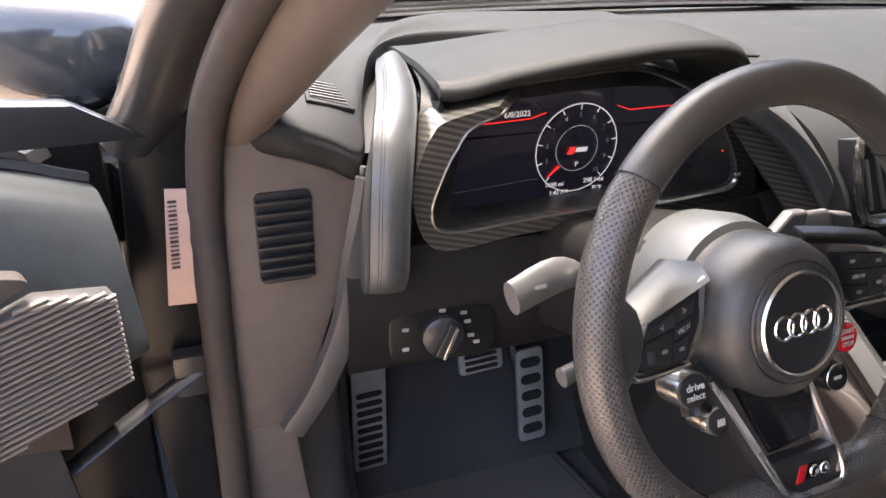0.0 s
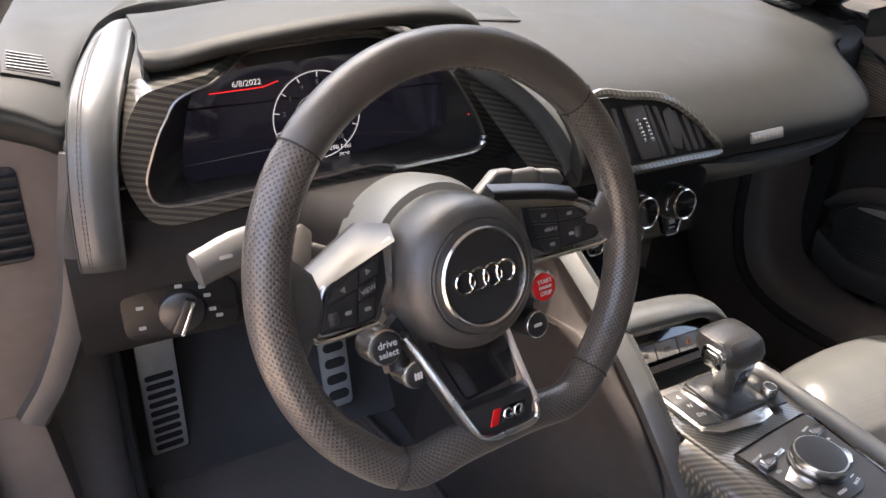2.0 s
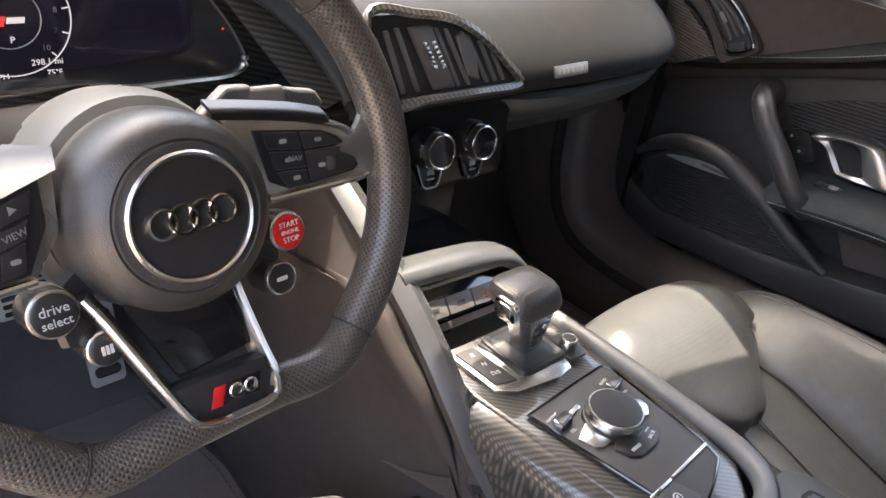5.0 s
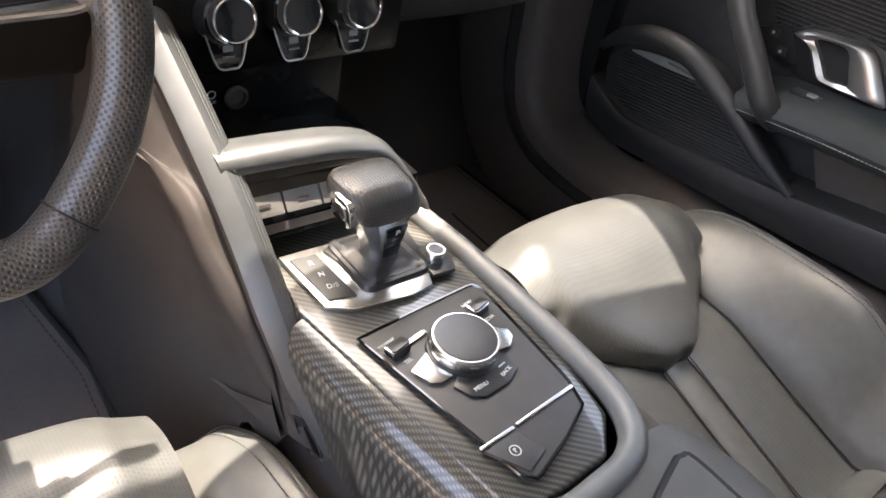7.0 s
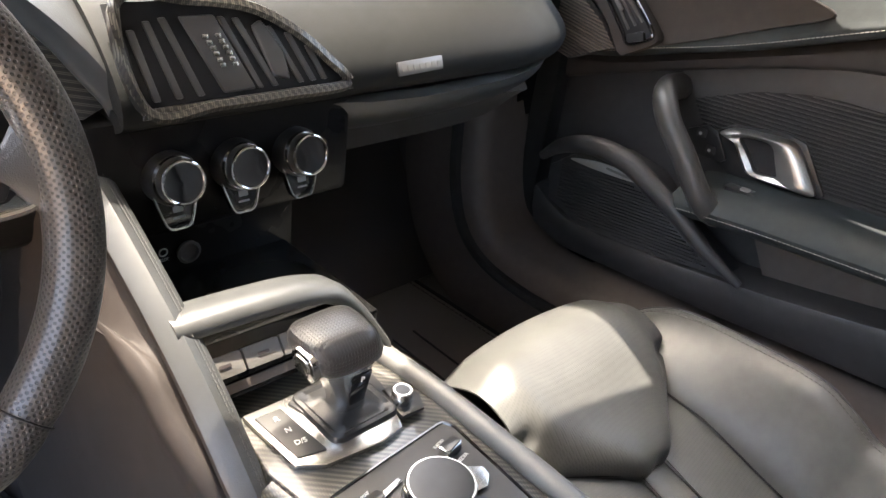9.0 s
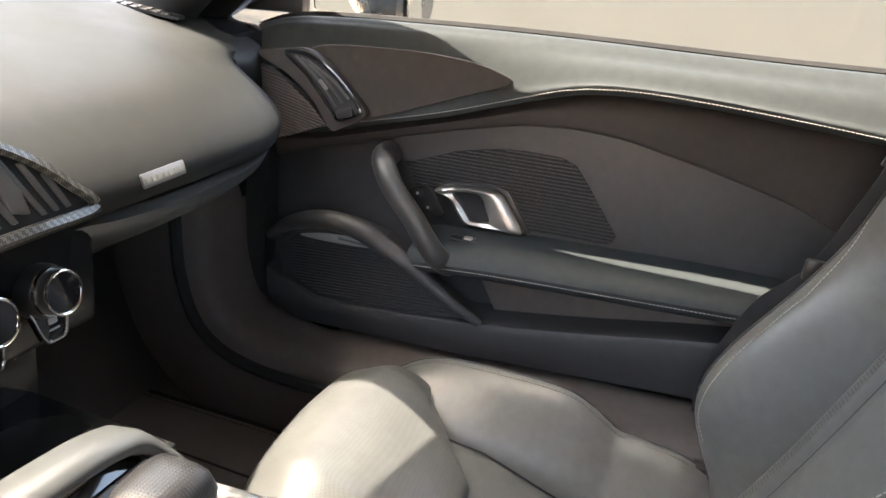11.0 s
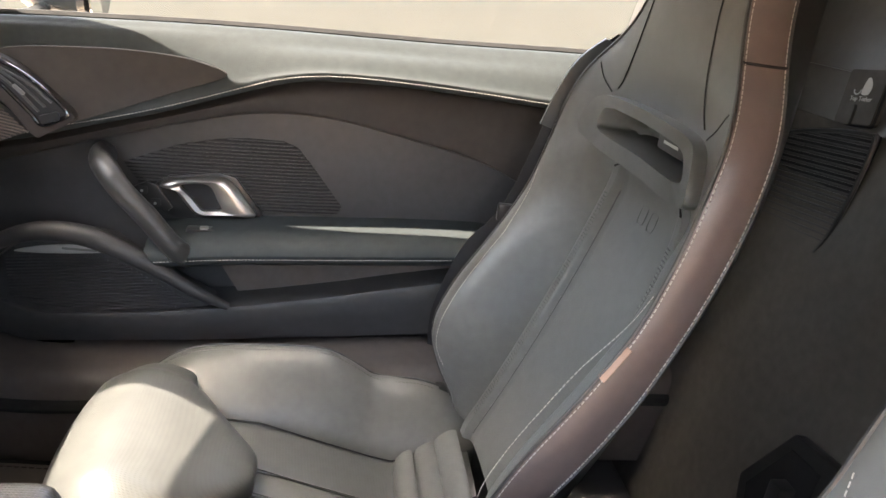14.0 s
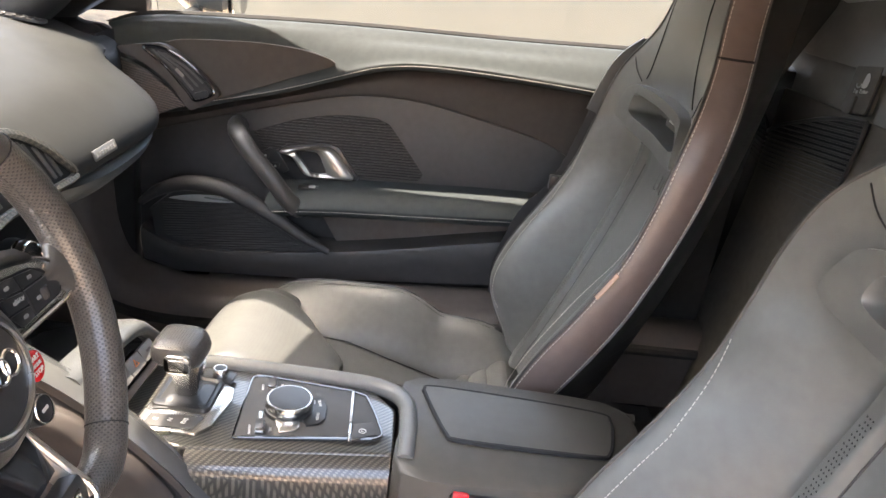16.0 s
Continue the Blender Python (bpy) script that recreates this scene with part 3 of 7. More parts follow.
part("dash_pad", skin(lattice([dash_row(x) for x in xs], 44, 40), 0.02), DASHTOP, dash, "smooth grey-black leather pad")
# pad round the instruments: a lip that runs from the door pillar, round behind the hood, to the centre
LIP = [((-0.775, 0.452, 0.886), (-0.74, 0.865, 0.885), 0.906), ((-0.735, 0.433, 0.890), (-0.72, 0.875, 0.885), 0.907), ((-0.70, 0.416, 0.888), (-0.69, 0.88, 0.885), 0.906), ((-0.662, 0.411, 0.875), (-0.64, 0.895, 0.885), 0.903),
       ((-0.636, 0.410, 0.862), (-0.59, 0.905, 0.885), 0.897), ((-0.624, 0.436, 0.870), (-0.54, 0.912, 0.885), 0.898), ((-0.609, 0.50, 0.888), (-0.47, 0.925, 0.885), 0.902), ((-0.577, 0.59, 0.904), (-0.40, 0.937, 0.885), 0.910),
       ((-0.53, 0.65, 0.910), (-0.33, 0.945, 0.885), 0.912), ((-0.45, 0.685, 0.909), (-0.27, 0.95, 0.885), 0.910), ((-0.30, 0.69, 0.903), (-0.20, 0.957, 0.885), 0.905), ((-0.19, 0.64, 0.893), (-0.14, 0.96, 0.885), 0.897), ((-0.095, 0.52, 0.872), (-0.09, 0.963, 0.885), 0.887)]
G = []
for b_, w_, zm in LIP:
    b_, w_ = np.array(b_), np.array(w_)
    d_ = (w_ - b_) * (1, 1, 0)
    d_ /= np.linalg.norm(d_)
    at = lambda f, z: b_ + (w_ - b_) * f + np.array((0, 0, z - (b_ + (w_ - b_) * f)[2]))  # noqa: E731
    G.append([b_ + d_ * 0.02 + (0, 0, -0.034), b_ + d_ * 0.004 + (0, 0, -0.026), b_ - d_ * 0.001 + (0, 0, -0.012), b_ + d_ * 0.002 + (0, 0, -0.003), b_ + d_ * 0.012 + (0, 0, 0.006), at(0.16, zm), at(0.40, zm + 0.010), at(0.75, 0.902), w_])
part("driver_pad", skin(lattice(G, 72, 34)), DASHTOP, dash, "smooth grey-black leather pad with a rolled lip")
# Near-black floor paints the shade in the gap behind the hood.
part("groove", skin(lattice([[(x, 0.43 + 0.01 * (x > -0.60), 0.855), (x, 0.52, 0.872), (x, 0.72, 0.880)] for x in (-0.655, -0.60, -0.50, -0.35, -0.18)], 10, 8)), DARK, dash, "near-black sheet for the shade behind the hood")
# lower edge under the pad, in paler leather for the light it catches
G = lattice([[(x, yr + 0.012, 0.738), (x, yr + 0.02, 0.722), (x, yr + 0.05, 0.700), (x, yr + 0.12, 0.675), (x, yr + 0.30, 0.66)]
             for x, yr in ((0.06, 0.352), (0.14, 0.346), (0.18, 0.333), (0.26, 0.325), (0.40, 0.335), (0.50, 0.365), (0.565, 0.41))], 24, 14)
part("lower_pad", skin(G, 0.015), DASHHIDE, dash, "paler leather painting the light under the pad")
G = lattice([[(x, 0.46, 0.665), (x, 0.49, 0.64), (x, 0.56, 0.58), (x, 0.70, 0.50), (x, 0.86, 0.42)] for x in (0.14, 0.4, 0.60)], 10, 14)
part("knee_panel", skin(G, 0.012), CARPET, dash, "dark panel under the glovebox")
# end of the dashboard towards the passenger door, with its demister slot
G = lattice([[(0.60, 0.475, 0.72), (0.602, 0.48, 0.80), (0.606, 0.50, 0.835), (0.60, 0.62, 0.858), (0.58, 0.97, 0.872)],
             [(0.66, 0.485, 0.70), (0.662, 0.49, 0.79), (0.666, 0.515, 0.832), (0.665, 0.66, 0.862), (0.65, 0.96, 0.872)],
             [(0.735, 0.51, 0.70), (0.735, 0.515, 0.80), (0.735, 0.545, 0.845), (0.73, 0.72, 0.868), (0.76, 0.94, 0.872)]], 14, 24)
part("end_pad", skin(G, 0.02), DASHTOP, dash, "smooth grey-black end pad")
bm = slab(rounded(0.03, 0.15, 0.008), 0.006, (0.655, 0.70, 0.8745), (1, 0.1, 0.02), (-0.1, 1, 0.07), 0.002)
part("side_demister", bm, PLASTIC, dash, "black slatted demister strip")
for k in range(7):
    part("slat", slab(rounded(0.026, 0.006, 0.002), 0.003, (0.658 - 0.0018 * k, 0.645 + 0.018 * k, 0.8725 + 0.0013 * k), (1, 0.5, 0.02), (-0.5, 1, 0.07), 0.001), SOFT, dash)
# sunk sensor cover on the top of the pad
part("top_cover_gap", slab(rounded(0.172, 0.118, 0.014), 0.004, (-0.080, 0.667, 0.8885), (0.96, -0.27, -0.011), (0.27, 0.96, 0.039), 0), DARK, dash)
part("top_cover", slab(rounded(0.166, 0.112, 0.012), 0.004, (-0.080, 0.667, 0.8893), (0.96, -0.27, -0.011), (0.27, 0.96, 0.039), 0.0006), DASHTOP, dash, "flush grey-black cover")
# badge plate on the pad
bm = slab(rounded(0.066, 0.015, 0.002), 0.003, (0.2315, 0.3225, 0.770), (1, 0.0, 0.03), (0, 0.35, 0.94), 0.0008)
plate = part("badge_plate", bm, DARKALLOY, dash, "small satin metal plate")
bm = bmesh.new()
for k in range(7):
    slab(rounded(0.0055, 0.006, 0.001), 0.0006, (0.2315 + (k - 3) * 0.0088, 0.3213, 0.770 + (k - 3) * 0.00026), (1, 0.0, 0.03), (0, 0.35, 0.94), 0, bm=bm)
part("engraved_mark", bm, DIM, plate)

# end cap with side vent
END = [(-0.775, 0.555), (-0.715, 0.552), (-0.690, 0.60), (-0.660, 0.69), (-0.640, 0.78), (-0.628, 0.852), (-0.665, 0.876), (-0.70, 0.892), (-0.78, 0.892)]
bm = slab(END, 0.14, (0, 0.43, 0), (1, 0, 0), (0, 0, 1), 0.006)
endcap = part("end_cap", bm, TRIM, dash, "brown-grey moulded end panel")
part("kick_trim", slab([(-0.790, 0.17), (-0.700, 0.17), (-0.690, 0.36), (-0.708, 0.553), (-0.778, 0.556)], 0.10, (0, 0.437, 0), (1, 0, 0), (0, 0, 1), 0.008), TRIM, dash, "brown-grey kick trim")
VENT = rounded(0.054, 0.096, 0.007, 5, -0.7055, 0.7775)
part("vent_recess", slab(VENT, 0.008, (0, 0.4285, 0), (1, 0, 0), (0, 0, 1), 0.001), DARK, endcap, "black vent opening")
for k in range(8):
    z = 0.737 + k * 0.0115
    part("slat", box((-0.7315, 0.4205, z - 0.0016), (-0.6795, 0.4275, z + 0.0012), 0.0005), PLASTIC, endcap)
# folded rubber gasket between the end cap and the column side
bm = tube(spline([(-0.628, 0.405, 0.84), (-0.642, 0.40, 0.77), (-0.655, 0.40, 0.69), (-0.685, 0.405, 0.61), (-0.715, 0.41, 0.56)], 20), 0.010, 8, flat=1.6)
part("gasket", bm, SOFT, dash, "soft black edge trim")
bm = tube(spline([(-0.633, 0.408, 0.850), (-0.640, 0.408, 0.82), (-0.646, 0.409, 0.792)], 8), 0.0035, 6)
part("bright_strip", bm, STALKMAT, dash, "thin bright strip")
# demister in the corner of the pad
dm = thing("demister_vent", (-0.66, 0.49, 0.90), "small black slatted demister vent in a grey pad", "air vent")
M = frame_at((-0.653, 0.487, 0.9015), (1, 0.10, -0.24), (-0.10, 0.95, 0.17))
bm = slab([(-0.022, -0.026), (0.026, -0.034), (0.024, 0.026), (-0.012, 0.028)], 0.006, M.translation, M.col[0][:3], M.col[1][:3], 0.003)
part("frame", bm, DASHTOP, dm, "grey moulded surround")
bm = slab([(-0.017, -0.020), (0.020, -0.027), (0.019, 0.020), (-0.009, 0.022)], 0.002, M @ Vector((0, 0, 0.0006)), M.col[0][:3], M.col[1][:3], 0)
part("opening", bm, DARK, dm)
for k in range(6):
    y = -0.017 + k * 0.0072
    bm = slab([(-0.016 + k * 0.001, y - 0.0012), (0.019, y - 0.004), (0.019, y - 0.0015), (-0.016 + k * 0.001, y + 0.0013)], 0.002, M @ Vector((0, 0, 0.0022)), M.col[0][:3], M.col[1][:3], 0.0004)
    part("slat", bm, STALKMAT, dm)
# stitched band that falls beside the instruments
BAND = [((-0.646, 0.362, 0.742), (-0.608, 0.362, 0.738)), ((-0.6465, 0.352, 0.760), (-0.607, 0.352, 0.756)), ((-0.646, 0.351, 0.785), (-0.606, 0.351, 0.780)), ((-0.643, 0.358, 0.825), (-0.603, 0.358, 0.818)), ((-0.637, 0.372, 0.862), (-0.596, 0.372, 0.856)), ((-0.628, 0.395, 0.888), (-0.586, 0.395, 0.884)),
        ((-0.615, 0.43, 0.902), (-0.573, 0.43, 0.899)), ((-0.600, 0.48, 0.907), (-0.560, 0.48, 0.905)), ((-0.577, 0.56, 0.907), (-0.542, 0.56, 0.906)), ((-0.545, 0.65, 0.892), (-0.52, 0.62, 0.895))]


def band_row(l, r):
    l, r = np.array(l), np.array(r)
    k = min(1.0, max(0.0, (l[1] - 0.35) / 0.09))
    out = np.array((0, -(1 - k), 0.25 + 0.75 * k))
    P = [l + (r - l) * u + out * (0.012 * math.sin(math.pi * min(1, max(0, u))) ** 0.8) for u in (0, 0.06, 0.16, 0.33, 0.5, 0.7, 0.88, 1)]
    return [l - out * 0.04 + (0.004, 0, 0)] + P + [r - out * 0.035]


BG_ = lattice([band_row(l, r) for l, r in BAND], 48, 26)
band = part("stitched_band", skin(BG_), DASHHIDE, dash, "leather band with twin stitching")
for u in (9, 10):
    stitches(BG_[3:40, u] + np.array((0, -0.0006, 0.0005)), band, DTHREAD, 0.005, 0.003, 0.0005)
# leather fin between the band and the carbon frame
FIN = [[(-0.585, 0.400, 0.872), (-0.578, 0.392, 0.862), (-0.572, 0.396, 0.858)], [(-0.570, 0.430, 0.903), (-0.560, 0.415, 0.898), (-0.552, 0.418, 0.892)], [(-0.556, 0.48, 0.910), (-0.545, 0.47, 0.912), (-0.536, 0.47, 0.906)], [(-0.540, 0.57, 0.910), (-0.530, 0.57, 0.914), (-0.520, 0.57, 0.906)]]
part("side_fin", skin(lattice(FIN, 20, 8), 0.006), DASHTOP, dash, "slim leather fin")

# instrument binnacle
OUT = [(-0.597, 0.838), (-0.590, 0.862), (-0.580, 0.884), (-0.558, 0.900), (-0.45, 0.917), (-0.33, 0.920), (-0.236, 0.897), (-0.203, 0.870), (-0.173, 0.834), (-0.150, 0.792), (-0.140, 0.764), (-0.170, 0.750), (-0.25, 0.763), (-0.30, 0.769), (-0.33, 0.777), (-0.36, 0.780), (-0.43, 0.777), (-0.49, 0.775), (-0.552, 0.768), (-0.578, 0.776), (-0.593, 0.806)]
MID = [(-0.571, 0.838), (-0.556, 0.870), (-0.533, 0.894), (-0.45, 0.910), (-0.33, 0.913), (-0.262, 0.893), (-0.219, 0.848), (-0.193, 0.812), (-0.184, 0.788), (-0.201, 0.777), (-0.252, 0.779), (-0.314, 0.783), (-0.332, 0.790), (-0.36, 0.794), (-0.43, 0.793), (-0.49, 0.791), (-0.54, 0.788), (-0.570, 0.792), (-0.578, 0.812)]
INN = [(-0.528, 0.838), (-0.518, 0.872), (-0.502, 0.888), (-0.45, 0.896), (-0.33, 0.900), (-0.25, 0.888), (-0.234, 0.868), (-0.227, 0.82), (-0.236, 0.797), (-0.28, 0.790), (-0.33, 0.785), (-0.40, 0.782), (-0.467, 0.780), (-0.505, 0.779), (-0.528, 0.781), (-0.534, 0.798)]
BACK = 0.445
front = lambda x: 0.372 if x < -0.4 else 0.372 + 0.04 * (x + 0.4) / 0.2  # noqa: E731


def polar(pts, n):
    """Points of a closed outline at even angles round the middle of the display."""
    P = np.array(spline(pts, 400, closed=True)) - np.array((-0.39, 0.842))
    a = np.unwrap(np.arctan2(P[:, 1] * 2.6, P[:, 0]))
    if a[-1] < a[0]:
        a, P = a[::-1], P[::-1]
    want = np.linspace(a[0], a[0] + 2 * math.pi, n, endpoint=False)
    base = math.pi
    want = base + np.linspace(0, 2 * math.pi, n, endpoint=False)
    aa, X, Y = np.r_[a - 2 * math.pi, a, a + 2 * math.pi, a + 4 * math.pi], np.tile(P[:, 0], 4), np.tile(P[:, 1], 4)
    return [(float(np.interp(w, aa, X)) - 0.39, float(np.interp(w, aa, Y)) + 0.842) for w in want]


def shaped(pts, dy, n=120):
    return [(p[0], front(p[0]) + dy + 0.065 * min(1, max(0, (p[1] - 0.885) / 0.025)) * min(1, max(0, (p[0] + 0.515) / 0.05)), p[1]) for p in polar(pts, n)]


part("carbon_surround", skin([shaped(OUT, 0.05), shaped(OUT, 0.012), shaped(OUT, 0.0), shaped(MID, 0.0), shaped(MID, 0.01)], wrap=True), [CARBONZ, CARBONX], dash, "ribbed carbon-fibre frame")
for q in dash.children[-1].data.polygons:
    q.material_index = int(q.center.z + 0.7 < 0.795 and q.center.x < -0.155 and q.center.x > -0.582)
part("bezel", skin([shaped(MID, 0.008), [(p[0], BACK - 0.012, p[1]) for p in polar(INN, 120)], [(p[0], BACK, p[1]) for p in polar(INN, 120)]], wrap=True), PLASTIC, dash, "black bezel sloping to the display")
low = [p for p in shaped(MID, -0.002, 144) if p[2] < 0.800 and p[0] > -0.32]
# Metal rim thickened to stand in for the highlight on the bezel.
bm = tube(sorted(low, key=lambda p: p[0] + max(0, p[2] - 0.79)), 0.0042, 8)
part("bright_rim", bm, ALU, dash, "metal rim widened for the bezel highlight")
part("thin_rim", tube(shaped(MID, -0.0012, 120), 0.0013, 6, closed=True), DARKALLOY, dash, "thin dark metal rim")
dsp = thing("instrument_display", (-0.39, BACK, 0.79), "dark digital instrument display with a round rev counter", "display")
part("screen", slab([(p[0], p[1]) for p in spline(INN, 64, closed=True)], 0.004, (0, BACK - 0.002, 0), (1, 0, 0), (0, 0, 1), 0), SCREEN, dsp, "dark glass screen")
YS = BACK - 0.0035
DC = (-0.386, YS, 0.8335)
MD = frame_at(DC, (1, 0, 0), (0, 0, 1))
part("dial_ring", ring_bar(0.0495, 0.0006, MD, 56, 6), LIT, dsp, "thin white outer ring")
part("inner_ring", ring_bar(0.0255, 0.0005, MD, 40, 6), MARK, dsp, "thin white inner ring")
for k in range(11):
    a = radians(225 - 27 * k)
    c = MD @ Vector((0.0462 * math.cos(a), 0.0462 * math.sin(a), 0.0005))
    bm = slab([(-0.003, -0.0005), (0.003, -0.0005), (0.003, 0.0005), (-0.003, 0.0005)], 0.0005, c, (math.cos(a), 0, math.sin(a)), (-math.sin(a), 0, math.cos(a)), 0)
    part("tick", bm, LIT, dsp)
    if k:
        text(str(k), 0.0072, MD @ pose(0.0375 * math.cos(a), 0.0375 * math.sin(a), 0.0004), dsp, DIM, "numeral")
a = radians(222)
bm = slab([(0.027, -0.0018), (0.045, -0.0006), (0.045, 0.0006), (0.027, 0.0018)], 0.0006, MD @ Vector((0, 0, 0.001)), (math.cos(a), 0, math.sin(a)), (-math.sin(a), 0, math.cos(a)), 0)
part("needle", bm, LITRED, dsp, "glowing red needle")
part("red_emblem", slab([(-0.012, -0.003), (-0.004, -0.003), (-0.002, 0.005), (-0.009, 0.005)], 0.0005, MD @ Vector((0, -0.003, 0.001)), (1, 0, 0), (0, 0, 1), 0), LITRED, dsp, "glowing red slanted block")
bm = slab([(-0.002, -0.001), (0.012, -0.001), (0.013, 0.004), (-0.001, 0.004)], 0.0005, MD @ Vector((0, -0.003, 0.001)), (1, 0, 0), (0, 0, 1), 0)
part("pale_emblem", bm, LIT, dsp, "glowing white slanted block")
text("P", 0.008, MD @ pose(0.001, -0.018, 0.001), dsp, LIT)
text("6/8/2022", 0.0085, frame_at((-0.461, YS, 0.8765), (1, 0, 0.03), (0, 0, 1)), dsp, LIT)
text("298.1 mi", 0.0075, frame_at((-0.360, YS, 0.7945), (1, 0, 0), (0, 0, 1)), dsp, LIT)
text("75°F", 0.007, frame_at((-0.355, YS, 0.7845), (1, 0, 0), (0, 0, 1)), dsp, LIT)
text("7698 mi", 0.007, frame_at((-0.409, YS, 0.7935), (1, 0, 0), (0, 0, 1)), dsp, LIT)
text("1:42 PM", 0.007, frame_at((-0.403, YS, 0.7838), (1, 0, 0), (0, 0, 1)), dsp, LIT)
for pts in ([(-0.499, 0.869), (-0.445, 0.871), (-0.428, 0.876)], [(-0.342, 0.878), (-0.325, 0.872), (-0.262, 0.873)]):
    part("red_line", tube([(x, YS, z) for x, z in pts], 0.0006, 6), LITRED, dsp, "thin glowing red line")
part("horizon_line", tube([(x, YS, z) for x, z in ((-0.53, 0.797), (-0.44, 0.803), (-0.43, 0.803))], 0.0004, 5), DIM, dsp)
for x, z, r in ((-0.5535, 0.852, 1), (-0.556, 0.838, 0), (-0.557, 0.826, 0), (-0.556, 0.812, 0), (-0.2135, 0.852, 0), (-0.208, 0.838, 0), (-0.2035, 0.82, 1)):
    part("warning_lamp", slab(circle(0.0011, 10), 0.0005, (x, 0.4075 if x < -0.4 else 0.4225, z), (1, 0.75 if x < -0.4 else -0.75, 0), (0, 0, 1), 0), LITRED if r else MARK, dsp)

# leather hood over the instruments
def hood_row(t):
    x = -0.562 + 0.372 * t
    zl = float(np.interp(x, [-0.542, -0.53, -0.477, -0.383, -0.29, -0.24, -0.21, -0.19], [0.918, 0.922, 0.932, 0.943, 0.949, 0.944, 0.930, 0.905]))
    yl = 0.388 + 0.02 * step01((t - 0.8) / 0.2) + 0.010 * (1 - step01(t / 0.06))
    arch = 0.016 * math.sin(math.pi * min(1, max(0, t))) ** 0.7
    back = 0.02 * (1 - t)
    return [(x, yl + 0.12, zl - 0.030), (x, yl + 0.03, zl - 0.016), (x, yl + 0.006, zl - 0.011), (x, yl, zl - 0.003), (x, yl + 0.006, zl + 0.004), (x, yl + 0.022, zl + 0.007),
            (x + back * 0.6, yl + 0.10, zl + 0.003 + arch * 0.6), (x + back, yl + 0.19, zl * 0.5 + 0.912 * 0.5 + arch * 0.6), (x + back * 1.3, yl + 0.255, 0.906 + arch * 0.4), (x + back * 1.5, yl + 0.30, 0.885)]


def step01(q):
    q = min(1.0, max(0.0, q))
    return q * q * (3 - 2 * q)


HG = lattice([hood_row(t) for t in (0, 0.03, 0.08, 0.18, 0.32, 0.5, 0.68, 0.82, 0.92, 0.97, 1.0)], 48, 34)
side = np.array([p + np.array((0.004, 0, -0.016)) for p in HG[0]])
part("hood", skin(np.concatenate([[side + np.array((0.006, 0.004, -0.012))], [side], [HG[0] * 0.6 + side * 0.4 - np.array((0.003, 0, 0))], HG], 0)), DASHTOP, dash, "arched leather hood over the instruments")

# right flank of the binnacle, falling to the centre stack; paler leather paints its light
FI = [(-0.240, 0.412, 0.890), (-0.205, 0.388, 0.866), (-0.172, 0.376, 0.845), (-0.140, 0.366, 0.815), (-0.118, 0.358, 0.783), (-0.103, 0.353, 0.760), (-0.096, 0.352, 0.738)]
FO = [(-0.222, 0.412, 0.900), (-0.183, 0.386, 0.880), (-0.140, 0.372, 0.848), (-0.108, 0.360, 0.812), (-0.088, 0.352, 0.780), (-0.072, 0.350, 0.755), (-0.066, 0.350, 0.735)]
FK = [(-0.195, 0.48, 0.905), (-0.150, 0.47, 0.894), (-0.108, 0.45, 0.866), (-0.080, 0.425, 0.828), (-0.064, 0.400, 0.788), (-0.055, 0.380, 0.758), (-0.050, 0.356, 0.735)]
FK2 = [(-0.14, 0.58, 0.893), (-0.10, 0.56, 0.884), (-0.07, 0.53, 0.868), (-0.05, 0.50, 0.84), (-0.04, 0.47, 0.80), (-0.035, 0.42, 0.76), (-0.03, 0.38, 0.735)]
G = lattice([[np.array(i_) + (0.004, 0.014, -0.004), i_, np.array(i_) * 0.5 + np.array(o_) * 0.5 + (0, -0.004, 0.003), o_, k_, k2] for i_, o_, k_, k2 in zip(FI, FO, FK, FK2)], 32, 18)
part("flank", skin(G), DASHHIDE, dash, "leather arch beside the instruments, paled for the light it catches")
rel = lambda pts, cx, cy: [(a - cx, b - cy) for a, b in pts]  # noqa: E731
INL = [(-0.232, 0.884), (-0.203, 0.868), (-0.172, 0.847), (-0.140, 0.817), (-0.118, 0.785), (-0.101, 0.758), (-0.120, 0.748), (-0.143, 0.757), (-0.172, 0.797), (-0.205, 0.846)]
part("flank_inlay", slab(rel(INL, -0.165, 0.81)[::-1], 0.006, (-0.165, 0.383, 0.81), (1, -0.22, 0), (0, 0.30, 1), 0.002), CARBONZ, dash, "carbon-fibre inlay")
part("flank_base", slab(rel([(-0.15, 0.775), (-0.10, 0.775), (-0.06, 0.735), (-0.15, 0.70), (-0.25, 0.745)], -0.15, 0.75)[::-1], 0.01, (-0.15, 0.392, 0.75), (1, -0.2, 0), (0, 0.2, 1), 0.002), DASHTOP, dash, "dark leather panel under the inlay")

# centre vents
CV = rel([(-0.093, 0.852), (-0.03, 0.851), (0.025, 0.842), (0.07, 0.818), (0.10, 0.792), (0.122, 0.764), (0.05, 0.762), (-0.02, 0.762), (-0.085, 0.765)], 0.01, 0.80)
vent = thing("centre_vent", (0.01, 0.34, 0.76), "black centre air vents with bright vertical vanes in a carbon frame", "air vent")
VF = frame_at((0.01, 0.326, 0.80), (1, 0, 0), (0, 0.30, 1))
VU, VV = VF.col[0][:3], VF.col[1][:3]
part("recess", slab(CV, 0.03, VF @ Vector((0, 0, 0)), VU, VV, 0.002), DARK, vent, "black vent opening")
bm = tube([VF @ Vector((a, b, 0.003)) for a, b in spline(CV, 60, closed=True)], 0.0055, 6, closed=True)
part("frame", bm, CARBON, vent, "carbon-fibre frame")
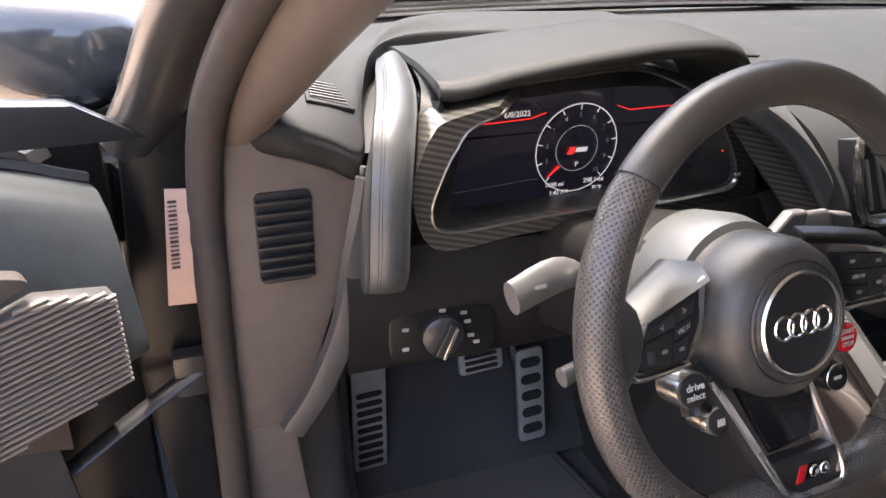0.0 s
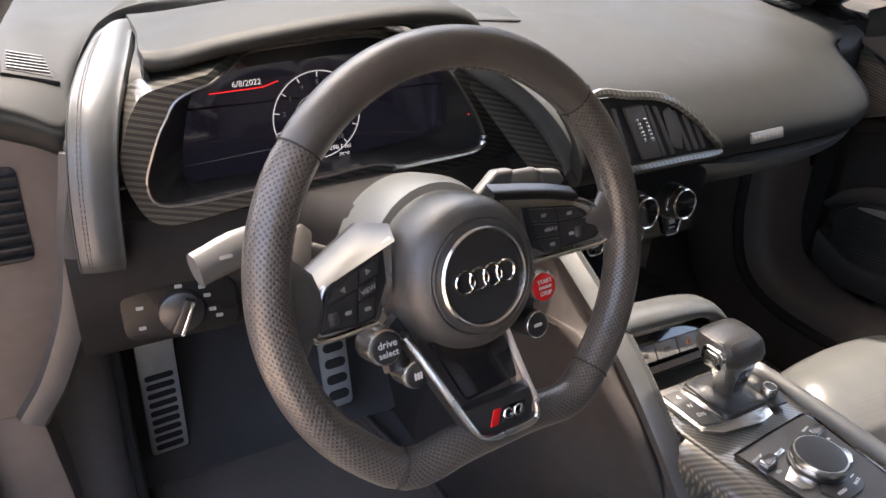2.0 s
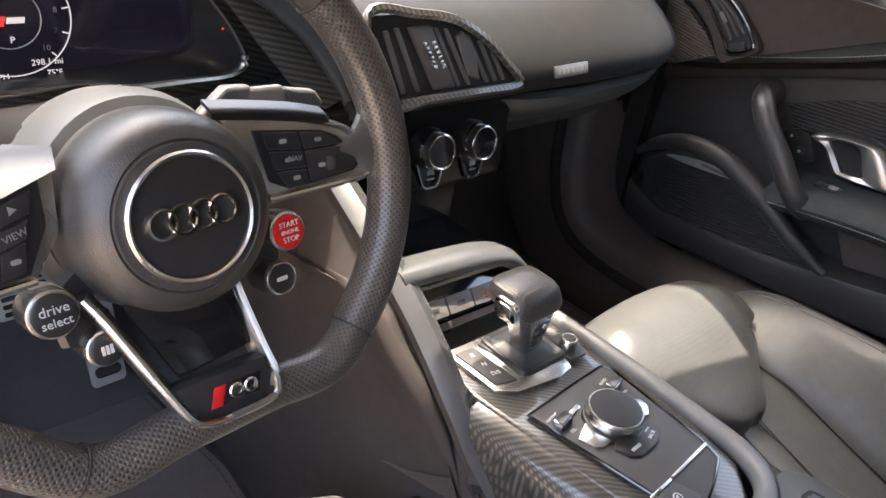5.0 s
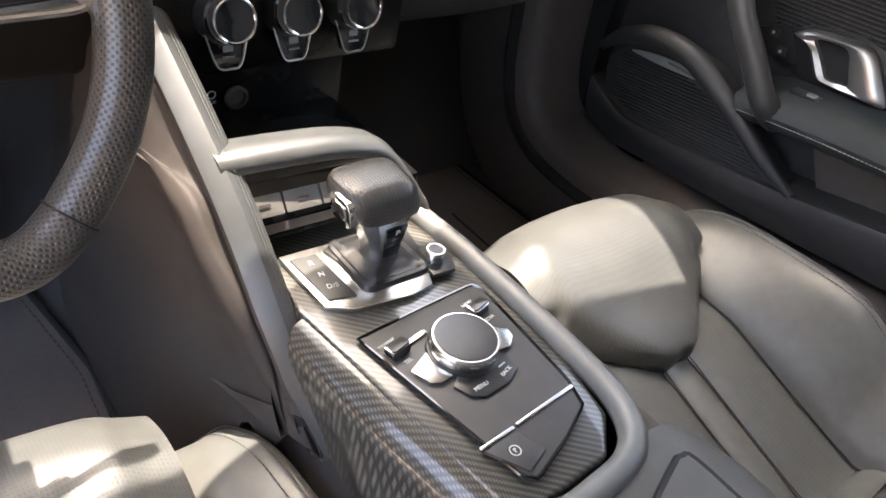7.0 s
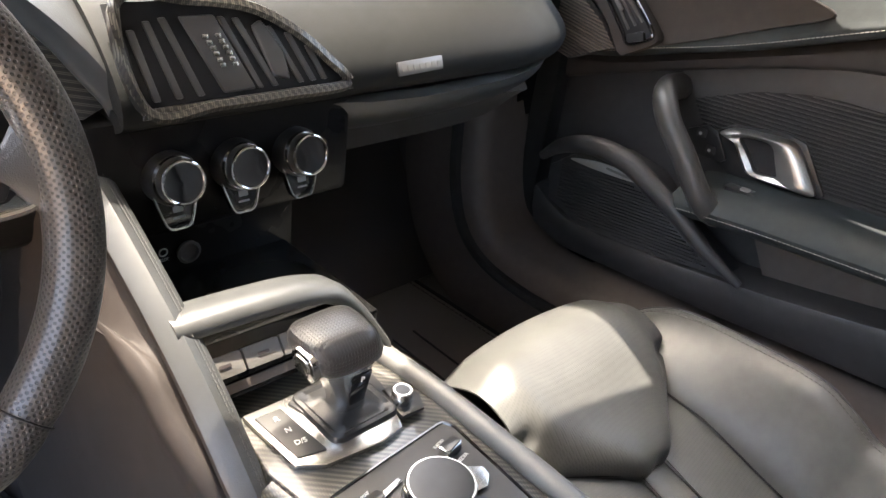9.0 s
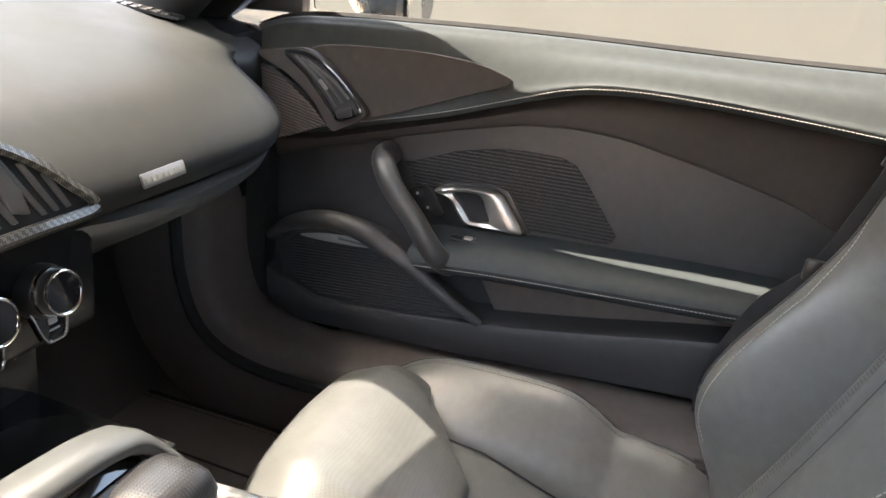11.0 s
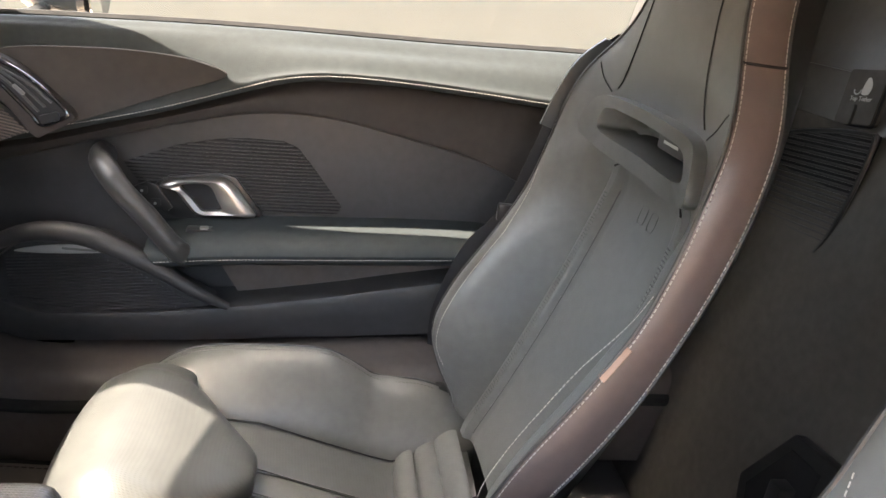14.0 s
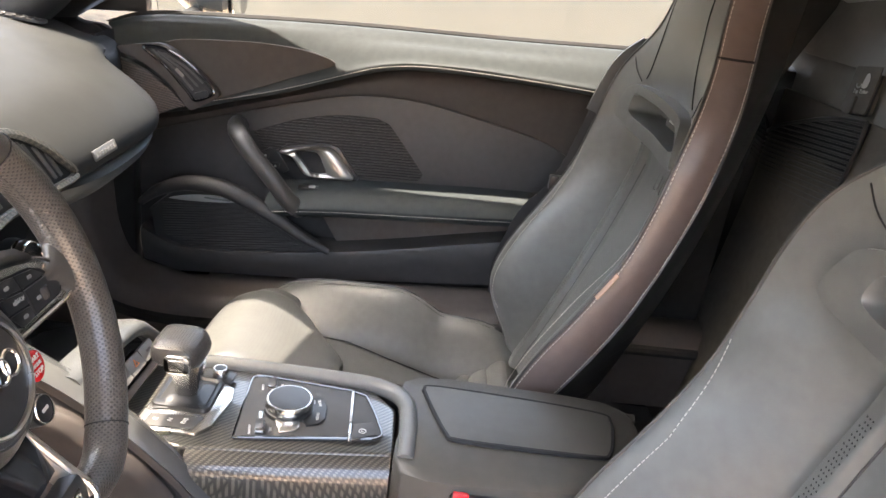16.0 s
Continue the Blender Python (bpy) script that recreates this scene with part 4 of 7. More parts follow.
for x0, x1, zt in ((-0.082, -0.094, 0.030), (-0.062, -0.080, 0.036), (-0.042, -0.066, 0.038), (0.0165, -0.0135, 0.036), (0.0324, 0.0005, 0.034), (0.0612, 0.0325, 0.025), (0.0749, 0.0515, 0.018), (0.088, 0.072, 0.005)):
    bm = slab([(x0 - 0.0045, -0.029), (x0 + 0.0025, -0.029), (x1 + 0.0025, zt), (x1 - 0.0045, zt)], 0.014, VF @ Vector((0, 0, 0.002)), VU, VV, 0.002)
    part("vane", bm, STALKMAT, vent)
part("vane_slider", slab([(0.030, -0.020), (0.047, -0.025), (0.0445, 0.000), (0.035, 0.016), (0.024, 0.031), (0.014, 0.026)], 0.013, VF @ Vector((0, 0, 0.0035)), VU, VV, 0.003, 3), STALKMAT, vent, "broad satin vane slider")
part("centre_block", slab([(-0.022, -0.029), (0.010, -0.029), (-0.021, 0.038), (-0.053, 0.038)], 0.012, VF @ Vector((0, 0, 0.004)), VU, VV, 0.003), STALKMAT, vent, "grey control block")
for dx in (-0.0270, -0.0150):
    for k in range(6):
        part("thumbwheel_tooth", slab(rounded(0.0058, 0.0042, 0.001), 0.004, VF @ Vector((dx - 0.0025 * (k - 2.5), -0.005 + k * 0.005, 0.0065 - 0.0005 * abs(k - 2.5))), VU, VV, 0.0008), ALU, vent)
bm = slab([(-0.10, -0.008), (0.118, -0.008), (0.112, 0.001), (-0.096, 0.001)], 0.004, VF @ Vector((0, -0.034, 0.006)), VU, VV, 0.0015)
part("lower_strip", bm, CARBON, vent, "carbon-fibre lower strip")

# climate panel and its three rotary knobs
part("climate_panel", box((-0.125, 0.345, 0.628), (0.155, 0.40, 0.748), 0.008), SATINBLACK, dash, "gloss black climate panel")
KF = frame_at((0.003, 0.346, 0.689), (1, 0, 0), (0, 0.22, 1))


def knob(x):
    k = thing("climate_knob", KF @ pose(x, 0, 0), "round black climate knob with bright rings and a lower tab", "climate knob", "climate knobs")
    part("barrel", turned([(0.026, 0), (0.0255, 0.014), (0.023, 0.02)]), PLASTIC, k)
    part("outer_ring", turned([(0.0225, 0.0195), (0.0235, 0.022), (0.0225, 0.025), (0.0205, 0.025)], seg=36), CHROME, k, "bright ring")
    part("cap", turned([(0.0215, 0.024), (0.021, 0.033), (0.019, 0.034)], seg=36), PLASTIC, k)
    part("inner_ring", ring_bar(0.0198, 0.0016, pose(0, 0, 0.034), 36), CHROME, k, "bright ring")
    part("glass", turned([(0.019, 0.0325), (0.0185, 0.0342), (0.001, 0.0348)], seg=32), GLOSS, k, "black glass face")
    tab = [(-0.020, -0.020), (0.020, -0.020), (0.0135, -0.045), (0.0, -0.047), (-0.0135, -0.045)]
    part("tab", slab(tab, 0.008, (0, 0, 0.012), (1, 0, 0), (0, 1, 0), 0.002), GLOSS, k, "gloss black button tab")
    part("tab_rim", tube([(a, b, 0.012) for a, b in spline([(-0.021, -0.014), (-0.0155, -0.035), (-0.010, -0.0465), (0, -0.048), (0.010, -0.0465), (0.0155, -0.035), (0.021, -0.014)], 30)], 0.0016, 6), CHROME, k, "bright rim")
    part("tab_mark", slab(rounded(0.010, 0.006, 0.001), 0.0004, (0, -0.029, 0.0125), (1, 0, 0), (0, 1, 0), 0), DIM, k)
    part("tab_mark", slab(rounded(0.012, 0.002, 0.0005), 0.0004, (0, -0.037, 0.0125), (1, 0, 0), (0, 1, 0), 0), DIM, k)
    return k


for x in (-0.059, 0.009, 0.078):
    knob(x)
# cubby below the climate panel
part("cubby_back", box((-0.12, 0.37, 0.50), (0.10, 0.40, 0.64), 0.004), SATINBLACK, dash, "gloss black storage recess")
part("cubby_floor", box((-0.12, 0.20, 0.555), (0.09, 0.385, 0.568), 0.003), SATINBLACK, dash)
part("socket", turned([(0.012, 0), (0.013, 0.004), (0.010, 0.005), (0.009, 0.001)], frame_at((-0.029, 0.369, 0.589), (1, 0, 0), (0, 0, 1)), 24), STALKMAT, dash, "round power socket")
part("socket_mark", ring_bar(0.0042, 0.0008, frame_at((-0.055, 0.3685, 0.595), (1, 0, 0), (0, 0, 1)), 18, 5), MARK, dash)
text("AUX", 0.005, frame_at((-0.055, 0.3688, 0.586), (1, 0, 0), (0, 0, 1)), dash, MARK)

# lower column panel with the light switch
G = lattice([[(x, 0.385 + 0.10 * abs(x + 0.4), 0.765), (x, 0.37 + 0.10 * abs(x + 0.4), 0.71), (x, 0.38 + 0.10 * abs(x + 0.4), 0.655), (x, 0.42, 0.625), (x, 0.52, 0.60)] for x in (-0.655, -0.55, -0.45, -0.30, -0.12)], 24, 16)
part("column_panel", skin(G, 0.012), PANELSOFT, dash, "dark soft panel under the instruments")
# Unseen plate added to stop a stripe of sun on the toe board.
part("under_cover", box((-0.69, 0.50, 0.596), (-0.13, 0.98, 0.608), 0.004), PANELSOFT, dash, "unseen plate that keeps sun off the footwell")
sw = thing("light_switch", frame_at((-0.563, 0.374, 0.675), (1, -0.15, 0), (0, 0.12, 1)), "black rotary light switch with a bright bar", "light switch")
part("plate", slab(rounded(0.11, 0.058, 0.014), 0.006, (0, 0, 0.004), (1, 0, 0), (0, 1, 0), 0.003), SATINBLACK, sw, "black switch plate")
part("dial", turned([(0.022, 0.003), (0.0215, 0.012), (0.019, 0.014), (0.001, 0.014)]), PLASTIC, sw)
part("grip", slab([(-0.0055, -0.019), (0.0055, -0.019), (0.008, 0.019), (-0.002, 0.019)], 0.010, (0, 0, 0.023), (0.94, -0.34, 0), (0.34, 0.94, 0), 0.002), PLASTIC, sw)
part("grip_edge", slab([(0.003, -0.019), (0.0065, -0.019), (0.0085, 0.018), (0.005, 0.018)], 0.012, (0, 0, 0.0245), (0.94, -0.34, 0), (0.34, 0.94, 0), 0.001), CHROME, sw, "bright metal bar")
for x, y in ((-0.038, 0.008), (-0.038, -0.014), (0.0, 0.026), (0.026, 0.012), (0.022, 0.022), (0.030, -0.004), (0.036, -0.012)):
    part("mark", slab(rounded(0.007, 0.004, 0.001), 0.0004, (x, y, 0.0045), (1, 0, 0), (0, 1, 0), 0), DIM, sw)

# pedals and foot rest
rest = thing("foot_rest", (-0.555, 0.72, 0.17), "ribbed stainless steel foot rest in the driver's footwell", "foot rest")
RF = frame_at((-0.5605, 0.679, 0.334), (1, 0.05, 0), (-0.055, 0.04, 1))
part("plate", slab(rounded(0.056, 0.215, 0.006), 0.01, RF @ Vector((0, 0, 0.006)), RF.col[0][:3], RF.col[1][:3], 0.003), STEEL, rest)
part("mount", slab(rounded(0.05, 0.22, 0.006), 0.05, RF @ Vector((0, 0, -0.004)), RF.col[0][:3], RF.col[1][:3], 0.003), PLASTIC, rest)
for k in range(9):
    part("rubber_rib", slab(rounded(0.042, 0.009, 0.004), 0.004, RF @ Vector((0, -0.094 + k * 0.0165, 0.0085)), RF.col[0][:3], RF.col[1][:3], 0.0015), RUBBER, rest)


def pedal(name, c, w, h, label, lean, bow=0.0):
    p = thing(name, (c[0], c[1], c[2]), label, "pedal")
    F = frame_at(c, (1, 0.05, 0), (0, lean, 1))
    part("plate", slab(rounded(w, h, 0.008), 0.008, F @ Vector((0, 0, 0)), F.col[0][:3], F.col[1][:3], 0.003), STEEL, p)
    for k in range(5):
        part("rubber_rib", slab(rounded(w * 0.74, h * 0.10, h * 0.045), 0.004, F @ Vector((0, (k - 2) * h * 0.18, 0.003)), F.col[0][:3], F.col[1][:3], 0.001), RUBBER, p)
    part("lever", tube(spline([F @ Vector((0, 0, -0.006)), F @ Vector((0, h * 0.2, -0.05)), F @ Vector((0, 0.14, -0.08)), F @ Vector((0, 0.25, -0.08))], 10), 0.011, 8), PLASTIC, p)
    return p


pedal("brake_pedal", (-0.362, 0.70, 0.387), 0.080, 0.060, "brake pedal with a ribbed steel face", 0.35)
pedal("accelerator_pedal", (-0.284, 0.655, 0.318), 0.050, 0.165, "tall accelerator pedal with a ribbed steel face", 0.25)

# ---------------------------------------------------------------- steering wheel
WC = frame_at((-0.374, 0.128, 0.808), (0.9975, 0.06, 0.02), (0, 0.33, 0.944))
wheel = thing("steering_wheel", WC, "flat-bottomed black perforated leather steering wheel with satin metal spokes", "steering wheel")


def rim_point(a):
    """The rim's centre line at an angle from three o'clock, flattened at the bottom."""
    r = 0.170
    d = abs((a - 270 + 180) % 360 - 180)
    if d < 45:
        flat = 0.147 / max(0.3, math.cos(radians(d)))
        k = 14
        r = -math.log(math.exp(-k * r / 0.17) + math.exp(-k * flat / 0.17)) * 0.17 / k + 0.17 * math.log(2) / k * math.exp(-((d - 29) / 10) ** 2)
    return Vector((r * math.cos(radians(a)), r * math.sin(radians(a)), -0.014))


def rim_piece(a0, a1, material, label, fat=0.0):
    n = max(8, int(abs(a1 - a0) / 3))
    pts = [rim_point(a0 + (a1 - a0) * k / n) for k in range(n + 1)]
    rings = []
    for i, p in enumerate(pts):
        a = a0 + (a1 - a0) * i / n
        d = (rim_point(a + 0.5) - rim_point(a - 0.5)).normalized()
        s = d.cross(Vector((0, 0, 1)))
        w = 0.0165 + fat
        edge = 0.0006 if i in (0, n) else 0
        rings.append([p + s * (w - edge) * math.cos(q) + Vector((0, 0, (0.0175 + fat * 0.6 - edge) * math.sin(q))) for q in (2 * math.pi * k / 18 for k in range(18))])
    bm = wrap_uv(loft(rings), 18, 0.17 * radians(abs(a1 - a0)) / n, 0.0058)
    return part("rim", bm, material, wheel, label)


rim_piece(42, 138, RIMHIDE, "smooth black leather upper rim")
rim_piece(138, 236, RIMPERF, "perforated black leather grip")
rim_piece(236, 311, RIMPERF, "perforated black leather lower rim")
rim_piece(311, 402, RIMPERF, "perforated black leather grip")
for a in (42, 138, 236, 311):
    d = (rim_point(a + 0.5) - rim_point(a - 0.5)).normalized()
    part("seam", ring_bar(0.0172, 0.0007, frame_at(rim_point(a), (0, 0, 1), d.cross(Vector((0, 0, 1)))), 24, 5), DARK, wheel)
for side in (1, -1):
    path = [Vector((p.x * side, p.y, p.z)) for p in [rim_point(a) * (1 - 0.0162 / 0.17) + Vector((0, 0, 0.002)) for a in range(92, 8, -2)]]
    stitches(path, wheel, DTHREAD, 0.007, 0.005, 0.0008, "row of grey stitching on the inside of the rim")
# thumb rests where the spokes meet the rim
for s in (1, -1):
    bm = loft([[Vector((s * x, y + b, c)) for b, c in [(w * math.cos(q), -0.0195 + 0.0125 * k * math.sin(q)) for q in (2 * math.pi * j / 18 for j in range(18))]]
               for x, y, w, k in ((0.170, 0.002, 0.060 - 0.008 * s, 0.9), (0.160, 0.003, 0.048 - 0.010 * s, 0.9), (0.153, 0.004, 0.036 - 0.010 * s, 0.75), (0.146, 0.005, 0.026 - 0.010 * s, 0.55), (0.139, 0.006, 0.018 - 0.010 * s, 0.4), (0.132, 0.006, 0.012 - 0.008 * s, 0.25), (0.128, 0.006, 0.004, 0.1))])
    part("thumb_rest", bm, RIMHIDE, wheel, "smooth leather thumb rest")

# hub and airbag cover
HP = pose(0.001, -0.009, -0.0335)
part("column_shroud", turned([(0.075, -0.115), (0.074, -0.080), (0.068, -0.060), (0.03, -0.05)], pose(0, -0.004, 0), seg=40), DASHHIDE, wheel, "grey-black column collar")
part("hub", turned([(0.066, -0.040), (0.0665, -0.012), (0.0645, 0.010), (0.060, 0.022), (0.0535, 0.0285), (0.048, 0.0315), (0.0465, 0.0305), (0.0455, 0.0325), (0.030, 0.0335), (0.001, 0.0335)], HP, 56), LEATHER, wheel, "round black leather airbag cover")
part("hub_ring", turned([(0.0405, 0.032), (0.041, 0.0355), (0.0395, 0.0375), (0.0378, 0.0365), (0.0374, 0.032)], HP, 56), ALU, wheel, "satin metal ring")
part("hub_face", turned([(0.0378, 0.0325), (0.0372, 0.0345), (0.001, 0.0352)], HP, 48), PLASTIC, wheel, "matt black centre disc")
for k in range(4):
    part("emblem_ring", ring_bar(0.0088, 0.0014, HP @ pose(-0.0195 + k * 0.0130, 0.0005, 0.0368), 28, 6), CHROME, wheel, "polished ring emblem")
# side spokes with their button clusters, leaning towards the driver as they near the rim
def spoke_slab(s, pts, depth, lift, bevel=0.002, bm=None):
    o = [(s * (abs(x) - 0.06), y) for x, y in pts]
    area = sum(o[k][0] * o[(k + 1) % len(o)][1] - o[(k + 1) % len(o)][0] * o[k][1] for k in range(len(o)))
    return slab(o if area > 0 else o[::-1], depth, (s * 0.06, 0, -0.028 + lift), (1, 0, s * 0.10), (0, 1, 0), bevel, bm=bm)


def spoke_point(s, x, y, lift):
    return (x, y, -0.028 + 0.10 * (abs(x) - 0.06) + lift)


SL_ = [(-0.060, 0.036), (-0.120, 0.017), (-0.127, 0.012), (-0.142, -0.017), (-0.137, -0.0245), (-0.104, -0.0275), (-0.084, -0.0265), (-0.066, -0.004)]
SR_ = [(0.045, 0.044), (0.084, 0.037), (0.122, 0.029), (0.140, 0.019), (0.155, -0.001), (0.157, -0.009), (0.149, -0.0175), (0.136, -0.0185), (0.074, -0.0185), (0.062, -0.004)]
for s, o, inner, keys, marks in (
        (-1, SL_, [(-0.070, 0.030), (-0.119, 0.0135), (-0.124, 0.009), (-0.1375, -0.0155), (-0.134, -0.0205), (-0.103, -0.0235), (-0.087, -0.022), (-0.072, 0.003)],
         ([(-0.119, 0.0105), (-0.096, 0.0185), (-0.098, 0.006), (-0.126, 0.0015)], [(-0.094, 0.0188), (-0.075, 0.0255), (-0.079, 0.012), (-0.096, 0.008)], [(-0.127, -0.001), (-0.100, 0.0035), (-0.104, -0.0205), (-0.1345, -0.017)],
          [(-0.097, 0.0055), (-0.081, 0.0095), (-0.084, -0.001), (-0.099, -0.0045)], [(-0.099, -0.0065), (-0.085, -0.0030), (-0.089, -0.0195), (-0.102, -0.0205)]),
         ((-0.111, 0.008), (-0.088, 0.016), (-0.110, -0.010), (-0.093, -0.012))),
        (1, SR_, [(0.066, 0.031), (0.118, 0.0225), (0.130, 0.016), (0.1435, 0.002), (0.146, -0.0075), (0.139, -0.012), (0.086, -0.0140), (0.072, -0.006)],
         ([(0.072, 0.0285), (0.098, 0.0240), (0.100, 0.0120), (0.074, 0.0165)], [(0.100, 0.0237), (0.120, 0.0200), (0.131, 0.0105), (0.102, 0.0117)], [(0.075, 0.0145), (0.100, 0.0100), (0.101, -0.0010), (0.077, 0.0015)],
          [(0.102, 0.0098), (0.133, 0.0085), (0.143, -0.003), (0.138, -0.0105), (0.103, -0.0115)], [(0.078, -0.0005), (0.101, -0.0030), (0.101, -0.0125), (0.085, -0.0128)]),
         ((0.086, 0.020), (0.113, 0.0165), (0.088, 0.0065), (0.113, -0.002), (0.092, -0.007)))):
    part("spoke_plate", spoke_slab(s, o, 0.014, 0.0), ALU, wheel, "satin metal spoke")
    part("button_bed", spoke_slab(s, inner, 0.006, 0.0018, 0.001), DARK, wheel, "black button cluster")
    for k in keys:
        part("button", spoke_slab(s, k, 0.003, 0.0034, 0.0009), PLASTIC, wheel, "black button")
    for k, (mx, my) in enumerate(marks):
        if s < 0 and k < 2:
            q = 0.0028 * (1 if k else -1)
            part("arrow_symbol", spoke_slab(s, [(mx - q * 0.6, my + 0.0026), (mx - q * 0.6, my - 0.0026), (mx + q, my)], 0.0003, 0.0037, 0), DIM, wheel)
        else:
            part("symbol", spoke_slab(s, rounded(0.0055, 0.003, 0.001, 3, mx, my), 0.0003, 0.0037, 0), DIM, wheel)
    part("thumb_roller", turned([(0.0055, -0.005), (0.006, -0.003), (0.006, 0.003), (0.0055, 0.005)], pose(s * 0.122, -0.0105 if s < 0 else -0.002, -0.0215, 90), 16), RUBBER, wheel, "ribbed roller")
text("VIEW", 0.0058, Matrix.Translation(spoke_point(-1, -0.0895, 0.002, 0.0037)) @ pose(0, 0, 0, 0, 6, 12), wheel, DIM)
text("NAV", 0.0052, Matrix.Translation(spoke_point(1, 0.093, 0.0065, 0.0037)) @ pose(0, 0, 0, 0, -6, -8), wheel, DIM)
# polished facets on the upper edge of the spokes
bm = bmesh.new()
V = [bm.verts.new(q) for q in ((-0.140, 0.0205, -0.036), (-0.077, 0.0490, -0.049), (-0.054, 0.0435, -0.042), (-0.060, 0.0325, -0.0240), (-0.120, 0.0150, -0.0195), (-0.131, 0.0095, -0.0195), (-0.094, 0.0285, -0.0295))]
for q in ((0, 6, 1), (0, 5, 4), (0, 4, 6), (4, 3, 6), (3, 2, 6), (2, 1, 6)):
    bm.faces.new([V[k] for k in q])
res = bmesh.ops.extrude_edge_only(bm, edges=[e for e in bm.edges if e.is_boundary])
bmesh.ops.translate(bm, verts=[e for e in res["geom"] if isinstance(e, bmesh.types.BMVert)], vec=(0.002, -0.002, -0.014))
part("spoke_facet", bm, POLISHED, wheel, "broad polished spoke facet", angle=75)
G = [[(x, y + dy, z + 0.10 * (x - 0.06)) for dy, z in ((-0.0035, -0.0265), (-0.001, -0.0245), (0.0035, -0.0255), (0.010, -0.035))] for x, y in ((0.040, 0.046), (0.07, 0.041), (0.10, 0.035), (0.124, 0.028))]
part("spoke_edge", skin(lattice(G, 16, 10), 0.003), POLISHED, wheel, "satin spoke edge")
part("spoke_rim", tube([spoke_point(1, a, b, 0.001) for a, b in spline([(0.118, 0.0295), (0.140, 0.0185), (0.155, -0.001), (0.156, -0.0105), (0.147, -0.018), (0.11, -0.0185), (0.070, -0.0185)], 30)], 0.0024, 8), ALU, wheel, "satin metal rim")
part("spoke_rim", tube([spoke_point(-1, a, b, 0.001) for a, b in spline([(-0.124, 0.0145), (-0.133, 0.000), (-0.1415, -0.017), (-0.137, -0.0245), (-0.12, -0.0265), (-0.085, -0.0265)], 26)], 0.0024, 8), ALU, wheel, "satin metal rim")
# lower fork with its badge plate
FKL = [(-0.064, -0.046, -0.026), (-0.057, -0.062, -0.020), (-0.045, -0.096, -0.006), (-0.033, -0.127, 0.005), (-0.026, -0.137, 0.007), (-0.012, -0.142, 0.007)]
FKR = [(0.031, -0.058, -0.026), (0.031, -0.078, -0.017), (0.032, -0.107, -0.004), (0.033, -0.129, 0.006), (0.026, -0.142, 0.007), (-0.012, -0.142, 0.007)]
for s, pts in ((-1, FKL), (1, FKR)):
    part("fork_rim", tube(spline(pts, 24), [0.0030, 0.0030, 0.0030, 0.0028, 0.0026, 0.0026], 8, up=(0, 0, 1)), ALU, wheel, "satin metal fork rim")
    P = spline(pts, 24)[:17]
    G = [[Vector(p) + Vector(q) for q in ((s * 0.001, 0, 0.0004), (-s * 0.004, 0.002, -0.002), (-s * 0.0065, 0.002, -0.008), (-s * 0.005, 0.002, -0.02), (s * 0.003, 0, -0.02), (s * 0.003, 0, -0.006))] for p in P]
    part("fork_arm", loft(G), DARKALLOY if s > 0 else PLASTIC, wheel, "dark fork arm")
part("fork_panel", slab([(-0.046, -0.060), (0.026, -0.064), (0.029, -0.112), (-0.026, -0.116)][::-1], 0.006, (0, 0.004, -0.032), (1, 0, 0), (0, 0.97, -0.2), 0.002), GLOSS, wheel, "gloss black panel between the fork arms")
BPL = [(-0.037, -0.110), (0.029, -0.112), (0.032, -0.128), (0.025, -0.141), (-0.014, -0.141), (-0.026, -0.135)]
part("badge_plate", slab(BPL[::-1], 0.016, (0, 0, 0.0045), (1, 0, 0), (0, 1, 0), 0.003), PLASTIC, wheel, "black badge plate")
part("badge_red", slab([(-0.016, -0.1325), (-0.008, -0.1328), (-0.003, -0.1195), (-0.011, -0.1190)], 0.001, (0, 0, 0.0052), (1, 0, 0), (0, 1, 0), 0.0002), RED, wheel, "red slanted badge block")
part("badge_bright", slab([(-0.007, -0.1328), (0.019, -0.1340), (0.022, -0.1205), (-0.002, -0.1195)], 0.001, (0, 0, 0.0050), (1, 0, 0), (0, 1, 0), 0.0002), GLOSS, wheel)
for k in (0, 1):
    part("badge_ring", ring_bar(0.0042, 0.001, pose(0.003 + k * 0.0105, -0.1265 - 0.0005 * k, 0.0056), 18, 5), CHROME, wheel, "bright badge stroke")


def pod(x, y, r, face, rim, label, tall=0.022):
    M = pose(x, y, -0.0305)
    bar = part("control_pod", turned([(r, -0.020), (r, tall - 0.022), (r * 0.96, tall - 0.019), (r * 0.82, tall - 0.018)], M, 28), rim, wheel, label)
    part("pod_face", turned([(r * 0.86, tall - 0.021), (r * 0.84, tall - 0.0165), (r * 0.70, tall - 0.0155), (0.001, tall - 0.0155)], M, 28), face, bar)
    return bar


ZP = -0.0305 + 0.0068
p1 = pod(-0.081, -0.049, 0.0155, PLASTIC, ALU, "round drive mode knob with a metal collar")
text("drive", 0.0085, pose(-0.081, -0.0455, ZP), p1, MARK)
text("select", 0.0075, pose(-0.081, -0.0535, ZP), p1, MARK)
p2 = pod(-0.0585, -0.080, 0.0120, PLASTIC, ALU, "small round knob with a knurled metal collar")
for k in range(3):
    part("flag_mark", slab(rounded(0.002, 0.006, 0.0005, 3, -0.0611 + 0.0026 * k, -0.080), 0.0003, (0, 0, ZP), (1, 0, 0), (0, 1, 0), 0), MARK, p2)
p3 = pod(0.080, -0.044, 0.0150, RED, ALU, "round red engine start button with a metal collar")
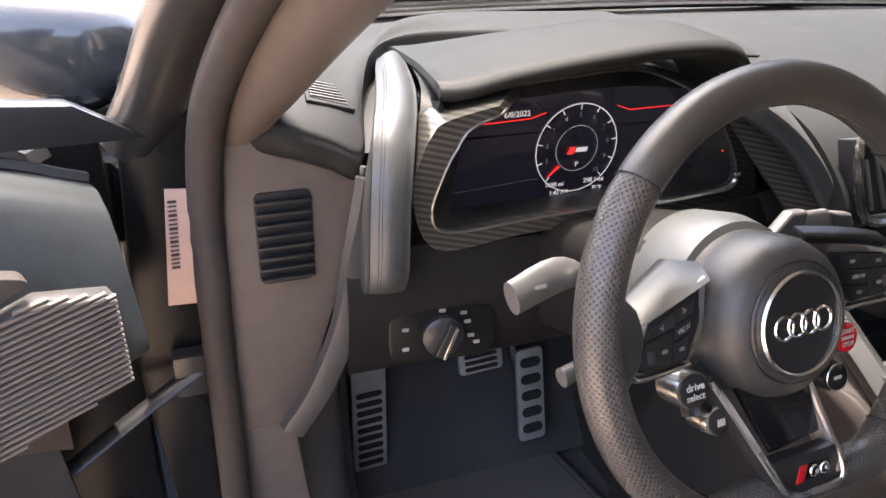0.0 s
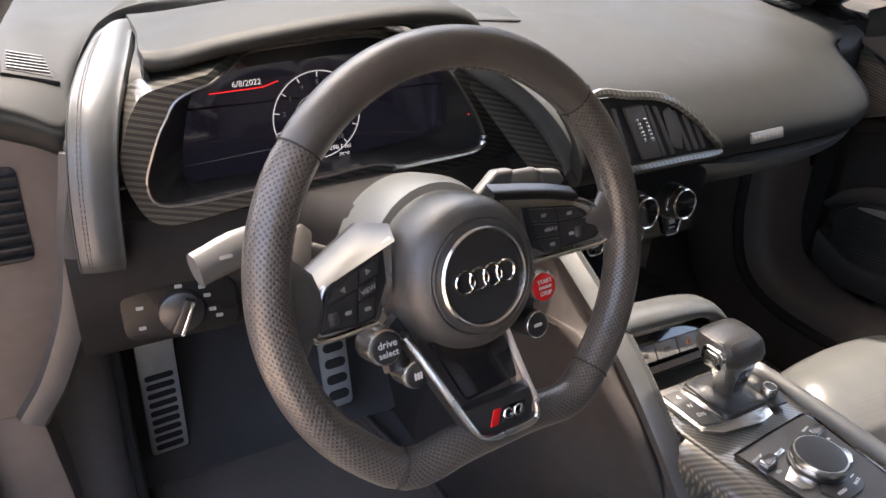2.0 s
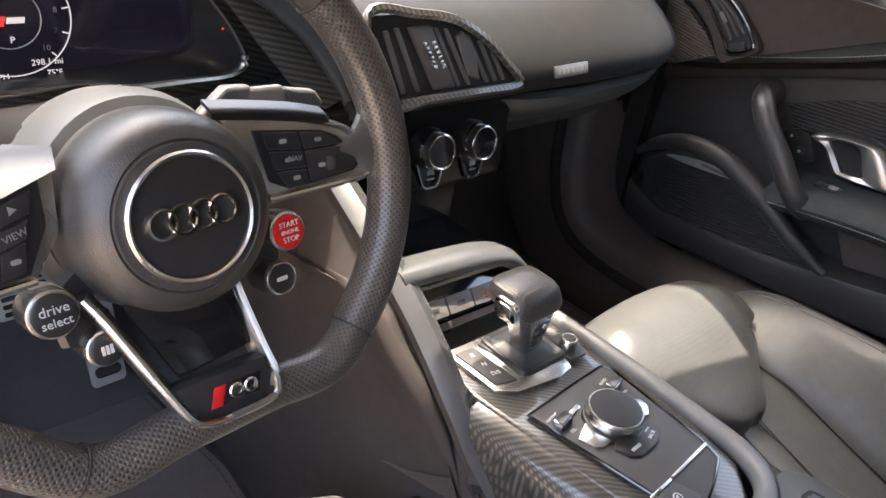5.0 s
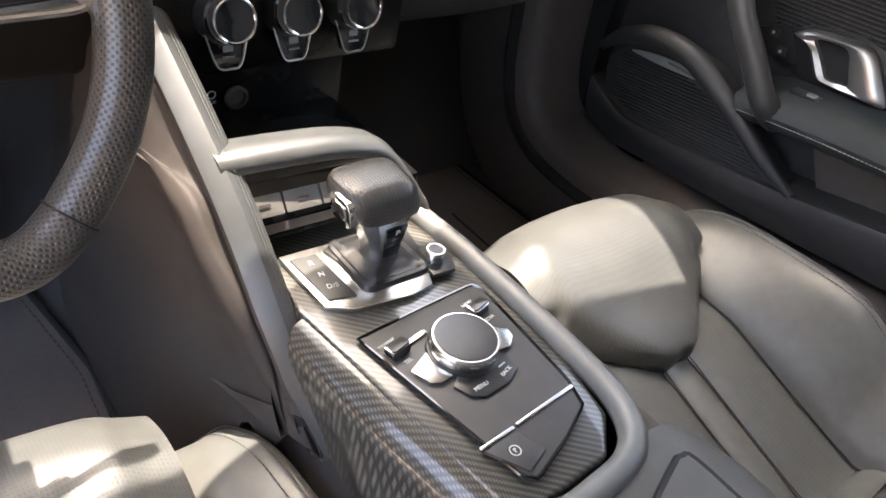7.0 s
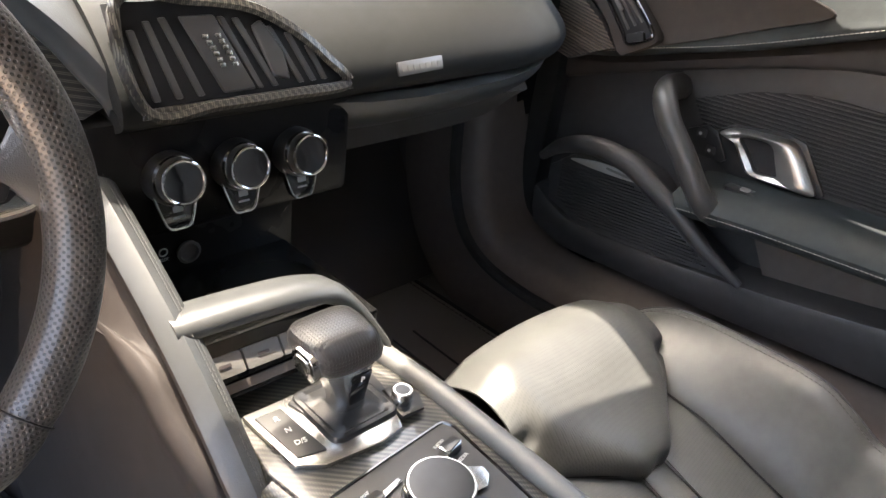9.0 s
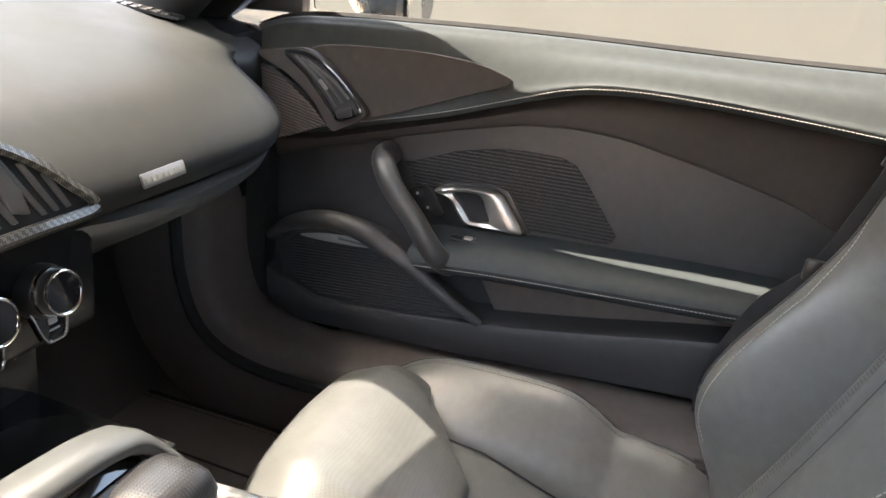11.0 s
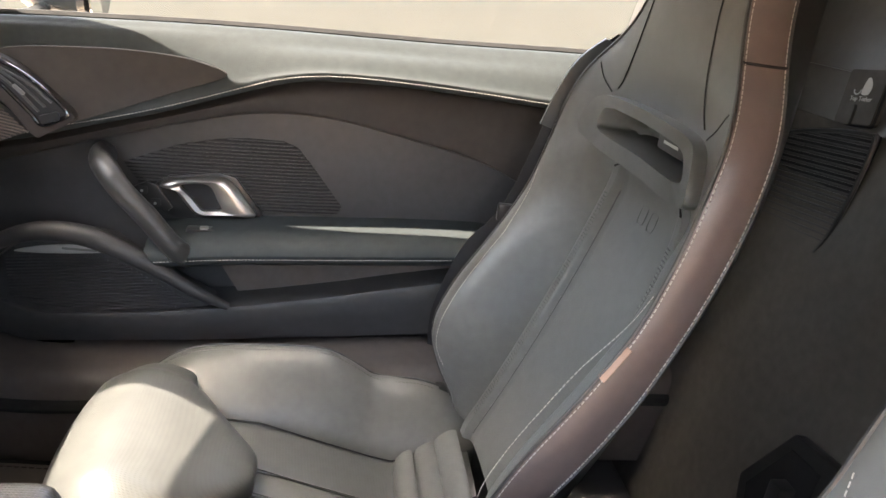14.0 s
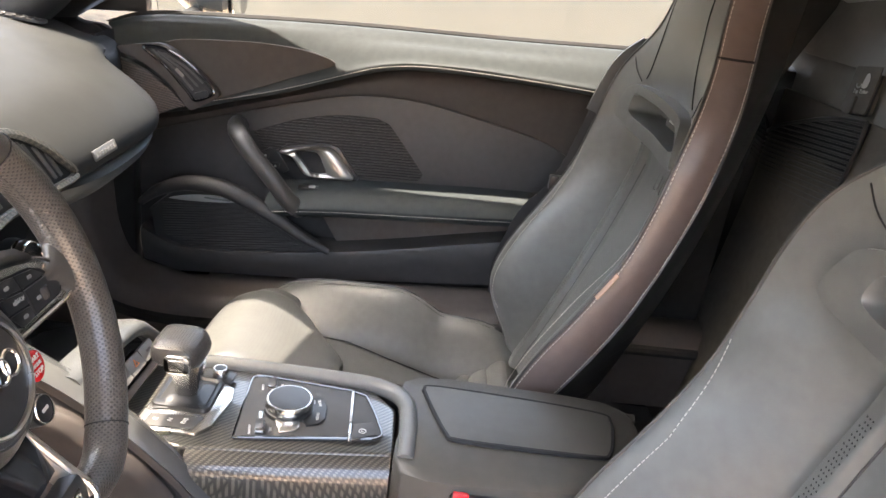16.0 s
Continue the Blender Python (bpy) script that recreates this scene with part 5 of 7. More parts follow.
for k, (w, s) in enumerate((("START", 0.0055), ("ENGINE", 0.004), ("STOP", 0.0055))):
    text(w, s, pose(0.080, -0.0385 - 0.0055 * k, ZP), p3, MARK)
p4 = pod(0.067, -0.0755, 0.0130, PLASTIC, PLASTIC, "small round black exhaust button")
part("pod_rim", ring_bar(0.0115, 0.0009, pose(0.067, -0.0755, -0.0245), 24, 5), ALU, p4)
part("flap_mark", slab(rounded(0.009, 0.003, 0.001, 3, 0.067, -0.0755), 0.0003, (0, 0, ZP), (1, 0, 0), (0, 1, 0), 0), MARK, p4)
# arms that carry the lower pods
for s in (1, -1):
    part("pod_arm", tube(spline([(s * 0.05, -0.035, -0.045), (s * 0.068, -0.050, -0.045), (s * 0.066, -0.075, -0.045)], 8), 0.012, 8, flat=0.6), PLASTIC, wheel)
# shift paddles
PL = [(-0.118, 0.0), (-0.140, 0.010), (-0.138, 0.030), (-0.130, 0.045), (-0.113, 0.054), (-0.106, 0.045), (-0.110, 0.026)]
part("shift_paddle", slab(PL, 0.008, (0, 0, -0.058), (1, 0, 0.15), (0, 1, 0), 0.003), ALU, wheel, "satin metal shift paddle")
PRR = [(0.088, 0.030), (0.096, 0.056), (0.128, 0.054), (0.142, 0.028), (0.120, 0.018)]
part("shift_paddle", slab(PRR[::-1], 0.009, (0, 0, -0.066), (1, 0, -0.1), (0, 1, 0.05), 0.004, 3), STALKMAT, wheel, "dark satin shift paddle")
part("paddle_tip", slab([(0.128, 0.052), (0.158, 0.046), (0.166, 0.034), (0.150, 0.022), (0.138, 0.026)][::-1], 0.012, (0, 0, -0.070), (1, 0, -0.1), (0, 1, 0.2), 0.004, 3), STALKMAT, wheel, "grey stalk end behind the paddle")
part("paddle_arm", slab([(0.050, 0.040), (0.078, 0.060), (0.100, 0.058), (0.098, 0.040), (0.09, 0.025)][::-1], 0.012, (0, 0, -0.074), (1, 0, -0.1), (0, 1, 0.2), 0.004, 3), STALKMAT, wheel, "grey paddle arm")
# column and stalks
col = thing("steering_column", (-0.37, 0.30, 0.70), "dark column shroud with grey control stalks", "steering column")
CM = WC
part("shroud", loft([[CM @ Vector((a, b, z)) for a, b in rounded(w, h, 0.03, 6)] for z, w, h in ((-0.075, 0.10, 0.105), (-0.11, 0.125, 0.115), (-0.18, 0.14, 0.12), (-0.28, 0.145, 0.12))]), PANELSOFT, col, "dark soft-touch shroud")
for s in (-1,):
    pth = [CM @ Vector(p) for p in ((s * 0.05, 0.000, -0.130), (s * 0.105, 0.030, -0.110), (s * 0.150, 0.045, -0.090), (s * 0.198, 0.038, -0.078))]
    part("stalk", tube(spline(pth, 14), [0.005, 0.006, 0.0145, 0.0135], 14, flat=0.55, up=CM.col[2][:3]), STALKMAT, col, "grey control stalk")
    part("stalk_mark", slab(rounded(0.010, 0.003, 0.001), 0.0004, CM @ Vector((s * 0.175, 0.043, -0.0735)), CM.col[0][:3], CM.col[1][:3], 0), DIM, col)
pth = [CM @ Vector(p) for p in ((-0.05, -0.025, -0.115), (-0.10, -0.035, -0.108), (-0.150, -0.042, -0.100))]
part("cruise_stalk", tube(spline(pth, 10), [0.006, 0.007, 0.0085], 12, flat=0.8, up=CM.col[2][:3]), STALKMAT, col, "short grey control stalk")

# ---------------------------------------------------------------- centre console
con = thing("centre_console", (0, 0, 0.17), "centre console with carbon-fibre frame and leather sides", "console")
ZC = 0.545
TOP = [(-0.105, 0.10), (-0.095, 0.165), (-0.085, 0.205), (0.045, 0.205), (0.060, 0.165), (0.065, 0.09), (0.061, -0.055), (0.050, -0.108), (0.020, -0.136), (-0.072, -0.140), (-0.081, -0.08), (-0.090, -0.02), (-0.097, 0.04)]
part("carbon_frame", slab(TOP, 0.03, (0, 0, ZC), bevel=0.005, seg=3), CARBON, con, "lacquered carbon-fibre console frame")
# rounded leather edge on the passenger side and round the rear
EDGE = [(0.050, 0.215, 0.575), (0.064, 0.165, 0.549), (0.0725, 0.09, 0.545), (0.0715, -0.05, 0.545), (0.062, -0.112, 0.547), (0.032, -0.146, 0.549), (-0.02, -0.154, 0.549), (-0.085, -0.154, 0.547)]
part("edge_roll", tube(spline(EDGE, 50), 0.0115, 10), GREYHIDE, con, "rounded grey leather edge")
G = lattice([[(0.078, y, 0.545), (0.092, y, 0.51), (0.112, y, 0.36), (0.135, y, 0.168)] for y in (-0.46, -0.15, 0.1, 0.3, 0.72)], 14, 12)
part("side_passenger", skin(G, 0.01), LEATHER, con, "dark leather console side")
G = lattice([[(x, y, 0.525), (x - 0.006, y, 0.45), (-0.140, y - 0.01, 0.34), (-0.172, y, 0.168)] for x, y in ((-0.105, -0.46), (-0.080, -0.15), (-0.094, 0.03), (-0.108, 0.3), (-0.113, 0.72))], 24, 12)
part("side_driver", skin(G, 0.01), CONSOLESIDE, con, "dark leather console side")
G = lattice([[(x, y, 0.5425), (x - 0.010, y, 0.537), (x - 0.022, y, 0.518), (x - 0.010 - 0.020 * min(1, max(0, (0.06 - y) / 0.1)), y, 0.445)] for y, x in ((-0.138, -0.071), (-0.08, -0.080), (-0.02, -0.089), (0.04, -0.096), (0.092, -0.102))], 18, 10)
part("carbon_side", skin(G, 0.006), CARBON, con, "carbon-fibre side wing")

# gear selector plate
GB = [(-0.090, 0.160), (-0.086, 0.088), (-0.066, 0.074), (-0.012, 0.066), (0.012, 0.070), (0.024, 0.092), (0.026, 0.155)]
gp = part("selector_plate", slab(GB, 0.006, (0, 0, ZC + 0.006), bevel=0.002), ALU, con, "satin metal selector plate")
part("selector_well", slab([(-0.052, 0.150), (-0.040, 0.092), (0.026, 0.092), (0.036, 0.150)], 0.004, (0, 0, ZC + 0.0085), bevel=0.002), PLASTIC, gp, "black selector gate")
part("mode_panel", slab([(-0.084, 0.150), (-0.080, 0.092), (-0.056, 0.086), (-0.060, 0.148)], 0.003, (0, 0, ZC + 0.0080), bevel=0.001), PANELGREY, gp, "black panel with gear letters")
for k, c in enumerate(("R", "N", "D/S")):
    text(c, 0.0075, pose(-0.0705 + 0.001 * k, 0.138 - 0.0165 * k, ZC + 0.0084, 0, 0, -10), gp, MARK)
part("knob_plate", slab([(0.018, 0.077), (0.042, 0.075), (0.051, 0.092), (0.045, 0.114), (0.022, 0.116)], 0.004, (0, 0, ZC + 0.0085), bevel=0.0015), PLASTIC, gp, "black plate")
part("boot", loft([[(-0.012 + a * w, 0.120 + b * w, z) for a, b in rounded(1, 1, 0.14, 6)] for z, w in ((ZC + 0.006, 0.072), (ZC + 0.0105, 0.069), (ZC + 0.0112, 0.062), (ZC + 0.0090, 0.056), (ZC + 0.0100, 0.044), (ZC + 0.0125, 0.034))]), PLASTIC, gp, "black selector boot")
vk = thing("volume_knob", (0.031, 0.094, ZC + 0.0085), "small knurled metal volume knob on the console", "knob")
part("knob", turned([(0.0095, 0), (0.0098, 0.002), (0.0095, 0.011), (0.0085, 0.0125), (0.007, 0.0125), (0.0065, 0.0115)], Matrix.Translation((0.031, 0.094, ZC + 0.0085)), 28), ALU, vk)
part("cap", turned([(0.0072, 0.011), (0.007, 0.0121), (0.001, 0.0122)], Matrix.Translation((0.031, 0.094, ZC + 0.0085)), 24), PLASTIC, vk)

# gear lever
gl = thing("gear_lever", (-0.012, 0.12, ZC), "short gear lever with a bright shaft and a perforated leather grip", "gear lever")
part("shaft", loft([[(-0.012 + a + dx, 0.120 + b + dy, z) for a, b in ((w / 2, d * 0.28), (w * 0.28, d / 2), (-w * 0.28, d / 2), (-w / 2, d * 0.28), (-w / 2, -d * 0.28), (-w * 0.30, -d / 2), (w * 0.30, -d / 2), (w / 2, -d * 0.28))]
             for z, w, d, dx, dy in ((0.553, 0.031, 0.027, 0.001, 0), (0.570, 0.033, 0.028, 0, 0), (0.588, 0.040, 0.034, -0.002, 0.002), (0.606, 0.054, 0.044, -0.004, 0.003))]), ALU, gl, "bright faceted metal shaft", angle=20)
part("shaft_inlay", slab([(-0.008, -0.018), (0.008, -0.018), (0.011, 0.016), (-0.011, 0.016)], 0.004, (-0.011, 0.1035, 0.582), (1, 0, 0), (0, -0.12, 1), 0.001), GLOSS, gl, "black inlay")
text("P", 0.008, frame_at((-0.010, 0.1018, 0.592), (1, 0, 0), (0, -0.12, 1)), gl, MARK)
GK = [(0.602, 0.044, 0.034, -0.002, 0.003), (0.606, 0.062, 0.048, -0.004, 0.004), (0.613, 0.076, 0.060, -0.006, 0.005), (0.622, 0.083, 0.066, -0.009, 0.006), (0.632, 0.083, 0.066, -0.012, 0.007), (0.641, 0.080, 0.062, -0.013, 0.008), (0.647, 0.073, 0.055, -0.014, 0.009), (0.6505, 0.060, 0.044, -0.014, 0.009), (0.652, 0.03, 0.02, -0.014, 0.009)]
part("grip", loft([[(-0.0125 + a * w * 0.84 + dx, 0.118 + b * d * 0.86 + dy, 0.602 + (z - 0.602) * 0.80) for a, b in [(0.5 * abs(math.cos(q)) ** 0.48 * (1 if math.cos(q) > 0 else -1), 0.5 * abs(math.sin(q)) ** 0.48 * (1 if math.sin(q) > 0 else -1)) for q in (2 * math.pi * k / 36 for k in range(36))]] for z, w, d, dx, dy in GK]), GRIPPERF, gl, "perforated black leather grip")
part("release_button", slab(rounded(0.030, 0.026, 0.007), 0.010, (-0.0605, 0.118, 0.620), (0, -1, 0), (-0.15, 0, 1), 0.003, 3), CHROME, gl, "bright release button")
part("release_face", slab(rounded(0.018, 0.015, 0.004), 0.003, (-0.0622, 0.118, 0.621), (0, -1, 0), (-0.15, 0, 1), 0.001), ALU, gl)

# control panel with the rotary controller
PAN = [(-0.081, 0.046), (-0.02, 0.051), (0.044, 0.055), (0.050, 0.046), (0.042, -0.070), (0.034, -0.095), (0.0, -0.110), (-0.043, -0.124), (-0.052, -0.116)]
cp = thing("control_panel", (-0.01, -0.03, ZC), "matt black control panel with a large rotary controller", "control panel")
part("base", slab(PAN, 0.006, (0, 0, ZC + 0.0045), bevel=0.003), PANELGREY, cp, "matt black panel")
part("panel_rim", tube([(a, b, ZC + 0.004) for a, b in even(PAN + PAN[:1], 90)[:-1]], 0.0016, 6, closed=True), GLOSS, cp, "gloss black rim")
M0 = Matrix.Translation((-0.0155, -0.005, ZC))
part("dial_collar", turned([(0.030, 0.004), (0.0295, 0.009), (0.0275, 0.010)], M0, 40), PLASTIC, cp)
part("rotary_dial", turned([(0.0275, 0.009), (0.0285, 0.011), (0.0285, 0.019), (0.0272, 0.0215), (0.0258, 0.0215)], M0, 48), ALU, cp, "satin metal dial with a knurled edge")
part("dial_top", turned([(0.0260, 0.0205), (0.0255, 0.0222), (0.018, 0.0226), (0.001, 0.0222)], M0, 40), PLASTIC, cp, "black touch surface")
part("back_wing", slab([(-0.066, -0.004), (-0.045, 0.006), (-0.030, 0.004), (-0.028, -0.022), (-0.052, -0.025), (-0.060, -0.021)][::-1], 0.004, (0, 0, ZC + 0.0082), bevel=0.0012), ALU, cp, "satin metal blade")
part("back_wing", slab([(0.004, 0.008), (0.022, 0.004), (0.034, -0.005), (0.032, -0.014), (0.022, -0.022), (0.006, -0.020)][::-1], 0.004, (0, 0, ZC + 0.0082), bevel=0.0012), ALU, cp, "satin metal blade")
part("menu_plate", slab([(-0.046, -0.032), (-0.040, -0.046), (-0.030, -0.052), (-0.004, -0.050), (0.012, -0.042), (0.014, -0.026), (0.0, -0.018), (-0.03, -0.02)], 0.004, (0, 0, ZC + 0.0075), bevel=0.0015), PLASTIC, cp, "black key plate")
text("MENU", 0.0052, pose(-0.027, -0.0425, ZC + 0.0078, 0, 0, 4), cp, MARK)
text("BACK", 0.0050, pose(0.0005, -0.0405, ZC + 0.0078, 0, 0, 16), cp, MARK)
part("arrow_mark", slab(rounded(0.008, 0.0015, 0.0004), 0.0003, (0.002, -0.0335, ZC + 0.0078), (1, 0.2, 0), (-0.2, 1, 0), 0), MARK, cp)
for x, y, a, w, w2, sg in ((-0.062, 0.020, 12, "NAV/MAP", "TEL", 1), (0.026, 0.026, 12, "RADIO", "MEDIA", -1)):
    cu_, sn_ = math.cos(radians(a)), math.sin(radians(a))
    tg = part("toggle", slab(rounded(0.018, 0.010, 0.002), 0.010, (x, y, ZC + 0.0135), (cu_, sn_, 0.05), (-sn_, cu_, -0.25), 0.002), PLASTIC, cp, "black toggle with a bright edge")
    part("toggle_edge", slab(rounded(0.017, 0.0022, 0.001), 0.003, (x + sn_ * 0.0048, y - cu_ * 0.0048, ZC + 0.0132), (cu_, sn_, 0.05), (-sn_, cu_, 0.6), 0.0006), CHROME, tg)
    part("toggle_end", slab(rounded(0.003, 0.010, 0.001), 0.008, (x - cu_ * 0.0088, y - sn_ * 0.0088, ZC + 0.0125), (cu_, sn_, 0), (-sn_, cu_, 0), 0.0006), CHROME, tg)
    text(w, 0.0042, pose(x - sn_ * 0.011, y + cu_ * 0.011, ZC + 0.0049, 0, 0, a), cp, MARK)
    text(w2, 0.0050, pose(x + sn_ * 0.013, y - cu_ * 0.013, ZC + 0.0049, 0, 0, a), cp, MARK)
    part("link_strip", slab([(0.012, -0.003), (0.034, -0.003), (0.034, 0.002), (0.012, 0.002)] if sg > 0 else [(-0.030, -0.012), (-0.010, -0.006), (-0.010, -0.002), (-0.030, -0.006)], 0.003, (x, y, ZC + 0.0068), (cu_, sn_, 0), (-sn_, cu_, 0), 0.0008), ALU, cp, "thin satin strip")
part("metal_bar", slab([(-0.065, -0.0875), (-0.030, -0.0850), (-0.030, -0.0820), (-0.065, -0.0845)], 0.003, (0, 0, ZC + 0.0068), bevel=0.001), ALU, cp, "satin metal bar")
part("metal_bar", slab([(-0.027, -0.0845), (0.039, -0.0790), (0.0395, -0.0755), (-0.027, -0.0815)], 0.003, (0, 0, ZC + 0.0068), bevel=0.001), ALU, cp, "satin metal bar")
part("brake_key", slab([(-0.063, -0.0885), (-0.0305, -0.0862), (-0.022, -0.110), (-0.045, -0.118)], 0.004, (0, 0, ZC + 0.0065), bevel=0.0015), PANELGREY, cp, "black parking brake key")
part("brake_ring", ring_bar(0.0042, 0.0005, pose(-0.0435, -0.0995, ZC + 0.0068), 20, 5), MARK, cp)
text("P", 0.005, pose(-0.0435, -0.0995, ZC + 0.0069, 0, 0, 14), cp, MARK)

# bar over the switch row
bar = thing("console_bridge", (-0.03, 0.20, 0.56), "bent leather-wrapped bridge over the switch row", "bridge")
G = []
for (x, y, z), w in zip(spline([(-0.125, 0.215, 0.623), (-0.06, 0.210, 0.623), (-0.005, 0.207, 0.619), (0.032, 0.205, 0.607), (0.054, 0.195, 0.584), (0.068, 0.17, 0.555)], 26), np.linspace(1, 0.85, 26)):
    G.append([(x + 0.3 * b * (x > 0.02), y + a, z + b) for a, b in ((-0.0205 * w, -0.001), (-0.0195 * w, 0.003), (-0.0165 * w, 0.007), (-0.010 * w, 0.0100), (0.0, 0.0112), (0.018, 0.008), (0.024, -0.002), (0.0, -0.009), (-0.012 * w, -0.008), (-0.0185 * w, -0.0055))])
part("bridge", loft(G), DASHHIDE, bar, "grey leather wrap")
part("front_lip", tube([(g[8][0], g[8][1] + 0.004, g[8][2]) for g in G], 0.002, 6), PLASTIC, bar, "black lip under the wrap")
sw = thing("switch_row", (-0.03, 0.18, 0.56), "row of grey switches with a hazard warning key", "switch row")
part("tray", slab(rounded(0.155, 0.05, 0.004), 0.012, (-0.038, 0.190, 0.578), (1, 0, -0.03), (0, 0.62, 0.78), 0.002), GLOSS, sw, "gloss black tray")
for k in range(4):
    key = part("switch_key", slab(rounded(0.0345, 0.019, 0.002), 0.006, (-0.093 + k * 0.0365, 0.1808, 0.5915 - 0.001 * k), (1, 0, -0.03), (0, 0.62, 0.78), 0.0015), KEYGREY, sw, "pale grey key")
    m = frame_at((-0.093 + k * 0.0365, 0.1806, 0.5919 - 0.001 * k), (1, 0, -0.03), (0, 0.62, 0.78))
    if k == 2:
        part("hazard_mark", tube([m @ Vector((0.005 * math.cos(radians(a)), 0.005 * math.sin(radians(a)), 0.0005)) for a in (90, 210, 330)], 0.0008, 5, closed=True), AMBER, key)
    else:
        part("key_mark", slab(rounded(0.011, 0.003, 0.001), 0.0004, m @ Vector((0, 0, 0.0006)), m.col[0][:3], m.col[1][:3], 0), INK, key)
part("bright_slot", slab(rounded(0.14, 0.008, 0.002), 0.003, (-0.030, 0.1725, 0.571), (1, 0, -0.02), (0, 0.5, 0.86), 0.001), TRIM, sw, "thin brown strip")

# strut from the dashboard to the console
strut = thing("console_strut", (-0.115, 0.2, 0.45), "leather-covered strut from dashboard to console with twin stitching", "strut")
SP = [(0.415, 0.735), (0.362, 0.703), (0.297, 0.671), (0.217, 0.628), (0.160, 0.590), (0.104, 0.540), (0.068, 0.490), (0.028, 0.434)]
S2 = spline(SP, 36)
wid = np.interp(np.linspace(0, 1, 36), [0, 0.7, 0.85, 1], [0.036, 0.032, 0.024, 0.006])
G = [[(-0.104 - w * (1 - u), y - 0.006 * math.sin(math.pi * u), z + 0.008 * math.sin(math.pi * u)) for u in (0, 0.15, 0.5, 0.85, 1)] for (y, z), w in zip(S2, wid)]
part("edge_band", skin(G, 0.010), DASHHIDE, strut, "pale-lit leather band")
for u in (0.72, 0.84):
    stitches([(-0.104 - w * (1 - u), y - 0.0075 * math.sin(math.pi * u), z + 0.0095 * math.sin(math.pi * u)) for (y, z), w in zip(S2, wid)][:28], strut, DTHREAD, 0.0052, 0.0032, 0.0004)
# wall under the band, with a padded ridge that fades out towards the seat
RIDGE = spline([(-0.166, 0.43, 0.575), (-0.158, 0.31, 0.600), (-0.153, 0.24, 0.605), (-0.150, 0.198, 0.597), (-0.148, 0.168, 0.572), (-0.141, 0.128, 0.540), (-0.132, 0.096, 0.496), (-0.128, 0.062, 0.440)], 36)
G = []
for k in range(36):
    (y, z), w, c = S2[k], wid[k], RIDGE[k]
    a_ = np.array((-0.104 - w, y, z))
    h = float(np.interp(k, [0, 6, 13, 24, 30, 33, 35], [0, 0.1, 1, 1, 0.7, 0.15, 0]))
    G.append([a_ + (0.004, 0.004, -0.003), a_ + (0.002, 0.008, -0.010), a_ * 0.62 + c * 0.38 + (0.016 * h, 0.008 * h, 0), a_ * 0.35 + c * 0.65 + (0.018 * h, 0.006 * h, 0), c + (0.012 * h, 0.002, 0.003 * h), c + (0.002 * h, 0, 0.004 * h),
              c + (-0.006 * h, 0.004, -0.005), c + (-0.007 * h, 0.010, -0.016), c + (-0.004, 0.030, -0.05), (c[0] - 0.012, c[1] + 0.06, 0.40), (c[0] - 0.030, c[1] + 0.09, 0.28), (-0.19, c[1] + 0.10, 0.168)])
part("inner_wall", skin([spline(row, 40) for row in G], 0.006), CONSOLESIDE, strut, "dark leather wall with a padded ridge")

# armrest box behind
arm = thing("armrest_box", (0.0, -0.28, 0.17), "low leather armrest box with a padded lid", "armrest")
G = [[(a, b, z) for a, b in spline([(-0.110 + i, -0.152), (-0.01, -0.148), (0.094 - i, -0.150), (0.104 - i, -0.30), (0.088 - i, -0.44 + i), (0.0, -0.455 + i), (-0.090 + i, -0.44 + i), (-0.113 + i, -0.30)], 30, closed=True)] for z, i in ((0.168, -0.02), (0.40, -0.008), (0.53, 0.0), (0.548, 0.004), (0.553, 0.012))]
part("box", loft(G), ARMHIDE, arm, "dark leather box")
LID = [(0.058, -0.170), (0.045, -0.172), (0.0, -0.187), (-0.034, -0.201), (-0.043, -0.214), (-0.044, -0.30), (-0.042, -0.385), (-0.034, -0.402), (0.0, -0.412), (0.036, -0.416), (0.052, -0.402), (0.062, -0.30), (0.066, -0.185)]
part("lid", slab([tuple(p) for p in spline(LID[::-1], 44, closed=True)], 0.02, (0, 0, 0.5575), bevel=0.004, seg=3), ARMHIDE, arm, "padded leather lid")
part("lid_gap", tube([(a, b, 0.5550) for a, b in spline(LID, 60, closed=True)], 0.0032, 6, closed=True), DARK, arm)
bk = thing("belt_buckle", (-0.115, -0.20, 0.50), "black belt buckle with a red release key", "belt buckle")
part("body", box((-0.136, -0.262, 0.475), (-0.114, -0.208, 0.540), 0.006), PLASTIC, bk)
part("release_key", box((-0.133, -0.230, 0.535), (-0.117, -0.211, 0.543), 0.003), RED, bk, "red release key")

# ---------------------------------------------------------------- passenger door
door = thing("car_door", (0.75, 0.0, 0.36), "closed passenger door with leather trim, ribbed speaker grilles and bright handle", "car door", "car doors")
DO = [(0.515, 0.43), (0.47, 0.365), (0.40, 0.352), (0.10, 0.375), (-0.28, 0.415), (-0.60, 0.44), (-0.64, 0.70), (-0.62, 0.925), (-0.25, 0.908), (0.03, 0.895), (0.26, 0.88), (0.50, 0.858), (0.60, 0.82), (0.60, 0.78), (0.52, 0.66), (0.53, 0.55)]
YZ = dict(u=(0, -1, 0), v=(0, 0, 1))


def yz(pts):
    return [(-a, b) for a, b in pts]


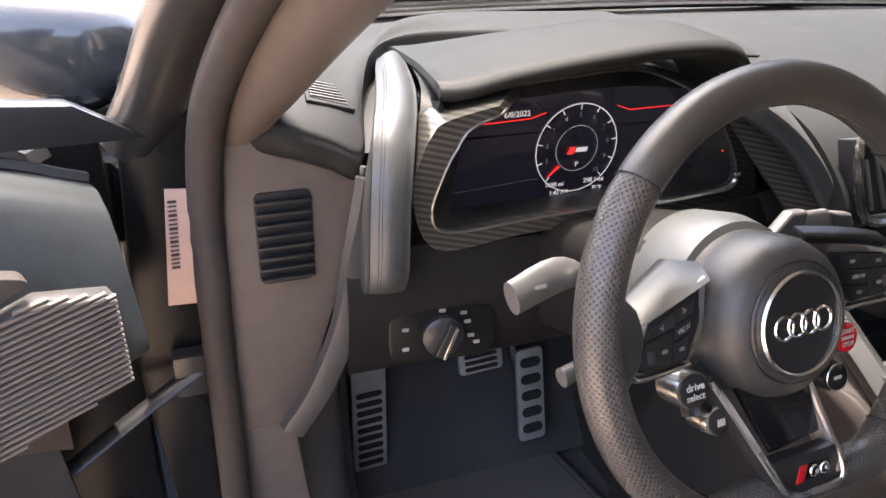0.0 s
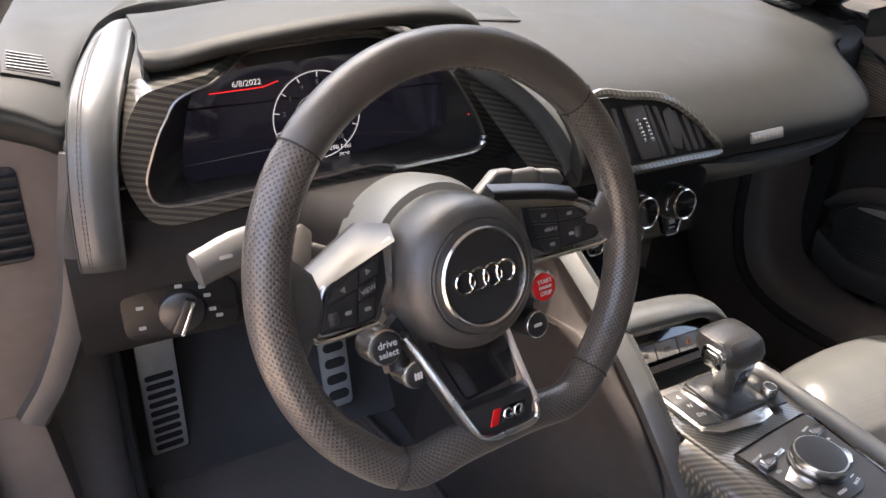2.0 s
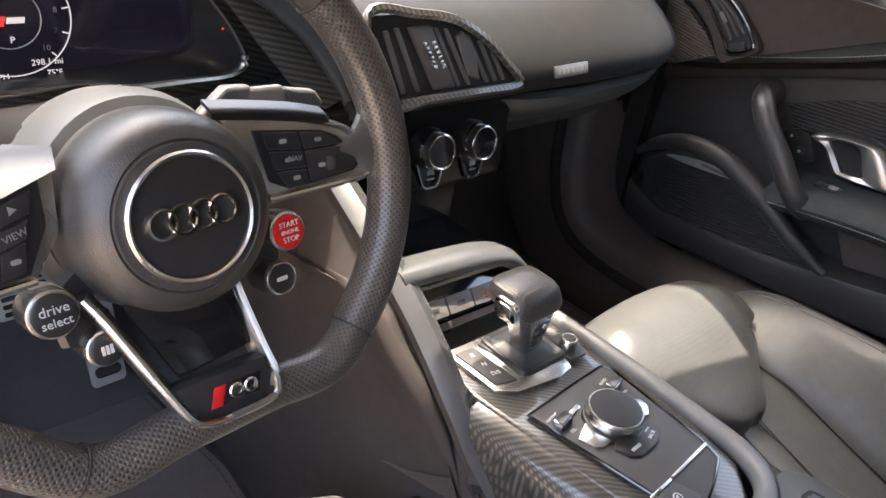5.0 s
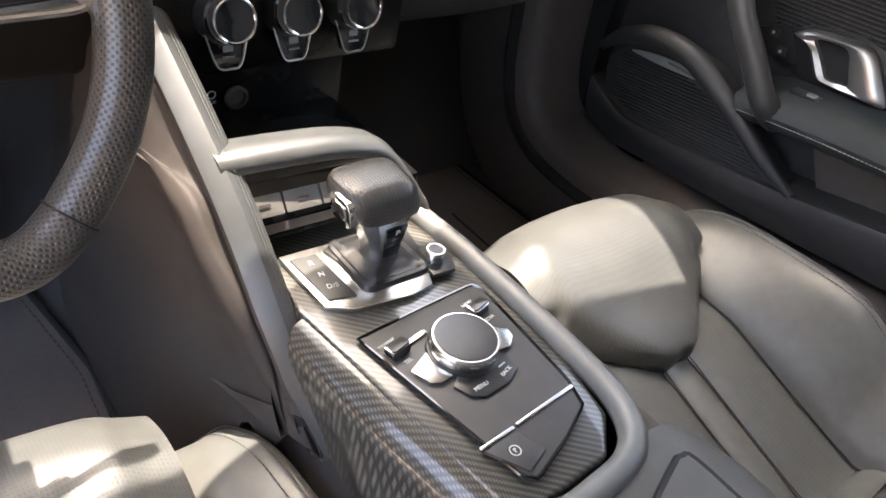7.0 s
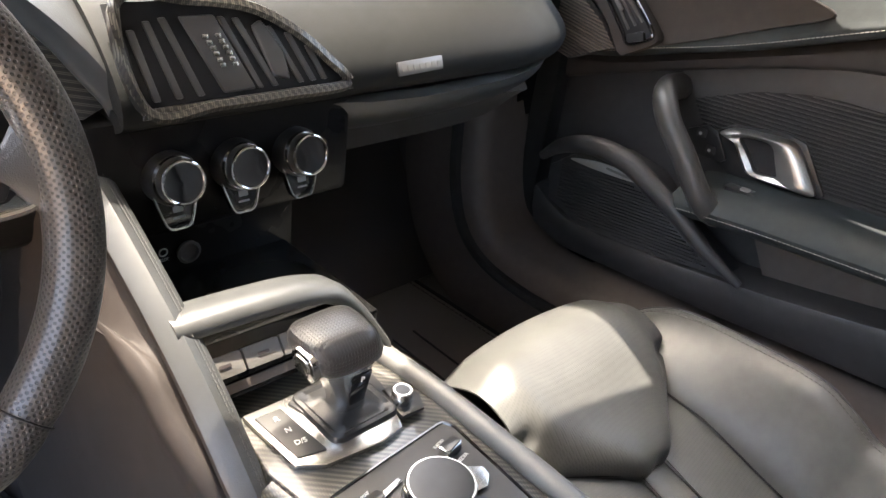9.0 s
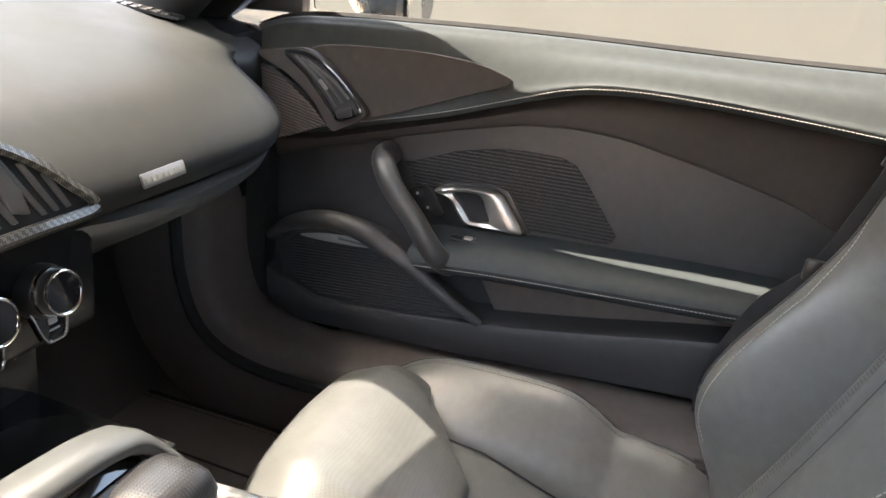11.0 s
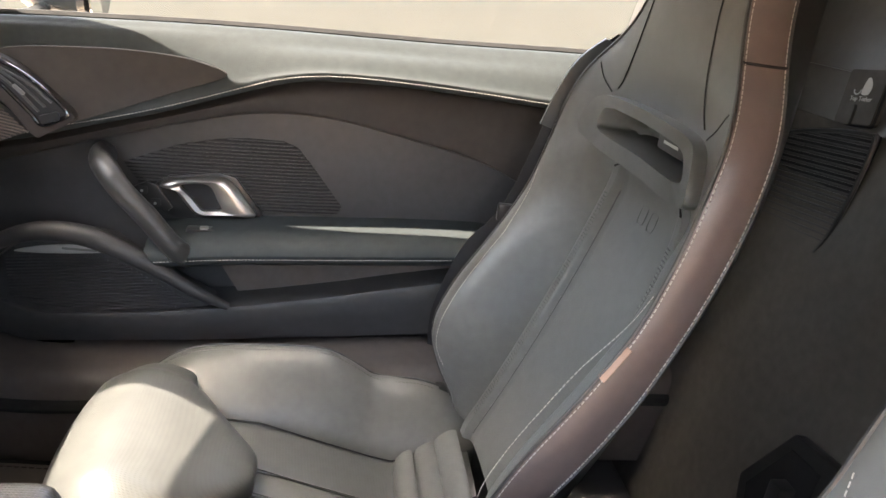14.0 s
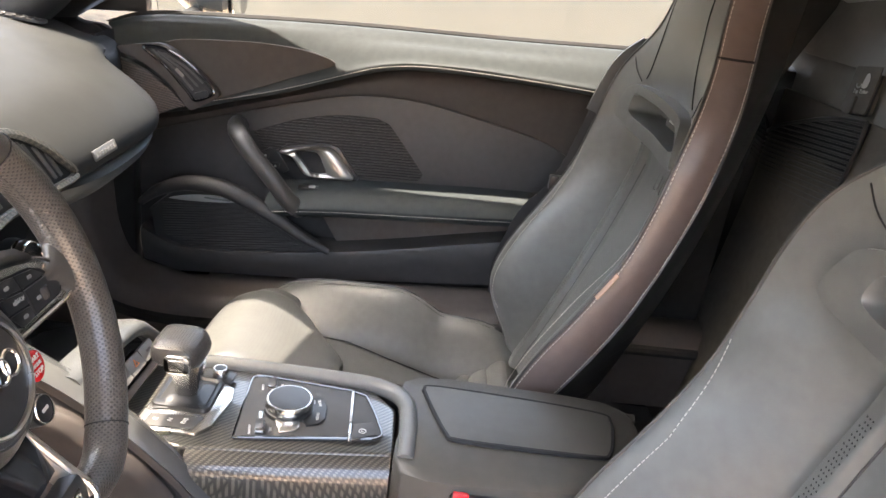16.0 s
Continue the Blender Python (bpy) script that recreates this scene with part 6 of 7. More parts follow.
part("panel", slab(yz(DO), 0.14, (0.785, 0, 0), **YZ, bevel=0.006), SOFT, door, "black inner door panel")
bt = spline([(0.60, 0.845), (0.49, 0.884), (0.256, 0.906), (0.03, 0.921), (-0.26, 0.934), (-0.53, 0.950), (-0.66, 0.955)], 40)
bb = spline([(0.60, 0.72), (0.477, 0.692), (0.363, 0.726), (0.208, 0.772), (0.07, 0.823), (0.006, 0.847), (-0.07, 0.862), (-0.166, 0.867), (-0.317, 0.866), (-0.447, 0.862), (-0.66, 0.855)], 40)
bb = np.stack([bt[:, 0], np.interp(-bt[:, 0], -bb[:, 0], bb[:, 1])], 1)
G = []
for (y, zt), (_, zb) in zip(bt, bb):
    h = zt - zb
    G.append([(0.845, y, zt + 0.0), (0.812, y, zt + 0.003), (0.798, y, zt - 0.004), (0.784, y, zt - 0.016), (0.765, y, zt - 0.4 * h), (0.747, y, zt - 0.75 * h), (0.740, y, zb + 0.012), (0.743, y, zb + 0.003), (0.752, y, zb - 0.003), (0.785, y, zb - 0.006)])
part("upper_pad", skin(lattice([G[i] for i in np.linspace(0, len(G) - 1, 14).astype(int)], 56, 30)), PADHIDE, door, "grey-black leather upper pad")
stitches([(0.7385, y, z + 0.007) for y, z in bb[6:]], door, THREAD, 0.006, 0.004, 0.0006)
part("belt_seal", tube([(0.835, y, z + 0.004) for y, z in bt], 0.007, 6), RUBBER, door, "black window seal")
# hollow teardrop in the upper pad
TD = [(0.43, 0.852), (0.293, 0.873), (0.179, 0.876), (0.116, 0.868), (0.086, 0.853), (0.16, 0.820), (0.30, 0.760), (0.345, 0.752), (0.385, 0.80)]
part("teardrop", slab(yz([tuple(p) for p in spline(TD, 50, closed=True)])[::-1], 0.02, (0.7385 - 0.081, 0, 0), (0, -1, 0), (0.10, 0, 1), 0.006, 3), CONSOLESIDE, door, "brown-black leather inlay")
ll = spline([(0.53, 0.63), (0.492, 0.645), (0.306, 0.711), (0.118, 0.769), (0.023, 0.789), (-0.076, 0.793), (-0.178, 0.78), (-0.339, 0.75), (-0.408, 0.727), (-0.47, 0.70), (-0.60, 0.66)], 40)
G = []
for i, (y, zl) in enumerate(ll):
    zt = float(np.interp(-y, -bb[:, 0], bb[:, 1])) - 0.004
    G.append([(0.785, y, zt), (0.770, y, zt - 0.01), (0.763, y, zt * 0.6 + zl * 0.4), (0.766, y, zl + 0.010), (0.772, y, zl + 0.001), (0.788, y, zl - 0.003)])
part("mid_panel", skin(lattice([G[i] for i in np.linspace(0, len(G) - 1, 14).astype(int)], 50, 16)), CONSOLESIDE, door, "brown-black leather band")
# upper speaker grille
GR = [(0.257, 0.677), (0.168, 0.716), (0.10, 0.734), (0.051, 0.741), (-0.009, 0.742), (-0.035, 0.733), (-0.060, 0.705), (-0.120, 0.632), (-0.115, 0.618), (-0.092, 0.612), (0.028, 0.605), (0.20, 0.600)]
part("grille_bed", slab(yz(GR)[::-1], 0.006, (0.7835, 0, 0), **YZ, bevel=0.002), DARK, door, "black grille bed")
ribs(GR, 22, door, lambda a, b, h: (0.7832 - h, a, b), PANELGREY, depth=0.003, fill=0.6, slope=-0.05)
# inner handle
HB = [(0.215, 0.636), (0.178, 0.662), (0.10, 0.676), (0.068, 0.670), (0.018, 0.606), (0.026, 0.594), (0.165, 0.584), (0.20, 0.598)]
part("handle_bed", slab(yz(HB)[::-1], 0.010, (0.777, 0, 0), **YZ, bevel=0.004), PLASTIC, door, "black handle surround")
HO = [(0.194, 0.644), (0.170, 0.659), (0.10, 0.668), (0.074, 0.662), (0.048, 0.632), (0.030, 0.604), (0.060, 0.600), (0.110, 0.598), (0.134, 0.600), (0.150, 0.616), (0.170, 0.640)]
HI = [(0.160, 0.648), (0.145, 0.654), (0.118, 0.656), (0.106, 0.650), (0.098, 0.634), (0.088, 0.612), (0.098, 0.608), (0.110, 0.606), (0.122, 0.607), (0.132, 0.618), (0.146, 0.634)]
hx = lambda pts, x: [(x, a, b) for a, b in spline(pts, 66, closed=True)]  # noqa: E731
hm = [((a[0] + b[0]) / 2, (a[1] + b[1]) / 2) for a, b in zip(HO, HI)]
part("handle_frame", skin([hx(HO, 0.777), hx(HO, 0.768), hx([(a * 0.8 + c * 0.2, b * 0.8 + d * 0.2) for (a, b), (c, d) in zip(HO, HI)], 0.762), hx(hm, 0.759), hx(HI, 0.763), hx(HI, 0.777)], wrap=True), SATIN, door, "satin metal handle with a broad release lever")
part("handle_cup", slab(yz([tuple(p) for p in spline(HI, 40, closed=True)])[::-1], 0.003, (0.7745, 0, 0), **YZ, bevel=0), DARK, door, "near-black plate for a shaded finger recess")
part("lock_panel", slab(yz([(0.248, 0.632), (0.215, 0.650), (0.198, 0.645), (0.172, 0.606), (0.180, 0.598), (0.220, 0.598)])[::-1], 0.006, (0.770, 0, 0), **YZ, bevel=0.002), PLASTIC, door, "black lock panel")
for y, z in ((0.222, 0.634), (0.200, 0.613)):
    part("lock_button", slab(rounded(0.017, 0.014, 0.003), 0.004, (0.768, y, z), **YZ, bevel=0.001), SOFT, door)
    part("lock_mark", slab(rounded(0.005, 0.005, 0.002), 0.0004, (0.7638, y, z), **YZ, bevel=0), MARK, door)
# armrest
G = []
for y, zf, xf in spline([(0.200, 0.556, 0.675), (0.15, 0.568, 0.662), (0.05, 0.580, 0.662), (-0.10, 0.592, 0.664), (-0.25, 0.603, 0.668), (-0.36, 0.608, 0.680), (-0.42, 0.606, 0.70)], 30):
    G.append([(0.79, y, zf + 0.018), (xf + 0.06, y, zf + 0.016), (xf + 0.025, y, zf + 0.010), (xf + 0.006, y, zf), (xf, y, zf - 0.012), (xf + 0.003, y, zf - 0.024), (xf + 0.016, y, zf - 0.034), (0.79, y, zf - 0.04)])
ar = part("armrest", loft(G), PADHIDE, door, "grey-black leather armrest")
stitches([(g[4][0] - 0.0006, g[4][1], g[4][2] - 0.006) for g in G[2:]], ar, THREAD, 0.006, 0.004, 0.0006)
part("window_switch", slab(rounded(0.048, 0.022, 0.005), 0.006, (0.722, 0.115, 0.5905), (0.05, -1, 0.02), (1, 0, 0.05), 0.002), PLASTIC, door, "black window switch plate")
part("window_key", slab(rounded(0.014, 0.012, 0.003), 0.004, (0.722, 0.110, 0.5930), (0.05, -1, 0.02), (1, 0, 0.05), 0.002), STEEL, door)
# grab handle
gh = spline([(0.780, 0.285, 0.690), (0.715, 0.274, 0.697), (0.678, 0.254, 0.692), (0.664, 0.228, 0.664), (0.662, 0.19, 0.625), (0.664, 0.158, 0.585), (0.675, 0.138, 0.560), (0.70, 0.13, 0.545)], 30)
part("grab_handle", tube(gh, [0.022, 0.021, 0.020, 0.019, 0.019, 0.019, 0.021, 0.022], 12, flat=0.85, up=(1, 0, 0)), LEATHER, door, "leather grab handle")
# speaker pod with its arched ridge
ap = spline([(0.705, 0.47, 0.512), (0.69, 0.425, 0.550), (0.680, 0.36, 0.577), (0.676, 0.29, 0.578), (0.678, 0.235, 0.556), (0.682, 0.18, 0.527), (0.690, 0.12, 0.487), (0.700, 0.062, 0.455)], 36)
part("pod_ridge", tube(ap, [0.008, 0.013, 0.017, 0.018, 0.017, 0.015, 0.012, 0.007], 12, flat=0.9, up=(1, 0, 0)), SOFT, door, "soft black arched ridge")
G = [[(0.79, y, z + 0.01), (x + 0.02, y, z + 0.012), (x + 0.012, y, z), (0.79, y - 0.01, z - 0.02)] for x, y, z in ap]
PG = [(0.452, 0.50), (0.40, 0.545), (0.33, 0.565), (0.26, 0.555), (0.20, 0.512), (0.09, 0.452), (0.22, 0.430), (0.36, 0.415), (0.44, 0.440)]
part("pod_bed", slab(yz(PG)[::-1], 0.06, (0.706, 0, 0), **YZ, bevel=0.003), SOFT, door, "black speaker pod")
PR = [(0.425, 0.52), (0.38, 0.530), (0.30, 0.533), (0.235, 0.518), (0.19, 0.492), (0.115, 0.452), (0.23, 0.434), (0.36, 0.424), (0.42, 0.445)]
ribs(PR, 20, door, lambda a, b, h: (0.7058 - h, a, b), SOFT, depth=0.003, fill=0.6, slope=-0.12)
part("speaker_plaque", slab(yz([tuple(p) for p in spline([(0.408, 0.533), (0.36, 0.546), (0.30, 0.551), (0.245, 0.546), (0.30, 0.537), (0.37, 0.532)], 30, closed=True)])[::-1], 0.004, (0.700 - 0.043, 0, 0), (0, -1, 0), (0.08, 0, 1), 0.0012), STEEL, door, "slim satin metal plaque")
part("plaque_mark", slab(rounded(0.055, 0.004, 0.001), 0.0004, (0.6975, 0.305, 0.543), (0, -1, 0), (0, 0, 1), 0), DIM, door)
# pocket and lower kick panel
lip = spline([(0.47, 0.452), (0.42, 0.428), (0.368, 0.416), (0.22, 0.428), (0.066, 0.450), (-0.10, 0.482), (-0.259, 0.518), (-0.45, 0.555), (-0.60, 0.57)], 36)
G = []
for y, z in lip:
    zb = float(np.interp(-y, [-0.47, -0.40, -0.10, 0.28, 0.60], [0.37, 0.350, 0.373, 0.413, 0.44]))
    G.append([(0.79, y, z + 0.006), (0.712, y, z + 0.006), (0.702, y, z + 0.002), (0.699, y, z - 0.006), (0.704, y, (z + zb) / 2), (0.718, y, zb + 0.004), (0.79, y, zb)])
part("kick_panel", loft(G), SOFT, door, "soft black lower panel")
part("pocket_back", slab(yz([(0.10, 0.53), (-0.45, 0.56), (-0.45, 0.50), (0.05, 0.45)]), 0.008, (0.762, 0, 0), **YZ, bevel=0.003), TRIM, door, "brown-grey pocket lining")
# vent in the front corner of the door: a raised band round a slanted slot, and a ribbed corner ahead of it
def vpl(pts, lift=0.0):
    return [(0.6665 + 0.06 * b - lift, a, b) for a, b in pts]


VB = [tuple(q) for q in spline([(0.520, 0.829), (0.462, 0.845), (0.425, 0.848), (0.385, 0.830), (0.335, 0.790), (0.312, 0.768), (0.316, 0.755), (0.352, 0.732), (0.372, 0.728), (0.412, 0.774), (0.462, 0.806)], 60, closed=True)]
vp = part("vent_pod", slab(yz(VB)[::-1], 0.02, (0.6665, 0, 0), (0, -1, 0), (0.06, 0, 1), 0.005, 3), CONSOLESIDE, door, "brown-black vent surround")
VT = [tuple(q) for q in spline([(0.462, 0.836), (0.440, 0.840), (0.420, 0.838), (0.390, 0.826), (0.362, 0.808), (0.335, 0.785), (0.320, 0.768), (0.324, 0.760), (0.356, 0.745), (0.372, 0.760), (0.395, 0.783), (0.424, 0.810)], 60, closed=True)]
part("vent_slot", slab(yz(VT)[::-1], 0.004, (0.6648, 0, 0), (0, -1, 0), (0.06, 0, 1), 0), DARK, vp, "black vent slot")
part("vent_rim", tube(vpl(VT, 0.002), 0.0034, 8, closed=True, up=(1, 0, 0)), GLOSS, vp, "gloss black vent rim")
for k in range(3):
    part("vane", tube(spline(vpl([(0.445 - 0.011 * k, 0.834 - 0.002 * k), (0.400 - 0.011 * k, 0.803 + 0.003 * k), (0.362 - 0.010 * k, 0.766 + 0.008 * k)], 0.003), 10), 0.0022, 6), SOFT, vp, "black vane")
part("vane_slider", slab(rounded(0.020, 0.006, 0.002), 0.003, (0.6648 + 0.06 * 0.80 - 0.006, 0.388, 0.797), (0, -0.75, -0.66), (0.0, -0.66, 0.75), 0.001), DARKALLOY, vp, "bright slider")
part("thumb_key", slab(rounded(0.030, 0.014, 0.004), 0.008, (0.6665 + 0.06 * 0.757 - 0.008, 0.345, 0.758), (0, -0.94, 0.34), (0.06, 0.34, 0.94), 0.003), PLASTIC, vp, "black thumb key")
TR = [(0.575, 0.800), (0.523, 0.812), (0.490, 0.802), (0.456, 0.788), (0.414, 0.762), (0.380, 0.732), (0.465, 0.692), (0.575, 0.72)]
part("ribbed_bed", slab(yz(TR)[::-1], 0.02, (0.6695, 0, 0), (0, -1, 0), (0.06, 0, 1), 0.003), SOFT, vp, "dark bed of the ribbed corner")
ribs(TR, 22, vp, lambda a, b, h: (0.6692 + 0.06 * b - h, a, b), TRIM, depth=0.0025, fill=0.6, slope=0.16, name="rib")
# window pane
G = lattice([[(0.845, y, z + 0.004), (0.80, y, z + 0.12), (0.715, y - 0.02, z + 0.235)] for y, z in ((0.48, 0.885), (0.2, 0.909), (-0.1, 0.926), (-0.4, 0.941), (-0.60, 0.951))], 12, 6)
wp = part("window_pane", skin(G, 0.004), GLASS, door, "clear side window")
wp.visible_shadow = False
part("mirror_foot", slab(yz([(0.66, 0.875), (0.50, 0.888), (0.50, 0.93), (0.60, 0.915)])[::-1], 0.03, (0.83, 0, 0), **YZ, bevel=0.006), PLASTIC, door, "black mirror foot")

# door mirrors
def mirror(s, at):
    m = thing("door_mirror", at, "gloss black door mirror on a slim foot", "mirror", "door mirrors")
    G = []
    for y, k in ((-0.05, 0.90), (-0.04, 1.0), (0.0, 1.0), (0.05, 0.90), (0.085, 0.60), (0.10, 0.2)):
        G.append([(s * a * k, y, b * k) for a, b in rounded(0.20, 0.13, 0.045, 6)])
    part("shell", loft(G), MIRRORSHELL, m, "gloss black lacquered shell")
    part("glass", slab(rounded(0.178, 0.108, 0.038, 6), 0.004, (0, -0.051, 0), (1, 0.12 * s, 0), (0, 0.05, 1), 0.001), MIRROR, m, "mirror glass")
    part("foot", tube(spline([(-s * 0.06, 0.02, -0.05), (-s * 0.14, 0.05, -0.065), (-s * 0.23, 0.06, -0.06)], 8), 0.016, 8), PLASTIC, m)
    return m


mirror(1, pose(1.12, 0.44, 0.932))

# ---------------------------------------------------------------- seats
SX = 0.376
seat = thing("bucket_seat", (SX, -0.15, 0.17), "black leather bucket seat with perforated centre and pale stitching", "car seat", "bucket seats")


def sx(dx):
    return SX + dx


# cushion
def floor_z(y):
    """Height of the sunken seat centre along the cushion."""
    return float(np.interp(-y, [-0.06, 0.02, 0.10, 0.20, 0.235, 0.30, 0.36], [0.352, 0.346, 0.320, 0.290, 0.282, 0.292, 0.31]))


def rear_edge(dx):
    """How far back the thigh pad reaches: a blunt V."""
    return -0.026 + 0.66 * max(0.0, abs(dx) - 0.028)


def block_row(dx):
    d = -0.016 * step2((abs(dx) - 0.11) / 0.055)
    v = rear_edge(dx)
    f = 0.02 * (abs(dx) / 0.16) ** 2
    lo = floor_z(v)
    return [(sx(dx), 0.19 - f, 0.24), (sx(dx), 0.228 - f, 0.30), (sx(dx), 0.238 - f, 0.37), (sx(dx), 0.222 - f, 0.418 + d), (sx(dx), 0.185 - f, 0.441 + d), (sx(dx), 0.15 - f, 0.446 + d), (sx(dx), 0.10 - 0.5 * f, 0.430 + d), (sx(dx), min(max(v + 0.03, 0.055), 0.086), 0.405 + d),
            (sx(dx), v + 0.014, lo + 0.034), (sx(dx), v + 0.003, lo + 0.014), (sx(dx), v + 0.006, lo - 0.012)]


def step2(q):
    q = min(1.0, max(0.0, q))
    return q * q * (3 - 2 * q)


part("thigh_pad", skin(lattice([block_row(d) for d in (-0.165, -0.14, -0.115, -0.07, -0.028, 0, 0.028, 0.07, 0.115, 0.14, 0.165)], 50, 40), 0.003), PERF, seat, "perforated leather thigh pad")
part("pad_seam", tube([(sx(d), rear_edge(d) + 0.004, floor_z(rear_edge(d)) + 0.006) for d in np.linspace(-0.13, 0.13, 40)], 0.0016, 5), DARK, seat)
YC = (0.10, 0.05, 0.0, -0.06, -0.12, -0.18, -0.235, -0.30, -0.36)
for lo_, hi_, mt_, lb in ((-0.135, -0.027, PERF, "perforated leather seat panel"), (-0.025, 0.025, SEATHIDE, "smooth leather centre strip"), (0.027, 0.135, PERF, "perforated leather seat panel")):
    cols = np.linspace(lo_, hi_, 7)
    puff = [0.004 * math.sin(math.pi * k / 6) ** 0.5 for k in range(7)]
    part("seat_centre", skin(lattice([[(sx(dx), y, floor_z(y) + 0.9 * max(0, abs(dx) - 0.05) ** 2 + q - 0.003) for dx, q in zip(cols, puff)] for y in YC], 30, 20), 0.003), mt_, seat, lb)
for s in (1, -1):
    part("centre_piping", tube([(sx(s * 0.026), y, floor_z(y) + 0.0005) for y in np.linspace(-0.02, -0.245, 20)], 0.0014, 5), LEATHER, seat)
for k, (yp, zp, hp) in enumerate(((-0.252, 0.292, 0.018), (-0.287, 0.310, 0.019), (-0.320, 0.336, 0.019))):
    G = [[(sx(dx), yp + hp * b, zp + 0.020 * -b * 0.6 + c) for b, c in ((1.0, -0.012), (0.9, 0.002), (0.5, 0.0085), (0, 0.0105), (-0.5, 0.0085), (-0.9, 0.003), (-1.0, -0.010))] for dx in np.linspace(-0.137, 0.137, 8)]
    part("pleat", skin(G, 0.004), SEATHIDE, seat, "smooth leather pleat")
for s in (1, -1):
    G = []
    for y, z, o in spline([(0.195, 0.335, -0.03), (0.165, 0.385, -0.012), (0.10, 0.421, -0.002), (0.0, 0.431, 0), (-0.112, 0.431, 0), (-0.165, 0.407, 0), (-0.21, 0.385, 0), (-0.29, 0.381, -0.003), (-0.37, 0.350, -0.012)], 34):
        lo = floor_z(y)
        k = min(1.0, max(0.0, (z - lo) / 0.10))
        G.append([(sx(s * a), y, zz) for a, zz in ((0.126, lo - 0.025), (0.129, lo + 0.002), (0.142, lo + 0.30 * (z - lo)), (0.170 + o * 0.5, lo + 0.62 * (z - lo)), (0.200 + o, lo + 0.88 * (z - lo)), (0.224 + o, z - 0.001), (0.237 + o, z + 0.001), (0.248 + o, z - 0.010), (0.254 + o, z - 0.04), (0.256 + o, z - 0.10), (0.24, 0.22))])
    b = part("cushion_bolster", skin(lattice([G[i] for i in np.linspace(0, len(G) - 1, 13).astype(int)], 44, 34), 0.006), SEATHIDE, seat, "smooth leather side bolster")
    stitches([np.array(g[5]) + (0, 0, 0.001) for g in G[2:-3]], b, DTHREAD)
    part("piping", tube([(g[6][0], g[6][1], g[6][2] + 0.0006) for g in G[1:-1]], 0.0020, 6), LEATHER, b, "dark leather piping")
    part("centre_seam", tube([(g[1][0], g[1][1], g[1][2] + 0.004) for g in G[6:-4]], 0.0016, 5), DARK, seat)
part("cushion_base", box((SX - 0.235, -0.42, 0.19), (SX + 0.235, 0.18, 0.255), 0.02), PLASTIC, seat, "black seat base")
for s in (1, -1):
    part("rail", box((SX + s * 0.17 - 0.02, -0.45, 0.17), (SX + s * 0.17 + 0.02, 0.15, 0.195), 0.004), STEEL, seat, "steel seat rail")

# backrest: one smooth front form, split into its sewn panels
ZB = np.array([0.36, 0.42, 0.50, 0.58, 0.66, 0.75, 0.83, 0.90, 0.96, 1.01, 1.07, 1.15])
EDGE = np.array([-0.345, -0.305, -0.285, -0.318, -0.367, -0.413, -0.434, -0.448, -0.466, -0.491, -0.499, -0.51])
REAR = np.array([-0.385, -0.355, -0.345, -0.392, -0.433, -0.465, -0.488, -0.503, -0.518, -0.541, -0.551, -0.56])
CREASE = np.array([-0.35, -0.378, -0.41, -0.44, -0.468, -0.495, -0.512, -0.503, -0.492, -0.486, -0.481, -0.50])
INNER = np.array([0.135, 0.135, 0.135, 0.136, 0.137, 0.135, 0.122, 0.112, 0.112, 0.112, 0.112, 0.105])
OUTER = np.array([0.205, 0.225, 0.238, 0.244, 0.246, 0.247, 0.247, 0.243, 0.222, 0.160, 0.126, 0.115])
fz = lambda A, z: float(np.interp(z, np.linspace(0.36, 1.15, 60), np.convolve(np.pad(np.interp(np.linspace(0.36, 1.15, 60), ZB, A), 2, "edge"), np.ones(5) / 5, "valid")))  # noqa: E731


def step(a, b, t):
    q = min(1.0, max(0.0, (t - a) / (b - a)))
    return q * q * (3 - 2 * q)


def back_y(dx, z):
    """How far forward the backrest's face lies at a place on it."""
    e, c, i, o = fz(EDGE, z), fz(CREASE, z), fz(INNER, z), fz(OUTER, z)
    d = abs(dx)
    u = min(1.0, d / o)
    top = c + (e - c) * u ** 2.2
    if d <= i:
        low = c - 0.008 * (1 - (d / i) ** 2) + 0.013 * step(0.74, 0.83, d / i) - 0.015 * step(0.95, 1.0, d / i)
    else:
        v = (d - i) / max(0.01, o - i)
        low = c - 0.012 + (e - c + 0.012) * math.sin(min(1.0, v) * math.pi / 2) ** 1.2 + (0.024 if dx > 0 else 0.006) * math.sin(math.pi * min(1.0, v)) ** 1.5 * step(0.40, 0.48, z) * step(0.80, 0.64, z)
    w = step(0.80, 0.865, z)
    y = low * (1 - w) + top * w
    return y - 0.06 * step(0.150, 0.135, d) * step(0.868, 0.876, z) * step(0.922, 0.914, z) - 0.05 * step(1.10, 1.16, z)


def back_face(a, b, zs, n=16):
    """A patch of the backrest between two half widths given as functions of the height."""
    return [[(sx(dx), back_y(dx, z), z) for dx in np.linspace(a(z), b(z), n)] for z in zs]


